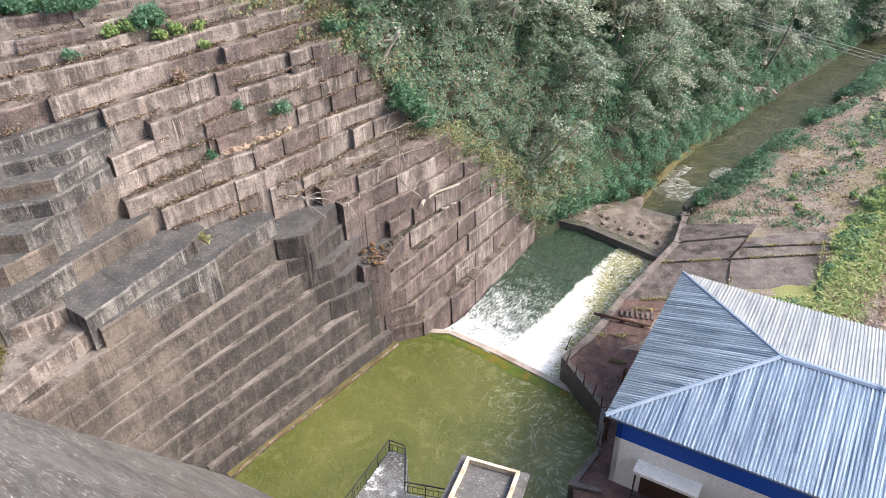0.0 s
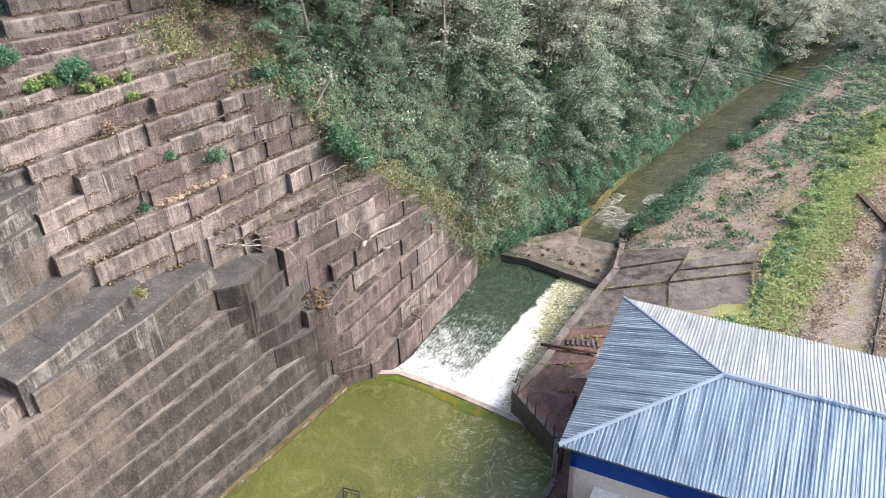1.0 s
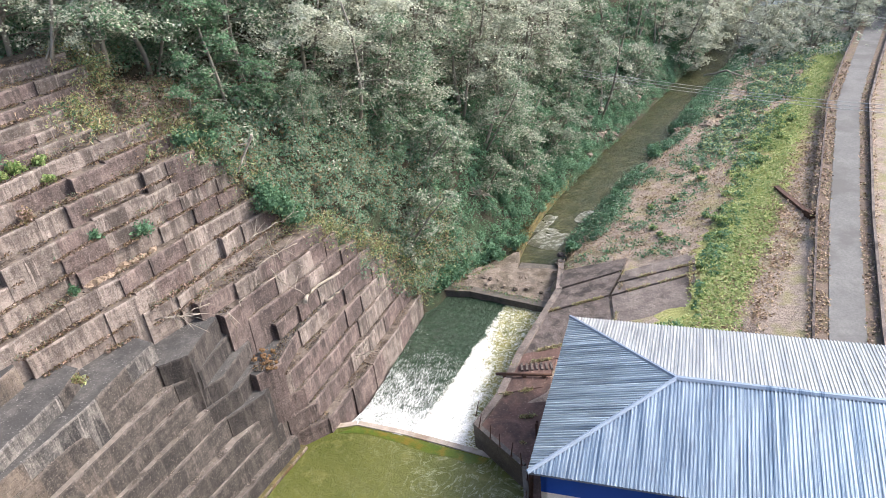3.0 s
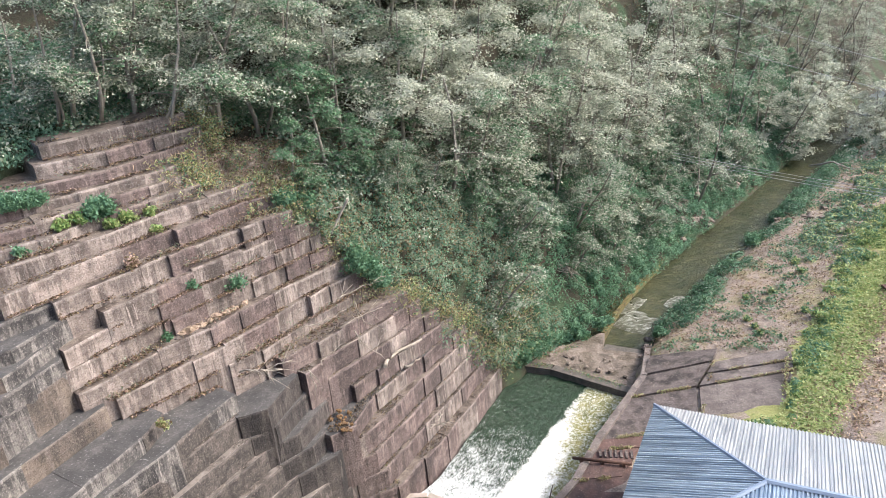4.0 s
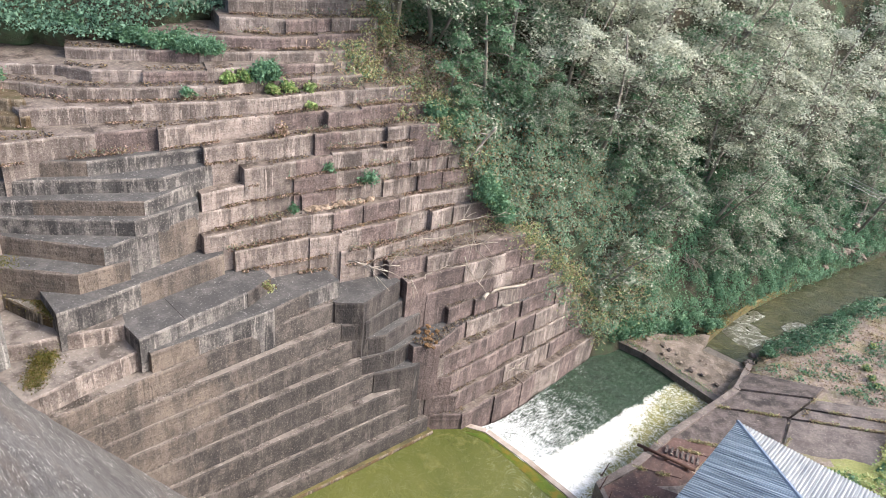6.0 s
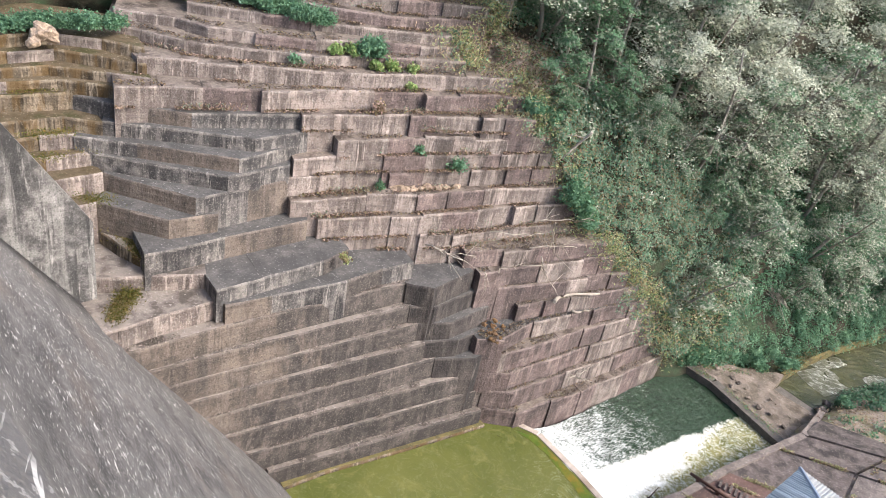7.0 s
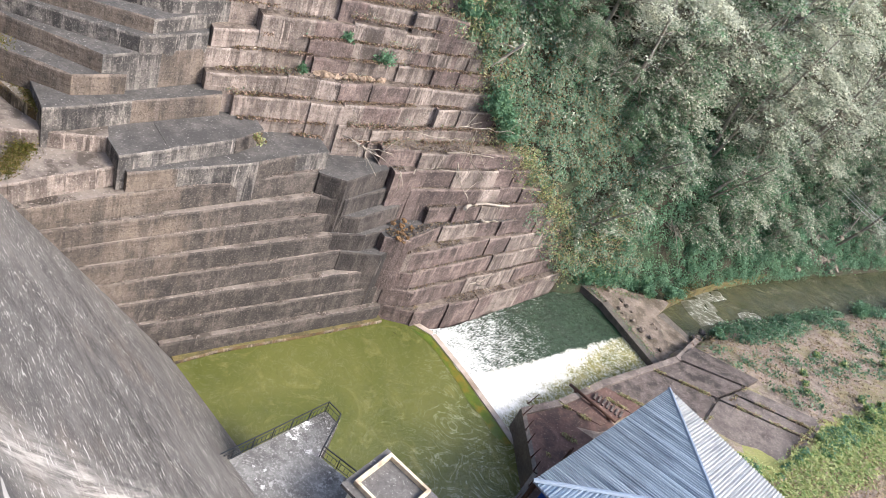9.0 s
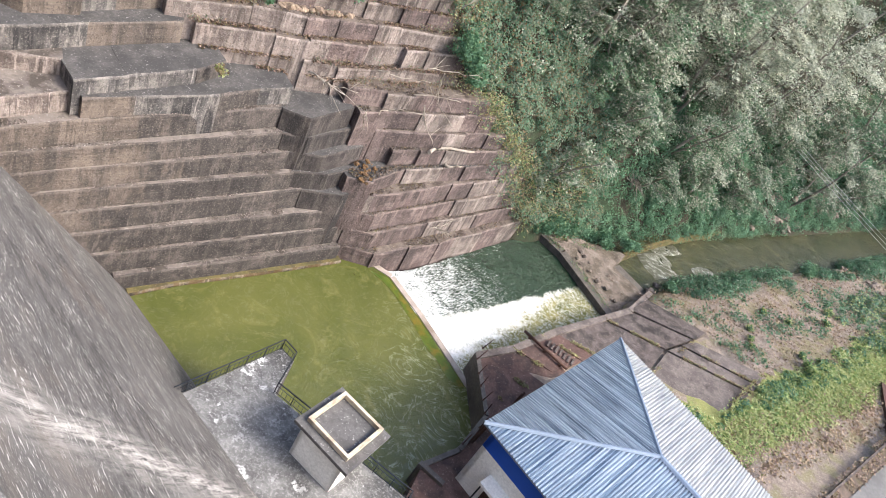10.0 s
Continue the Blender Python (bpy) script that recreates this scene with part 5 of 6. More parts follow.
road_litter()

# ---- trees ----


def grow_tree(seed, height, reach, leaves, mats, leaf_size, lean=0.2, stems=1, clear=0.2, droop=0.10, spray=34, bare=0.0):
    """Trunk and crown of one tree: leaning stems, spreading limbs in tiers, leaves in flat drooping sprays along the twigs."""
    rng = np.random.default_rng(seed)
    bm = bmesh.new()
    tips = []                                              # place, outward direction, weight

    def branch(p, d, length, r, depth, sag):
        n = 6 if depth == 0 else 4 if depth == 1 else 2
        pts, rad, dirs = [Vector(p)], [r], [Vector(d)]
        q, dd = Vector(p), Vector(d)
        for i in range(n):
            dd = (dd + Vector(rng.normal(size=3)) * (0.07, 0.16, 0.2)[depth] + Vector((0, 0, (0.04, -sag, -sag * 1.4)[depth]))).normalized()
            q = q + dd * length / n
            pts.append(q.copy())
            dirs.append(dd.copy())
            rad.append(max(0.014, r * (1 - 0.72 * (i + 1) / n)))
            if depth == 2 or (depth == 1 and i >= 2):
                tips.append((q.copy(), dd.copy(), 1.0 if depth == 2 else 0.7))
        tube(bm, pts, rad, (6, 4, 3)[depth])
        return pts, dirs, rad

    def at(line, f):
        i = min(len(line) - 2, int(f * (len(line) - 1)))
        return line[i].lerp(line[i + 1], f * (len(line) - 1) - i)
    for k in range(stems):
        foot = Vector((rng.normal() * 0.3 * (stems > 1), rng.normal() * 0.3 * (stems > 1), -0.6))
        out = 0.22 * (stems > 1)
        tall = height * (0.92 if k == 0 else rng.uniform(0.6, 0.85))
        pts, dirs, rad = branch(foot, Vector((rng.normal() * (0.06 + out) + lean, rng.normal() * (0.06 + out) - lean, 1)).normalized(), tall, (height * 0.0125 + 0.03) * (1 if k == 0 else 0.75), 0, 0)
        turn = rng.uniform(0, 6.28)
        m = int(rng.integers(11, 15)) if stems == 1 else int(rng.integers(8, 11))
        for j in range(m):
            f = clear + (0.97 - clear) * (j + rng.uniform(0, 0.8)) / m
            turn += 2.4 + rng.normal() * 0.4
            rise = 0.15 + 0.75 * f ** 2
            d = Vector((math.cos(turn), math.sin(turn), rise)).normalized()
            size = reach * (1.0 - 0.55 * max(0.0, (f - 0.45) / 0.55)) * rng.uniform(0.7, 1.15)
            lp, ld, lr = branch(at(pts, f), d, size, max(0.03, rad[min(5, int(f * 6))] * 0.5), 1, droop)
            for _ in range(int(rng.integers(4, 7))):
                g = rng.uniform(0.3, 1.0)
                side = Vector(rng.normal(size=3)) * 0.8
                side.z *= 0.35
                branch(at(lp, g), (ld[-1] * 0.6 + side).normalized(), size * rng.uniform(0.28, 0.5), 0.022, 2, droop)
    w = np.array([t[2] for t in tips])
    pick = rng.choice(len(tips), max(1, leaves // spray), p=w / w.sum())
    c = np.array([tuple(tips[i][0]) for i in pick])
    d = np.array([tuple(tips[i][1]) for i in pick])
    d[:, 2] = 0
    d /= np.linalg.norm(d, axis=1)[:, None] + 1e-6
    size = height / 13.5 * rng.uniform(0.55, 1.25, len(c)) * (1 - bare)
    u = rng.normal(size=(len(c), spray, 3)) * np.array((0.62, 0.42, 0.10))
    side = np.stack((-d[:, 1], d[:, 0], np.zeros(len(c))), 1)
    off = (u[..., :1] * d[:, None] + u[..., 1:2] * side[:, None]) * size[:, None, None]
    off[..., 2] += u[..., 2] - 0.30 * u[..., 0] * size[:, None]      # sprays hang outwards
    pts = (c[:, None] + off).reshape(-1, 3)
    face = np.repeat(d, spray, axis=0) * 0.35 + rng.normal(size=pts.shape) * 0.42 + np.array((0, 0, 1.0))
    return mesh_of("trunk", bm, M_BARK), leaf_mesh("crown", pts, leaf_size, mats, rng, 0.0, 0.62, 0.4, face, 3)


def tree(meshes, x, y, z, yaw, scale, label, group):
    root = thing("tree", label, "tree", group, at=(x, y, z))
    root.matrix_world = Matrix.Translation((x, y, z)) @ pose(0, 0, 0, 0, 0, yaw) @ Matrix.Scale(scale, 4)
    part("trunk", meshes[0], None, root)
    part("crown", meshes[1], None, root)
    return root


SILVER = [grow_tree(21 + i, 14.5, 4.6, 10200, [[M_LEAF_S, M_LEAF_S, M_LEAF_D], [M_LEAF_S, M_LEAF_S, M_LEAF_P], [M_LEAF_S, M_LEAF_D, M_LEAF_G]][i % 3], 0.185, 0.2, 1 + i % 2) for i in range(6)]
GREEN = [grow_tree(41 + i, 8.5, 2.7, 6500, [M_LEAF_G, M_LEAF_G, M_LEAF_D], 0.19, 0.1, 1, 0.08) for i in range(3)]
PALE = [grow_tree(81 + i, 12.0, 4.2, 5200, [M_LEAF_P, M_LEAF_S, M_LEAF_S], 0.30, 0.15, 2) for i in range(2)]
THIN = [grow_tree(61 + i, 15.0, 3.8, 3000, [M_LEAF_S, M_LEAF_S, M_LEAF_D], 0.20, 0.25, 2, 0.3, 0.14, 22, 0.2) for i in range(3)]
DUSK = [grow_tree(91 + i, 16.0, 3.2, 3800, [M_LEAF_D, M_LEAF_S, M_LEAF_G], 0.27, 0.28, 2, 0.3) for i in range(3)]
YOUNG = [grow_tree(71 + i, 6.5, 2.4, 4200, [M_LEAF_S, M_LEAF_D, M_LEAF_G, M_LEAF_D], 0.18, 0.25, 2, 0.1, 0.14) for i in range(3)]
rng_t = np.random.default_rng(77)
L_SILVER, L_GREEN = "tall grey-barked tree with pale silvery-green leaves on the slope", "dense dark green broadleaf tree on the slope"
placed = []


def plant(s, d, kind, scale, label, group, gap=3.0):
    x, y = RIVER_O + RIVER_R * s + RIVER_M * d
    if inside(CLIFF, x, y) or (x < -24 and y < 66) or scrub_zone(x, y):
        return
    if any((x - a) ** 2 + (y - b) ** 2 < gap * gap for a, b in placed):
        return
    placed.append((x, y))
    if s > 26 and kind is SILVER:                           # the wood darkens upstream of the pale stand
        kind, label = DUSK, "slender dark-leaved tree in the shaded wood"
    x, y, z, k = scale_to_eye(x, y, ground_z(x, y))
    tree(kind[int(rng_t.integers(len(kind)))], x, y, z, float(rng_t.uniform(-50, 50)), scale * k, label, group)


plant(-23.7, 12.8, GREEN, 1.25, L_GREEN, "trees of the hillside")
tree(GREEN[1], -5.9, 48.3, 18.9, 20.0, 0.82, L_GREEN, "trees of the hillside")
tree(GREEN[0], -5.2, 47.7, 18.2, 100.0, 0.55, L_GREEN, "trees of the hillside")
for s, d, k in ((-16, 11.7, 1.0), (-8, 10.2, 1.05), (-12.1, 18.2, 1.25), (-8, 16.6, 1.25), (-5.5, 12.5, 1.15), (19.6, 11.4, 1.25), (7.5, 10.7, 1.2), (1.5, 13, 1.25), (13.5, 12, 1.2)):
    plant(s, d, SILVER, k, L_SILVER, "trees of the hillside")
for s, d, k in ((-14, 8.4, 0.9), (-11, 12.5, 1.1), (-4, 8.8, 1.0), (0.5, 7.6, 1.05), (5, 9.2, 1.1), (11, 8.0, 1.05), (16, 9.5, 1.1), (22, 8.2, 1.05), (-19, 16, 1.0), (-23, 21, 1.1), (-2.5, 15.5, 1.2)):
    plant(s, d, THIN, k, "bare pale-limbed tree with few leaves on the slope", "trees of the hillside", 1.2)
for s, d, k in ((-31, 27, 1.1), (-27, 23.5, 1.1), (-24, 27, 1.15), (-20.5, 21.5, 1.0), (-17, 25, 1.15), (-14, 22, 1.1), (-29, 31, 1.2), (-35, 30, 1.1), (-4, 25, 1.2), (2, 23, 1.2), (7.5, 26, 1.2), (13, 24, 1.2), (-0.5, 30, 1.25), (6, 31, 1.25), (12.5, 30, 1.25), (-10, 28, 1.2), (19, 27, 1.2), (24, 22, 1.2), (30, 26, 1.2)):
    plant(s, d, SILVER, k, L_SILVER, "trees of the hillside", 2.0)
for i in range(44):
    plant(-17 + i * 1.3 + rng_t.uniform(-0.8, 0.8), rng_t.uniform(2.6, 9.0), YOUNG, rng_t.uniform(0.85, 1.2), "young silvery tree leaning over the river bank", "trees by the river", 1.8)
for s, d, k in ((2, 9, 1.15), (7, 8, 1.1), (12, 9, 1.2), (-3, 11, 1.05), (5, 14, 1.2), (17, 8, 1.1), (-8, 14, 0.95), (23, 9, 1.1), (10, 16, 1.2), (-18, 24, 1.0), (-25, 29, 1.1), (-31, 33, 1.1), (-12, 20, 1.0)):
    plant(s, d, SILVER, k, L_SILVER, "trees of the hillside")
for s, d, k in ((0, 5.0, 0.85), (4, 5.5, 0.95), (8.5, 5, 0.9), (13, 5.5, 1.0), (18, 5, 0.9), (24, 5.5, 0.95), (31, 6, 0.95), (38, 6, 1.0), (-5, 7.5, 0.75), (46, 6, 1.0)):
    plant(s, d, SILVER, k, L_SILVER, "trees of the hillside", 2.4)
for i, (s, d, k) in enumerate(((-29, 14.5, 0.75), (-26.5, 12.8, 0.7), (-22, 11.8, 0.75), (-18, 10.6, 0.8), (-14, 9.2, 0.8), (-24, 17, 0.85), (-19, 15, 0.9), (-14, 13, 0.9), (-10, 9.8, 0.85), (-28, 19.5, 0.9), (-33, 24, 0.9), (-16, 7.6, 0.5), (-12, 6.4, 0.5), (-20, 8.8, 0.45))):
    plant(s, d, GREEN if i % 3 != 1 else SILVER, k, L_GREEN if i % 3 != 1 else L_SILVER, "trees of the hillside", 1.8)
for i in range(26):
    plant(-14 + i * 3.4 + rng_t.uniform(-1, 1), rng_t.uniform(4.2, 7.5), GREEN, rng_t.uniform(0.35, 0.7), "leafy green bush on the slope above the river", "bushes above the river", 2.0)
for i in range(900):
    s, d = rng_t.uniform(-42, 62), 8 + 26 * rng_t.random() ** 1.3
    if rng_t.random() < 0.72:
        plant(s, d, SILVER, rng_t.uniform(0.85, 1.25), L_SILVER, "trees of the hillside", 3.6)
    else:
        plant(s, d, GREEN, rng_t.uniform(0.7, 1.1), L_GREEN, "trees of the hillside", 2.8)
    if len(placed) > 84:
        break
n_hill = len(placed)
for i in range(300):
    plant(rng_t.uniform(18, 115), 1.6 + 17 * rng_t.random() ** 1.4, THIN, rng_t.uniform(0.7, 1.1), "thin leaning grey tree by the river", "trees by the river", 2.6)
    if len(placed) > n_hill + 28:
        break
for s, d, k in ((50, 1.8, 0.95), (55, 0.8, 1.0), (60, 2.5, 1.05), (66, 1.0, 1.0), (62, -8.0, 0.8), (68, -6.5, 0.9), (57, -9.5, 0.6), (72, -3.0, 1.1), (52, -12, 0.55), (56, -16, 0.6), (60, -20, 0.75), (64, -13, 0.8), (63, -23.2, 0.75), (68, -33.5, 1.0), (70, -22, 0.9), (58, -34, 0.85), (75, -34, 1.1), (76, -15, 1.0), (80, -24, 1.1)):
    plant(s, d, PALE, k, "tree with haze-paled leaves on the far river bank", "trees of the far bank", 1.5)
n_hill = len(placed)
for i in range(300):
    s, d = rng_t.uniform(52, 125), rng_t.uniform(-46, -7)
    if -31 < d < -22 and s < 70:
        continue
    plant(s, d, PALE, rng_t.uniform(0.7, 1.05), "tree with haze-paled leaves on the far river bank", "trees of the far bank", 3.4)
    if len(placed) > n_hill + 12:
        break

n_hill = len(placed)
for i in range(500):
    plant(rng_t.uniform(-48, 60), 26 + 40 * rng_t.random(), SILVER, rng_t.uniform(1.0, 1.35), L_SILVER, "trees of the hillside", 4.4)
    if len(placed) > n_hill + 30:
        break
for i in range(400):
    plant(rng_t.uniform(38, 125), 9 + 40 * rng_t.random(), DUSK, rng_t.uniform(0.9, 1.3), "slender dark-leaved tree in the shaded wood", "trees of the hillside", 4.0)
    if len(placed) > n_hill + 72:
        break
for i, (x, y, z) in enumerate([(-18.42, 46.63, 26.9), (-16.07, 46.66, 27.0), (-21.5, 47.25, 26.7), (-12.2, 46.08, 26.7), (-24.61, 48.43, 27.3), (-9.85, 49.27, 25.2)]):
    tree(THIN[i % 3], x, y, z, 40.0 * i, 0.62 + 0.05 * (i % 3), "bare grey-twigged tree above the top steps", "trees of the hillside")

# ---- ground cover ----


def cover(name, mats, label, n, size, where, seed, lift=(0.02, 0.35), clump=10, spread=0.35, flat=0.35, narrow=0.7):
    """Leaves in clumps on the ground, where where(rng) gives a plan point."""
    rng = np.random.default_rng(seed)
    pts = []
    while len(pts) < n:
        x, y = where(rng)
        if inside(PAVED, x, y):
            continue
        x, y, z, k = scale_to_eye(x, y, ground_z(x, y))
        h = rng.uniform(*lift)
        for _ in range(clump):
            pts.append((x + rng.normal() * spread, y + rng.normal() * spread, z + h * rng.uniform(0.2, 1.2)))
    return tagged(new(name, leaf_mesh(name, pts, size, mats, rng, flat, narrow, corners=3)), label, "plants", kind="stuff")


def clumps(name, mats, label, n, per, size, radius, where, seed, narrow=0.7):
    """Low rounded bushes run together: leaves laid over many small domes on the ground."""
    rng = np.random.default_rng(seed)
    pts, out = [], []
    for _ in range(n):
        x, y = where(rng)
        if inside(PAVED, x, y):
            continue
        x, y, z, k = scale_to_eye(x, y, ground_z(x, y))
        r = rng.uniform(*radius) * k
        d = rng.normal(size=(per, 3))
        d[:, 2] = np.abs(d[:, 2]) * 0.9
        d /= np.linalg.norm(d, axis=1)[:, None]
        pts.append(np.array((x, y, z - 0.1)) + d * r * rng.uniform(0.86, 1.07, (per, 1)))
        out.append(d + rng.normal(size=(per, 3)) * 0.16 + np.array((0, 0, 0.25)))
    return tagged(new(name, leaf_mesh(name, np.concatenate(pts), size, mats, rng, 0.0, narrow, 0.35, np.concatenate(out), 3)), label, "plants", kind="stuff")


def band(s0, s1, d0, d1, p=1.0):
    def where(rng):
        while True:
            s, d = rng.uniform(s0, s1), d0 + (d1 - d0) * rng.random() ** p
            x, y = RIVER_O + RIVER_R * s + RIVER_M * d
            if not inside(CLIFF, x, y) and not inside(POOL, x, y) and not (scrub_zone(x, y) and rng.random() < 0.85):
                return float(x), float(y)
    return where


def ragged_band(s0, s1, d0, d1, level):
    """Points of a band of the bank where a patchy growth field is above the level."""
    def where(rng):
        while True:
            s, d = rng.uniform(s0, s1), rng.uniform(d0, d1)
            x, y = RIVER_O + RIVER_R * s + RIVER_M * d
            edge = min(d - d0, d1 - d) / (d1 - d0)
            if noise.fractal(Vector((x * 0.22, y * 0.22, d0)), 1.0, 2.0, 3) * 0.8 + 0.25 * min(edge, 0.3) > level and not inside(POOL, x, y):
                return float(x), float(y)
    return where


def grass_band(s0, s1, share=1.0):
    """Points of the grassy strip between the bare bank and the dry slope under the road."""
    def where(rng):
        while True:
            s = rng.uniform(s0, s1)
            hi = np.interp(s, (-34, -20, 1, 17, 34, 56), (-20.2, -19.6, -18.4, -16.0, -17.6, -18.0))
            lo = np.interp(s, (-34, -20, 1, 17, 34, 56), (-24.2, -23.8, -22.9, -21.3, -20.6, -20.4))
            f = rng.random() * share
            x, y = RIVER_O + RIVER_R * s + RIVER_M * (hi + (lo - hi) * f + noise.noise(Vector((s * 0.5, 3, 1))) * 0.7)
            if noise.fractal(Vector((x * 0.3, y * 0.3, 2)), 1.0, 2.0, 3) + 0.35 * f > -0.25:
                return float(x), float(y)
    return where


def patch(x0, x1, y0, y1, keep=None):
    def where(rng):
        while True:
            x, y = float(rng.uniform(x0, x1)), float(rng.uniform(y0, y1))
            if not inside(CLIFF, x, y) and (keep is None or keep(x, y)):
                return x, y
    return where


clumps("ivy", [M_IVY, M_IVY, M_LEAF_G], "dark green creeper bushes covering the lower slope", 1350, 190, 0.16, (0.45, 1.25), band(-12, 70, 0.5, 10, 1.1), 3)
cover("ivy_carpet", [M_IVY, M_IVY, M_LEAF_G], "creeping green leaves between the bushes", 90000, 0.16, band(-30, 75, 0.2, 13, 1.1), 13, (0.05, 0.5), 20, 0.36)
clumps("slope_bushes", [M_IVY, M_CREEP, M_LEAF_D, M_LEAF_D, M_DRY], "tangled green bushes and creepers beside the steps", 700, 220, 0.14, (0.35, 1.1), band(-32, -9, 0.6, 13), 17)
clumps("undergrowth", [M_LEAF_D, M_LEAF_D, M_LEAF_G, M_LEAF_S], "tangled undergrowth on the wooded slope", 420, 170, 0.2, (0.7, 2.0), band(-44, 70, 6, 34), 4)
cover("slope_litter", [M_LEAF_D, M_DRY], "low growth and fallen leaves under the trees", 12000, 0.3, band(-44, 70, 6, 34), 24, (0.02, 0.3), 18, 0.5)
cover("slope_creeper", [M_CREEP], "even carpet of bluish green creeper above the steps", 62000, 0.185, patch(-50, -22, 46, 72), 14, (0.02, 0.4), 14, 0.6, 0.15)
cover("dry_growth", [M_STRAW, M_LEAF_G, M_GRASS], "yellowed grass and stalks beside the steps", 9000, 0.30, band(-23, -11, 0.2, 3.4, 1.0), 15, (0.05, 0.6), flat=0.0, narrow=0.2)
clumps("river_hedge", [M_IVY, M_IVY, M_LEAF_G, M_LEAF_D], "uneven hedge of bluish green weeds along the water", 520, 85, 0.2, (0.3, 1.25), ragged_band(-3, 62, -8.6, -5.0, -0.14), 5)
clumps("bank_bushes", [M_IVY, M_LEAF_D, M_IVY, M_GRASS], "low bluish green weeds on the bank", 420, 75, 0.22, (0.25, 0.75), ragged_band(12, 64, -18.5, -11.5, 0.02), 7)
clumps("far_bank_bushes", [M_LEAF_P, M_LEAF_S, M_IVY], "grey-green bushes on the far bank", 260, 85, 0.3, (0.6, 1.8), band(48, 115, -24, -7), 9)
cover("bank_weeds", [M_IVY, M_LEAF_G, M_LEAF_D], "scattered weeds on the bare bank", 8000, 0.22, ragged_band(-12, 50, -17, -8, 0.02), 25, (0.03, 0.35), 14, 0.3)
cover("bank_grass", [M_GRASS, M_GRASS, M_LIME, M_GRASS], "bright yellow-green grass on the bank", 54000, 0.27, grass_band(-34, 56), 6, (0.02, 0.2), flat=0.62, narrow=0.4)
clumps("grass_weeds", [M_LIME, M_LEAF_G, M_IVY], "lush green weeds among the grass", 260, 70, 0.18, (0.2, 0.6), grass_band(-34, 40, 0.42), 19)
cover("bank_litter", [M_DRY, M_LITTER, M_STALK, M_STRAW], "reddish dry stalks and fallen leaves on the bank", 34000, 0.22, band(-10, 60, -19, -7.0), 8, (0.0, 0.08), flat=0.6, narrow=0.3)
cover("dry_slope", [M_STRAW, M_STALK, M_STRAW, M_DRY], "brown dead leaves on the slope below the road", 24000, 0.22, band(-34, 58, -25.6, -21.6), 18, (0.0, 0.10), flat=0.6, narrow=0.5)

clumps("shoulder_undergrowth", [M_LEAF_D, M_CREEP, M_LEAF_D, M_LEAF_G], "tangled green undergrowth between the trunks above the steps", 230, 210, 0.18, (0.6, 1.5), patch(-32, -9, 54, 72, lambda x, y: y > 63 + 0.35 * (x + 19)), 27)
clumps("scrub", [M_DRY, M_STALK, M_LEAF_D, M_GRASS, M_STALK, M_LEAF_G], "brown and green scrub at the top of the steps", 420, 130, 0.17, (0.2, 0.55), patch(-19, -3, 50, 63), 16, 0.35)
cover("scrub_litter", [M_DRY, M_STALK, M_LITTER], "dry stalks between the scrub", 9000, 0.2, patch(-19, -3, 50, 63), 26, (0.02, 0.3), 14, 0.4, flat=0.3, narrow=0.3)

# ---- yard: rusty posts, lattice columns, pipe, grass in the joints ----


def steel_post(x, y, z, h, lean, label="rusty steel post on the pool wall"):
    root = thing("post", label, "post", "rusty posts", at=(x, y, z))
    bm = bmesh.new()
    tube(bm, [Vector((0, 0, -0.05)), Vector((lean, lean * 0.4, h))], [0.035, 0.03], 6)
    part("shaft", bm, M_RUST, root)
    bm = bmesh.new()
    box(bm, 0, 0, 0.01, 0.16, 0.16, 0.02)
    part("base_plate", bm, M_RUST, root)


for x, y, ln in ((7.75, 35.7, 0.25), (8.15, 34.6, 0.1), (8.5, 33.7, 0.05), (8.9, 32.7, 0.2), (9.25, 31.8, 0.0), (9.2, 30.6, 0.05), (8.5, 28.9, 0.1), (7.9, 37.0, 0.3)):
    steel_post(x, y, 1.85 if y < 36.3 else 1.72, 1.0, ln)


def lattice_column(x, y, z, h, yaw):
    root = thing("lattice_column", "rusty steel lattice column in the yard", "column", "rusty posts", at=(x, y, z))
    root.matrix_world = Matrix.Translation((x, y, z)) @ pose(0, 0, 0, 0, 6, yaw)
    for sx in (-0.14, 0.14):
        bm = bmesh.new()
        box(bm, sx, 0, h / 2 - 0.05, 0.06, 0.12, h)
        part("chord", bm, M_RUST, root)
    n = int(h / 0.28)
    for i in range(n):
        bm = bmesh.new()
        box(bm, 0, 0, 0, 0.36, 0.02, 0.05, Matrix.Translation((0, 0, 0.2 + i * 0.28)) @ pose(0, 0, 0, 0, 35 if i % 2 else -35, 0))
        part("lacing", bm, M_RUST, root)


lattice_column(8.95, 29.3, 1.7, 2.8, 40)
lattice_column(10.2, 31.6, 1.7, 3.2, 60)
lattice_column(9.2, 27.6, 1.7, 2.0, 20)
pipe = thing("drain_pipe", "dark rusty pipe across the bank slabs", "pipe", at=(10.3, 40.3, 1.95))
bm = bmesh.new()
tube(bm, [Vector((0, 0, 0)), Vector((3.6, -1.5, 0.05))], [0.11, 0.11], 8)
part("pipe_run", bm, M_RUST, pipe)
for f in (0.15, 0.5, 0.85):
    bm = bmesh.new()
    box(bm, 3.6 * f, -1.5 * f, -0.12, 0.2, 0.25, 0.24)
    part("saddle", bm, M_RUST, pipe)
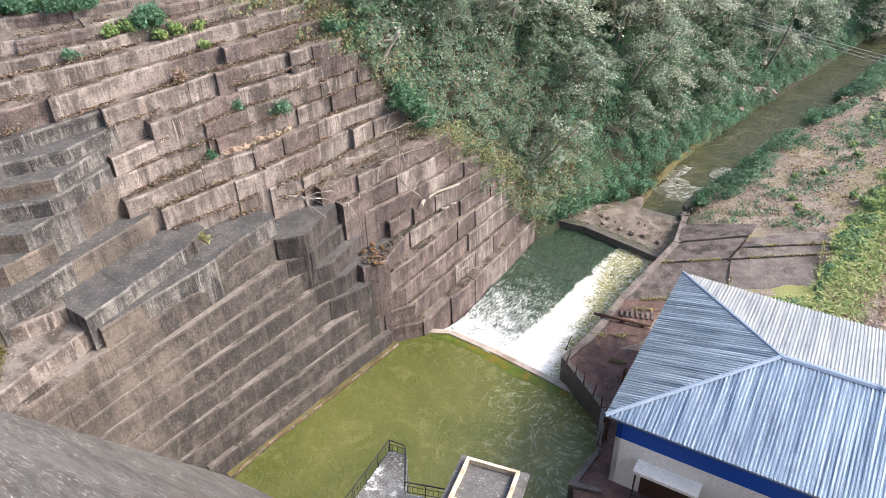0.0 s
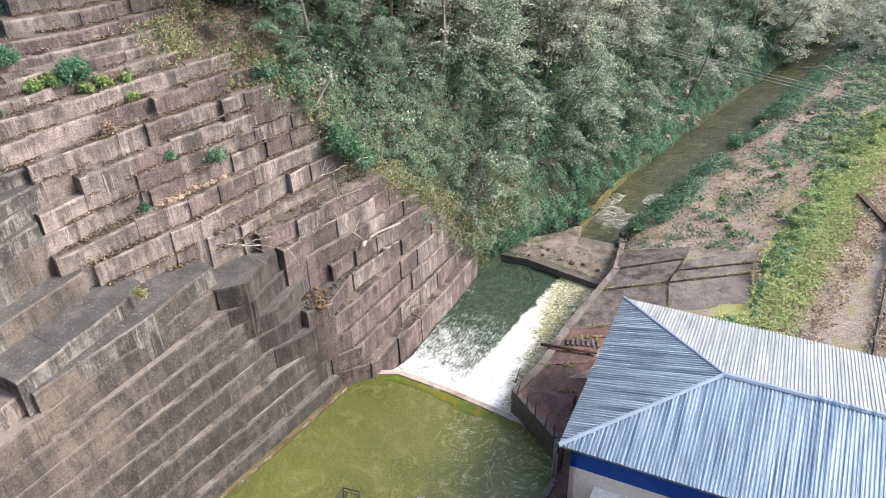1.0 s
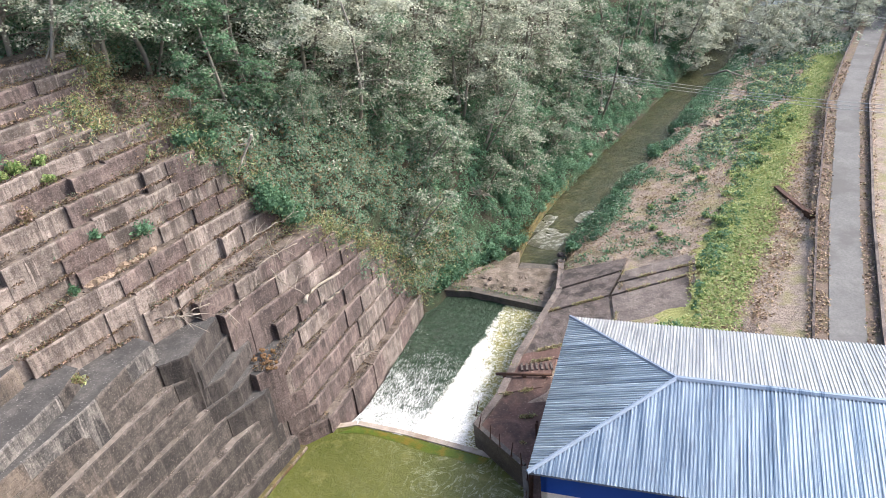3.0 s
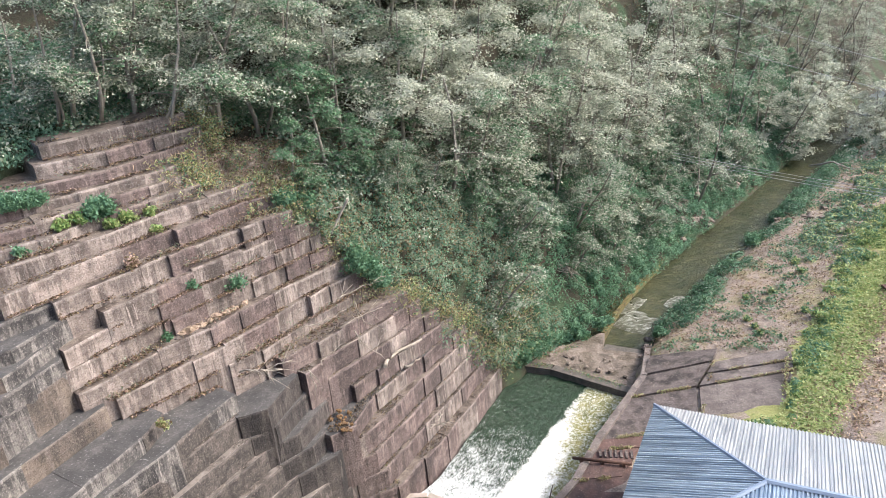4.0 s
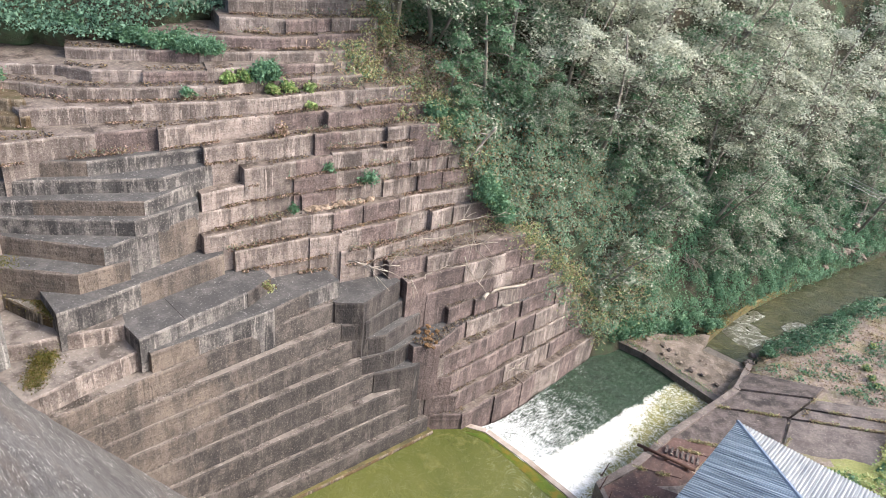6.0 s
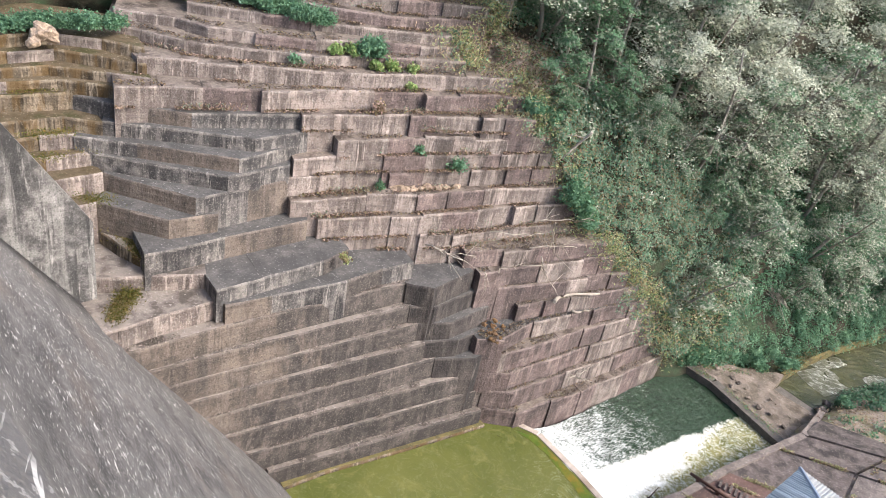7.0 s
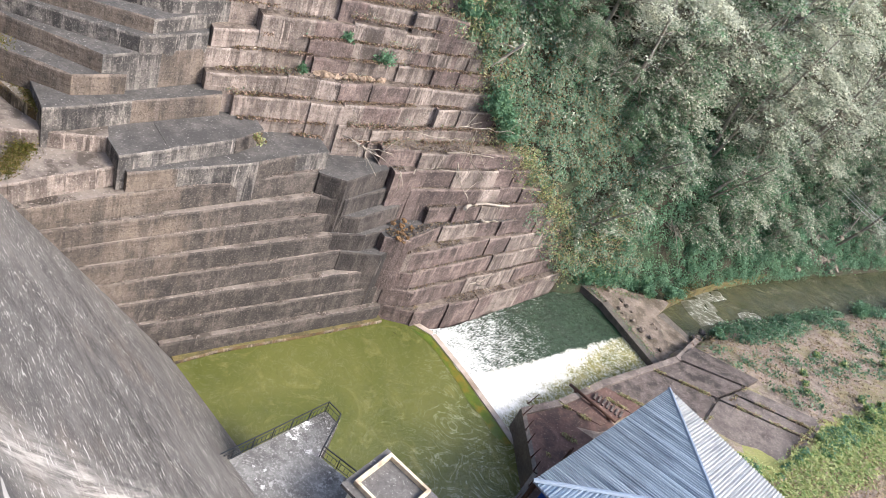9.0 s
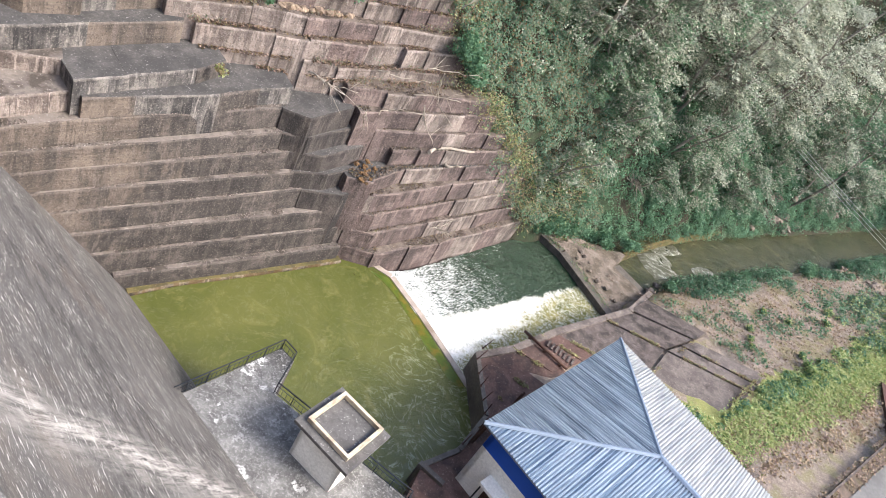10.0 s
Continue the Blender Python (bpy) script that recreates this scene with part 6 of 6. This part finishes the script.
for i in range(7):
    bm = bmesh.new()
    box(bm, 0, 0, 0, 0.16, 0.75, 0.12, Matrix.Translation((12.3 + i * 0.33, 40.55 - i * 0.10, 1.78)) @ pose(0, 0, 0, 0, 0, -14))
    tagged(part("sleeper", bm, M_SLAB), "short weathered timber laid on the bank", "timber", "row of sleepers")


def joint_growth(name, lines, n, mats, label, size, seed, zs, tall=0.12, gap=-0.05):
    """Grass and moss grown along the joints of the paving."""
    rng = np.random.default_rng(seed)
    pts = []
    for (x0, y0, z0), (x1, y1, z1) in lines:
        for _ in range(n):
            f = rng.random()
            if noise.noise(Vector((x0 + (x1 - x0) * f, y0 + (y1 - y0) * f, 4)) * 0.8) < gap:
                continue
            pts.append((x0 + (x1 - x0) * f + rng.normal() * zs, y0 + (y1 - y0) * f + rng.normal() * zs, z0 + (z1 - z0) * f + rng.uniform(0.01, tall)))
    return tagged(new(name, leaf_mesh(name, pts, size, mats, rng, 0.0, 0.3)), label, "grass", kind="stuff")


joint_growth("joint_grass", [((16.2, 46.7, 1.42), (21.5, 46.1, 2.05)), ((12.6, 42.4, 1.4), (16.4, 42.0, 1.65)), ((19.6, 41.4, 1.95), (23.9, 48.8, 2.15)), ((21.6, 46.1, 2.08), (28.3, 45.0, 3.15)), ((22.7, 47.5, 2.12), (29.0, 46.3, 3.15)),
                             ((9.8, 38.3, 1.75), (13.0, 38.0, 1.75)), ((11.7, 41.1, 1.6), (15.1, 40.7, 1.75)), ((9.6, 36.0, 1.72), (11.6, 35.6, 1.72)), ((29.4, 47.9, 3.15), (24.8, 40.1, 2.95)), ((9.8, 33.6, 1.72), (12.2, 33.2, 1.72))], 520, [M_GRASS, M_STRAW, M_DRY], "yellow-green grass in the joints of the slabs", 0.17, 41, 0.09, 0.14)
joint_growth("sill_moss", [((9.4, 55.9, -0.08), (12.4, 54.6, -0.12)), ((12.4, 54.8, -0.12), (17.6, 50.2, -0.16)), ((18.4, 59.5, -0.45), (10.6, 56.6, -0.1)), ((11.0, 56.0, -0.15), (15.4, 57.6, -0.3))], 420, [M_LIME, M_IVY, M_DRY], "moss and weeds on the sill", 0.15, 42, 0.2)
joint_growth("bank_edge_moss", [((22.2, 65.9, -0.9), (50.9, 97.4, -1.2)), ((18.0, 59.0, -0.6), (21.6, 65.4, -0.9))], 2600, [M_MOSS, M_DRY, M_IVY], "ochre and green growth on the river's stone edge", 0.2, 43, 0.25, 0.5)

joint_growth("gully_moss", [((-23.66, 26.34, 16.62), (-21.85, 27.29, 16.62)), ((-23.39, 27.2, 14.5), (-22.88, 28.49, 13.25)), ((-22.88, 28.49, 13.25), (-21.64, 28.83, 12.35)), ((-20.93, 25.05, 13.2), (-20.44, 25.97, 12.35)), ((-20.3, 24.79, 12.35), (-19.67, 23.82, 11.2)), ((-26.82, 25.6, 19.05), (-25.27, 27.92, 19.05)), ((-25.82, 25.35, 18.3), (-24.31, 27.76, 18.3)), ((-29.2, 27.73, 20.0), (-27.88, 29.71, 20.0))], 700, [M_MOSS], "olive and rusty moss trickling down the gully steps", 0.13, 44, 0.3, 0.05)
joint_growth("trickle_moss", [((-23.2, 28.4, 13.92), (-21.4, 28.2, 13.92)), ((-22.0, 28.0, 13.92), (-20.5, 27.2, 13.92)), ((-21.2, 27.0, 12.95), (-20.9, 26.2, 12.32)), ((-21.0, 26.4, 12.32), (-20.5, 25.2, 12.32)), ((-20.6, 25.4, 12.32), (-20.1, 24.0, 12.32))], 1300, [M_MOSS, M_MOSS, M_DRY], "olive moss along a trickle beside the dam", 0.15, 45, 0.24, 0.04, -1.0)

# ---- what lies and grows on the steps ----


def tread_scatter(name, mats, label, kinds, per_metre, size, seed, near=0.15, far=0.9, lift=0.03, **kw):
    """Small bits strewn along the treads of the given kinds of lift."""
    rng = np.random.default_rng(seed)
    pts = []
    for z, line, inward, kind in TERRACES:
        if kind not in kinds:
            continue
        for (x0, y0), (x1, y1) in zip(line, line[1:]):
            n = int(math.hypot(x1 - x0, y1 - y0) * per_metre)
            for _ in range(n):
                f = rng.random()
                if noise.noise(Vector(((x0 + (x1 - x0) * f) * 0.35, (y0 + (y1 - y0) * f) * 0.35, z))) < -0.12:
                    continue
                o = near + (far - near) * rng.random()
                pts.append((x0 + (x1 - x0) * f + inward.x * o, y0 + (y1 - y0) * f + inward.y * o, z + lift * rng.uniform(0.3, 1.8)))
    return tagged(new(name, leaf_mesh(name, pts, size, mats, rng, **kw)), label, "litter", kind="stuff")


tread_scatter("leaf_litter", [M_LITTER, M_DRY, M_DARKF], "brown fallen leaves and twigs on the treads", "MTR", 60, 0.14, 31, 0.12, 0.85, 0.05, flat=0.5)


def foot_scatter(name, mats, label, kinds, per_metre, size, seed, out=0.5, lift=0.06, cut=-0.1, **kw):
    """Litter and small growth gathered at the foot of each riser."""
    rng = np.random.default_rng(seed)
    zs = sorted({t[0] for t in TERRACES})
    pts = []
    for z, line, inward, kind in TERRACES:
        if kind not in kinds:
            continue
        low = max([v for v in zs if v < z - 0.6], default=0.0)
        for (x0, y0), (x1, y1) in zip(line, line[1:]):
            for _ in range(int(math.hypot(x1 - x0, y1 - y0) * per_metre)):
                f = rng.random()
                x, y = x0 + (x1 - x0) * f, y0 + (y1 - y0) * f
                if noise.noise(Vector((x * 0.4, y * 0.4, z + seed))) < cut:
                    continue
                o = -0.1 - out * rng.random() ** 1.6
                pts.append((x + inward.x * o, y + inward.y * o, low + 0.05 + lift * rng.uniform(0.2, 1.8)))
    return tagged(new(name, leaf_mesh(name, pts, size, mats, rng, **kw)), label, "litter", kind="stuff")


# Brown litter, also standing in for the dark shade line under each riser.
foot_scatter("riser_litter", [M_LITTER, M_LITTER, M_DRY, M_STALK], "brown leaf litter darkening the shaded foot of the risers", "MT", 75, 0.14, 33, 0.35, 0.04, -0.15, flat=0.5)
foot_scatter("riser_weeds", [M_DRY, M_STALK, M_LEAF_D], "dry weeds rooted along the foot of the risers", "MT", 40, 0.17, 34, 0.5, 0.2, 0.22, flat=0.0, narrow=0.3)
tread_scatter("rubble", [M_TOPB, M_EDGE], "pale gravel and chips on the narrow treads", "WR", 100, 0.08, 32, 0.05, 0.55, 0.03, flat=0.2, narrow=0.9)


def shrub(x, y, z, r, mats, label, n=420, size=0.17, seed=0, on_step=False):
    """A small bush: short stems and a dome of leaves with an uneven outline."""
    if not on_step:
        x, y, z, k = scale_to_eye(x, y, z)
    rng = np.random.default_rng(seed + int(abs(x) * 100 + abs(y) * 10))
    root = thing("shrub", label, "shrub", "shrubs on the steps", at=(x, y, z))
    bm = bmesh.new()
    tips = []
    for i in range(9):
        a, e = rng.uniform(0, 6.28), rng.uniform(0.3, 1.4)
        tip = Vector((math.cos(a) * math.cos(e), math.sin(a) * math.cos(e), math.sin(e))) * r * rng.uniform(0.6, 1.05)
        tube(bm, [Vector((0, 0, -0.1)), tip * 0.55, tip], [0.02, 0.014, 0.006], 4)
        tips.append(tip)
    part("stems", bm, M_BARK, root)
    c = np.array([tips[i] for i in rng.integers(0, 9, n)]) * rng.uniform(0.55, 1.05, (n, 1)) + rng.normal(size=(n, 3)) * r * 0.22
    c[:, 2] = np.abs(c[:, 2])
    part("foliage", leaf_mesh("foliage", c, size, mats, rng, 0.2, 0.7, corners=3), None, root)
    return root


def edge_growth(name, mats, label, per, size, seed, spread, up, narrow):
    """Growth that closes in over the ends of the steps, where they meet the slope."""
    rng = np.random.default_rng(seed)
    pts = []
    for z, line, inward, kind in TERRACES:
        if kind not in "RMT":
            continue
        (x0, y0), (x1, y1) = line[-2:]
        ln = math.hypot(x1 - x0, y1 - y0)
        for _ in range(per):
            f = 0.9 - 1.9 * rng.random() ** 1.6                # along the line, past its end and back over it
            o = rng.uniform(-0.3, 1.3)
            pts.append((x1 + (x1 - x0) / ln * f * 1.3 + inward.x * o + rng.normal() * spread, y1 + (y1 - y0) / ln * f * 1.3 + inward.y * o + rng.normal() * spread, z + rng.uniform(-0.9, up)))
    return tagged(new(name, leaf_mesh(name, pts, size, mats, rng, 0.0, narrow, corners=3)), label, "plants", kind="stuff")


edge_growth("edge_straw", [M_STRAW, M_DRY, M_GRASS], "straw and dry stalks at the ends of the steps", 800, 0.28, 51, 0.42, 0.5, 0.16)
edge_growth("edge_weeds", [M_LEAF_G, M_LEAF_D, M_IVY, M_GRASS], "green weeds closing in over the ends of the steps", 520, 0.15, 52, 0.3, 0.4, 0.6)

rng_i = np.random.default_rng(9)
for i in range(22):
    f = i / 21
    shrub(-28.0 + 9.4 * f + rng_i.uniform(-0.3, 0.3), 38.8 + 1.5 * f + rng_i.uniform(-0.5, 0.4), 24.4 - 0.7 * f, float(rng_i.uniform(0.55, 0.95)), [M_IVY, M_LEAF_G], "lush green creeper hanging over the top steps", 1100, 0.14, i, True)
for i in range(14):
    f = i / 13
    shrub(-31.0 + 4.4 * f, 29.6 + 3.0 * f + rng_i.uniform(-0.4, 0.6), 22.3 + 0.5 * f, float(rng_i.uniform(0.45, 0.8)), [M_IVY, M_LEAF_G], "lush green creeper above the wet steps", 900, 0.13, 50 + i, True)
L_SH, L_LI = "round dark green shrub rooted on a concrete tread", "bright lime-green weed on a concrete tread"
for x, y, z, r in ((-13.3, 39.1, 17.7, 0.5), (-11.6, 40.5, 17.7, 0.5), (-9.5, 42.0, 16.7, 0.8), (-15.3, 37.5, 17.7, 0.35), (-13.0, 38.5, 15.6, 0.4), (-7.1, 43.4, 13.2, 0.5), (-8.8, 43.9, 16.7, 0.4), (-18.6, 37.4, 22.0, 0.5)):
    shrub(x, y, z, r, [M_IVY, M_LEAF_G], L_SH, on_step=True)
for x, y, z, r in ((-15.7, 40.7, 22.6, 0.95), (-15.3, 41.2, 22.6, 0.8), (-6.4, 45.9, 20.3, 0.75), (-5.2, 46.5, 19.8, 0.85), (-4.3, 47.2, 18.8, 0.8), (-2.4, 46.6, 14.9, 1.3), (-1.6, 47.4, 14.0, 1.2), (-0.9, 47.6, 13.0, 1.0)):
    shrub(x, y, z, r, [M_IVY, M_LEAF_G], L_SH, 1500, 0.19, on_step=True)
for x, y, z, r in ((-16.5, 39.9, 22.6, 0.5), (-17.1, 39.2, 22.6, 0.45), (-14.9, 40.6, 21.9, 0.5), (-14.3, 41.2, 21.9, 0.55), (-13.3, 42.0, 21.9, 0.4), (-13.0, 41.4, 21.0, 0.35)):
    shrub(x, y, z, r, [M_LIME, M_LIME, M_GRASS], L_LI, 420, 0.2, on_step=True)
for i, (x, y, z, r) in enumerate(((9.3, 55.0, 0.2, 0.8), (10.2, 55.4, 0.4, 0.9), (11.2, 56.2, 0.4, 1.0), (12.2, 57.2, 0.3, 1.1), (13.3, 58.3, 0.0, 1.0), (14.6, 59.0, -0.3, 0.9), (16.2, 59.4, -0.6, 0.8), (8.9, 55.6, 0.8, 1.1), (10.6, 56.6, 0.6, 1.2), (12.6, 57.6, 0.4, 1.1), (15.8, 58.9, -0.2, 1.0), (18.0, 60.2, -0.4, 0.9), (19.2, 61.2, -0.5, 0.7))):
    shrub(x, y, z, r, [M_IVY, M_LEAF_G, M_IVY], "low green bush at the end of the sill", 700, 0.2, i)
rng_w = np.random.default_rng(12)
for i in range(18):
    s_, d_ = -7 + i * 3.1 + rng_w.uniform(-0.7, 0.7), rng_w.uniform(-7.0, -4.6)
    x, y = RIVER_O + RIVER_R * s_ + RIVER_M * d_
    if not inside(POOL, x, y):
        shrub(float(x), float(y), float(ground_z(x, y)), float(rng_w.uniform(0.5, 1.25)), [M_IVY, M_LEAF_G], "bluish green bush on the river's edge", 700, 0.22, i)
for i in range(30):
    s_, d_ = rng_w.uniform(-24, 30), rng_w.uniform(-19.6, -17.6)
    x, y = RIVER_O + RIVER_R * s_ + RIVER_M * d_
    if inside(PAVED, x, y):
        continue
    shrub(float(x), float(y), float(ground_z(x, y)), float(rng_w.uniform(0.35, 0.8)), [M_LIME, M_GRASS, M_LEAF_G], "bright green weed clump on the grassy bank", 420, 0.18, i)
for i in range(16):
    s_, d_ = rng_w.uniform(-9, 34), rng_w.uniform(-17, -10)
    x, y = RIVER_O + RIVER_R * s_ + RIVER_M * d_
    if inside(PAVED, x, y):
        continue
    shrub(float(x), float(y), float(ground_z(x, y)), float(rng_w.uniform(0.3, 0.6)), [M_GRASS, M_LEAF_G], "low green weed on the bare bank", 260, 0.17, i)
shrub(-14.0, 39.2, 19.9, 0.6, [M_DRY, M_STALK], "withered reddish brown shrub on a concrete tread", 380, 0.14, on_step=True)
shrub(-12.7, 33.6, 13.2, 0.45, [M_GRASS, M_DRY], "tuft of grass on a concrete tread", 200, 0.15, on_step=True)


def dead_branch(pts, r, label="bleached dead branch lying across the steps", twigs=3, seed=1, on_step=False):
    rng = np.random.default_rng(seed)
    pts = [p if on_step else scale_to_eye(*p)[:3] for p in pts]
    root = thing("dead_branch", label, "branch", "dead branches", at=pts[0])
    p0 = Vector(pts[0])
    q = [Vector(p) - p0 for p in pts]
    fine = []
    for a, b in zip(q, q[1:]):
        for i in range(4):
            fine.append(a.lerp(b, i / 4) + Vector(rng.normal(size=3)) * 0.05)
    fine.append(q[-1])
    bm = bmesh.new()
    tube(bm, fine, [r * (1 - 0.6 * i / len(fine)) for i in range(len(fine))], 6)
    part("stem", bm, M_DEADW, root)
    for k in range(twigs):
        i = int(rng.integers(1, len(fine) - 1))
        d = (fine[i] - fine[i - 1]).normalized() + Vector(rng.normal(size=3)) * 0.7
        ln = rng.uniform(0.4, 1.3)
        bm = bmesh.new()
        tube(bm, [fine[i], fine[i] + d * ln * 0.5, fine[i] + d * ln + Vector((0, 0, -0.1))], [r * 0.5, r * 0.35, r * 0.12], 4)
        part("twig", bm, M_DEADW, root)
    return root


dead_branch([(-1.5, 44.1, 8.68), (-0.8, 45.5, 8.66), (1.3, 46.9, 8.7)], 0.15, "thick bleached log lying on a step", 1, 3, True)
dead_branch([(-0.1, 45.6, 7.36), (1.0, 46.5, 7.34)], 0.11, "short bleached log lying on a step", 0, 4, True)
dead_branch([(-9.34, 37.91, 13.4), (-8.17, 37.75, 13.4), (-7.05, 38.15, 13.0)], 0.06, twigs=5, seed=5, on_step=True)
dead_branch([(-9.0, 37.6, 13.4), (-7.6, 38.0, 13.3), (-6.5, 38.9, 13.1)], 0.045, twigs=5, seed=6, on_step=True)
dead_branch([(-2.75, 43.24, 14.7), (-2.71, 44.6, 12.7), (-1.95, 44.71, 11.4)], 0.05, twigs=4, seed=7, on_step=True)
dead_branch([(-2.9, 42.7, 12.5), (-2.82, 42.9, 11.4), (-1.52, 43.32, 10.0)], 0.055, twigs=4, seed=8, on_step=True)
dead_branch([(-5.82, 39.88, 11.7), (-5.76, 39.93, 11.0), (-5.62, 40.5, 10.0)], 0.05, twigs=2, seed=9, on_step=True)
dead_branch([(-3.84, 43.0, 12.6), (-2.04, 44.84, 12.5), (-1.12, 45.36, 12.4)], 0.05, twigs=5, seed=10, on_step=True)
dead_branch([(1.16, 43.83, 3.2), (1.81, 44.94, 3.1), (2.17, 45.42, 3.2)], 0.05, twigs=6, seed=11, on_step=True)
dead_branch([(1.2, 44.38, 3.1), (2.27, 44.48, 3.0)], 0.045, twigs=5, seed=12, on_step=True)
dead_branch([(-3.9, 42.76, 14.7), (-2.1, 44.23, 14.7), (-0.58, 45.5, 14.6)], 0.045, twigs=5, seed=13, on_step=True)
dead_branch([(-5.17, 40.91, 11.4), (-4.59, 41.98, 11.4), (-3.73, 42.99, 11.3)], 0.04, twigs=4, seed=14, on_step=True)
dead_branch([(-6.4, 41.9, 13.4), (-4.8, 42.6, 13.4), (-3.4, 44.0, 13.3)], 0.035, twigs=5, seed=15, on_step=True)
dead_branch([(-2.28, 44.9, 20.5), (-3.02, 45.1, 19.3), (-3.6, 44.4, 18.4)], 0.09, "bare leaning dead trunk at the edge of the steps", 3, 10, True)



def rock(x, y, z, r, mat, label, seed, on_step=False):
    bm = bmesh.new()
    bmesh.ops.create_icosphere(bm, subdivisions=3 if r > 0.45 else 2, radius=r)
    for v in bm.verts:
        v.co *= 1 + 0.55 * noise.fractal(v.co * (1.3 / r) + Vector((seed * 3.1, 0, 0)), 1.0, 2.0, 4)
        v.co.z *= 0.75
    ob = part("rock", bm, mat)
    if not on_step:
        x, y, z, k = scale_to_eye(x, y, z)
    ob.location = (x, y, z + r * 0.45)
    return tagged(ob, label, "rock", "rocks on the steps")


rng_r = np.random.default_rng(21)
for i in range(16):
    f = i / 15
    rock(-12.3 + 3.2 * f + rng_r.uniform(-0.1, 0.1), 38.9 + 3.0 * f + rng_r.uniform(-0.1, 0.2), 15.58, float(rng_r.uniform(0.12, 0.3)), M_ROCK, "broken ochre stone lying on a step", i, True)
rock(-28.7, 30.2, 22.2, 0.62, M_ROCK, "large pale ochre boulder above the wet steps", 40, True)
rock(-28.4, 29.2, 22.15, 0.33, M_ROCK, "pale ochre boulder above the wet steps", 41, True)
for i in range(40):
    f, g = rng_r.random(), rng_r.random()
    rock(-5.2 + 1.4 * f, 39.7 + 2.0 * g - 0.3 * f, 7.18 + 0.5 * g * (1 - f), float(0.05 + 0.14 * rng_r.random() ** 2), M_RUSTY, "rusty stone in a gap of the steps", 50 + i, True)
for i in range(12):
    s_, d_ = -6 + i * 1.1 + rng_r.uniform(-0.4, 0.4), rng_r.uniform(-6.3, -5.6)
    x, y = RIVER_O + RIVER_R * s_ + RIVER_M * d_
    rock(float(x), float(y), -0.9, float(rng_r.uniform(0.2, 0.5)), M_SLAB, "dark stone at the river's edge", 60 + i)
for i in range(30):
    s_, d_ = 17 + i * 0.65, rng_r.uniform(0.5, 3.2)
    x, y = RIVER_O + RIVER_R * s_ + RIVER_M * d_
    rock(float(x), float(y), float(ground_z(x, y)) - 0.1, float(rng_r.uniform(0.25, 0.75)), M_STONE, "pale brown stone on the river bank", 80 + i)
for i in range(22):
    x, y = 48.5 + rng_r.normal() * 2.2, 76.2 + rng_r.normal() * 2.0
    rock(float(x), float(y), float(ground_z(x, y)) - 0.05, float(rng_r.uniform(0.12, 0.4)), M_STONE, "pale stone heaped on the bank", 120 + i)
for i in range(26):
    f, g = rng_r.random(), rng_r.random()
    x, y = 11.5 + 6.5 * f + 1.5 * g, 56.1 - 4.6 * f + 2.0 * g
    rock(float(x), float(y), -0.24 - 0.2 * g, float(0.06 + 0.22 * rng_r.random() ** 2), M_STONE, "broken stone lying on the apron", 150 + i)
dead_branch([(57.5, 93.5, 0.6), (59.3, 91.0, 1.6), (60.6, 88.6, 1.2), (61.0, 86.5, 0.9)], 0.16, "thick grey fallen trunk on the far bank", 3, 140)
for i in range(26):
    s_, d_ = rng_r.uniform(-4, 50), rng_r.uniform(-17, -8)
    x, y = RIVER_O + RIVER_R * s_ + RIVER_M * d_
    z = float(ground_z(x, y)) + 0.08
    a = rng_r.uniform(0, 6.28)
    ln = rng_r.uniform(0.6, 1.7)
    dead_branch([(float(x), float(y), z), (float(x) + math.cos(a) * ln * 0.5, float(y) + math.sin(a) * ln * 0.5, z + 0.08), (float(x) + math.cos(a) * ln, float(y) + math.sin(a) * ln, z + 0.02)], 0.04, "pale dead branch lying on the bank", 1, 200 + i)
chute = thing("drain_chute", "dark rusty drain channel on the slope below the road", "drain", at=(41.3, 54.1, 3.55))
bm = bmesh.new()
box(bm, 0, 0, 0, 6.6, 0.42, 0.3, pose(-0.6, -3.1, 0.42, 0, 4.0, 79))
part("channel", bm, M_RUST, chute)
bm = bmesh.new()
box(bm, -1.2, -6.3, 0.75, 0.75, 0.8, 0.7)
part("inlet_box", bm, M_RUST, chute)
for i in range(9):
    a = rng_r.uniform(-0.6, 0.6)
    dead_branch([(14.6 + rng_r.uniform(-0.8, 0.8), 64.2 + rng_r.uniform(-0.6, 0.6), 5.2), (15.6 + a, 63.6 + a, 4.6), (16.6 + a, 63.0 - a, 4.2)], 0.05, "bleached branch in a brush pile on the slope", 2, 100 + i)

# ---- overhead wires ----
WIRES = [((29.3, 72.3, 11.9), (48.5, 38.6, 14.4), 0.5), ((29.3, 72.3, 11.6), (48.5, 38.6, 14.1), 0.5), ((29.3, 72.3, 11.3), (48.5, 38.6, 13.8), 0.5), ((35.3, 76.2, 24.8), (44.5, 48.8, 21.1), 0.3), ((35.2, 76.3, 21.5), (44.7, 48.5, 19.4), 0.3)]
for a, b, sag in WIRES:
    a, b = Vector(a), Vector(b)
    pts = [a.lerp(b, i / 24) - Vector((0, 0, sag * 4 * (i / 24) * (1 - i / 24))) for i in range(25)]
    bm = bmesh.new()
    tube(bm, pts, [0.022] * 25, 4)
    tagged(part("overhead_wire", bm, M_WIRE), "thin pale overhead wire across the river", "wire", "overhead wires")
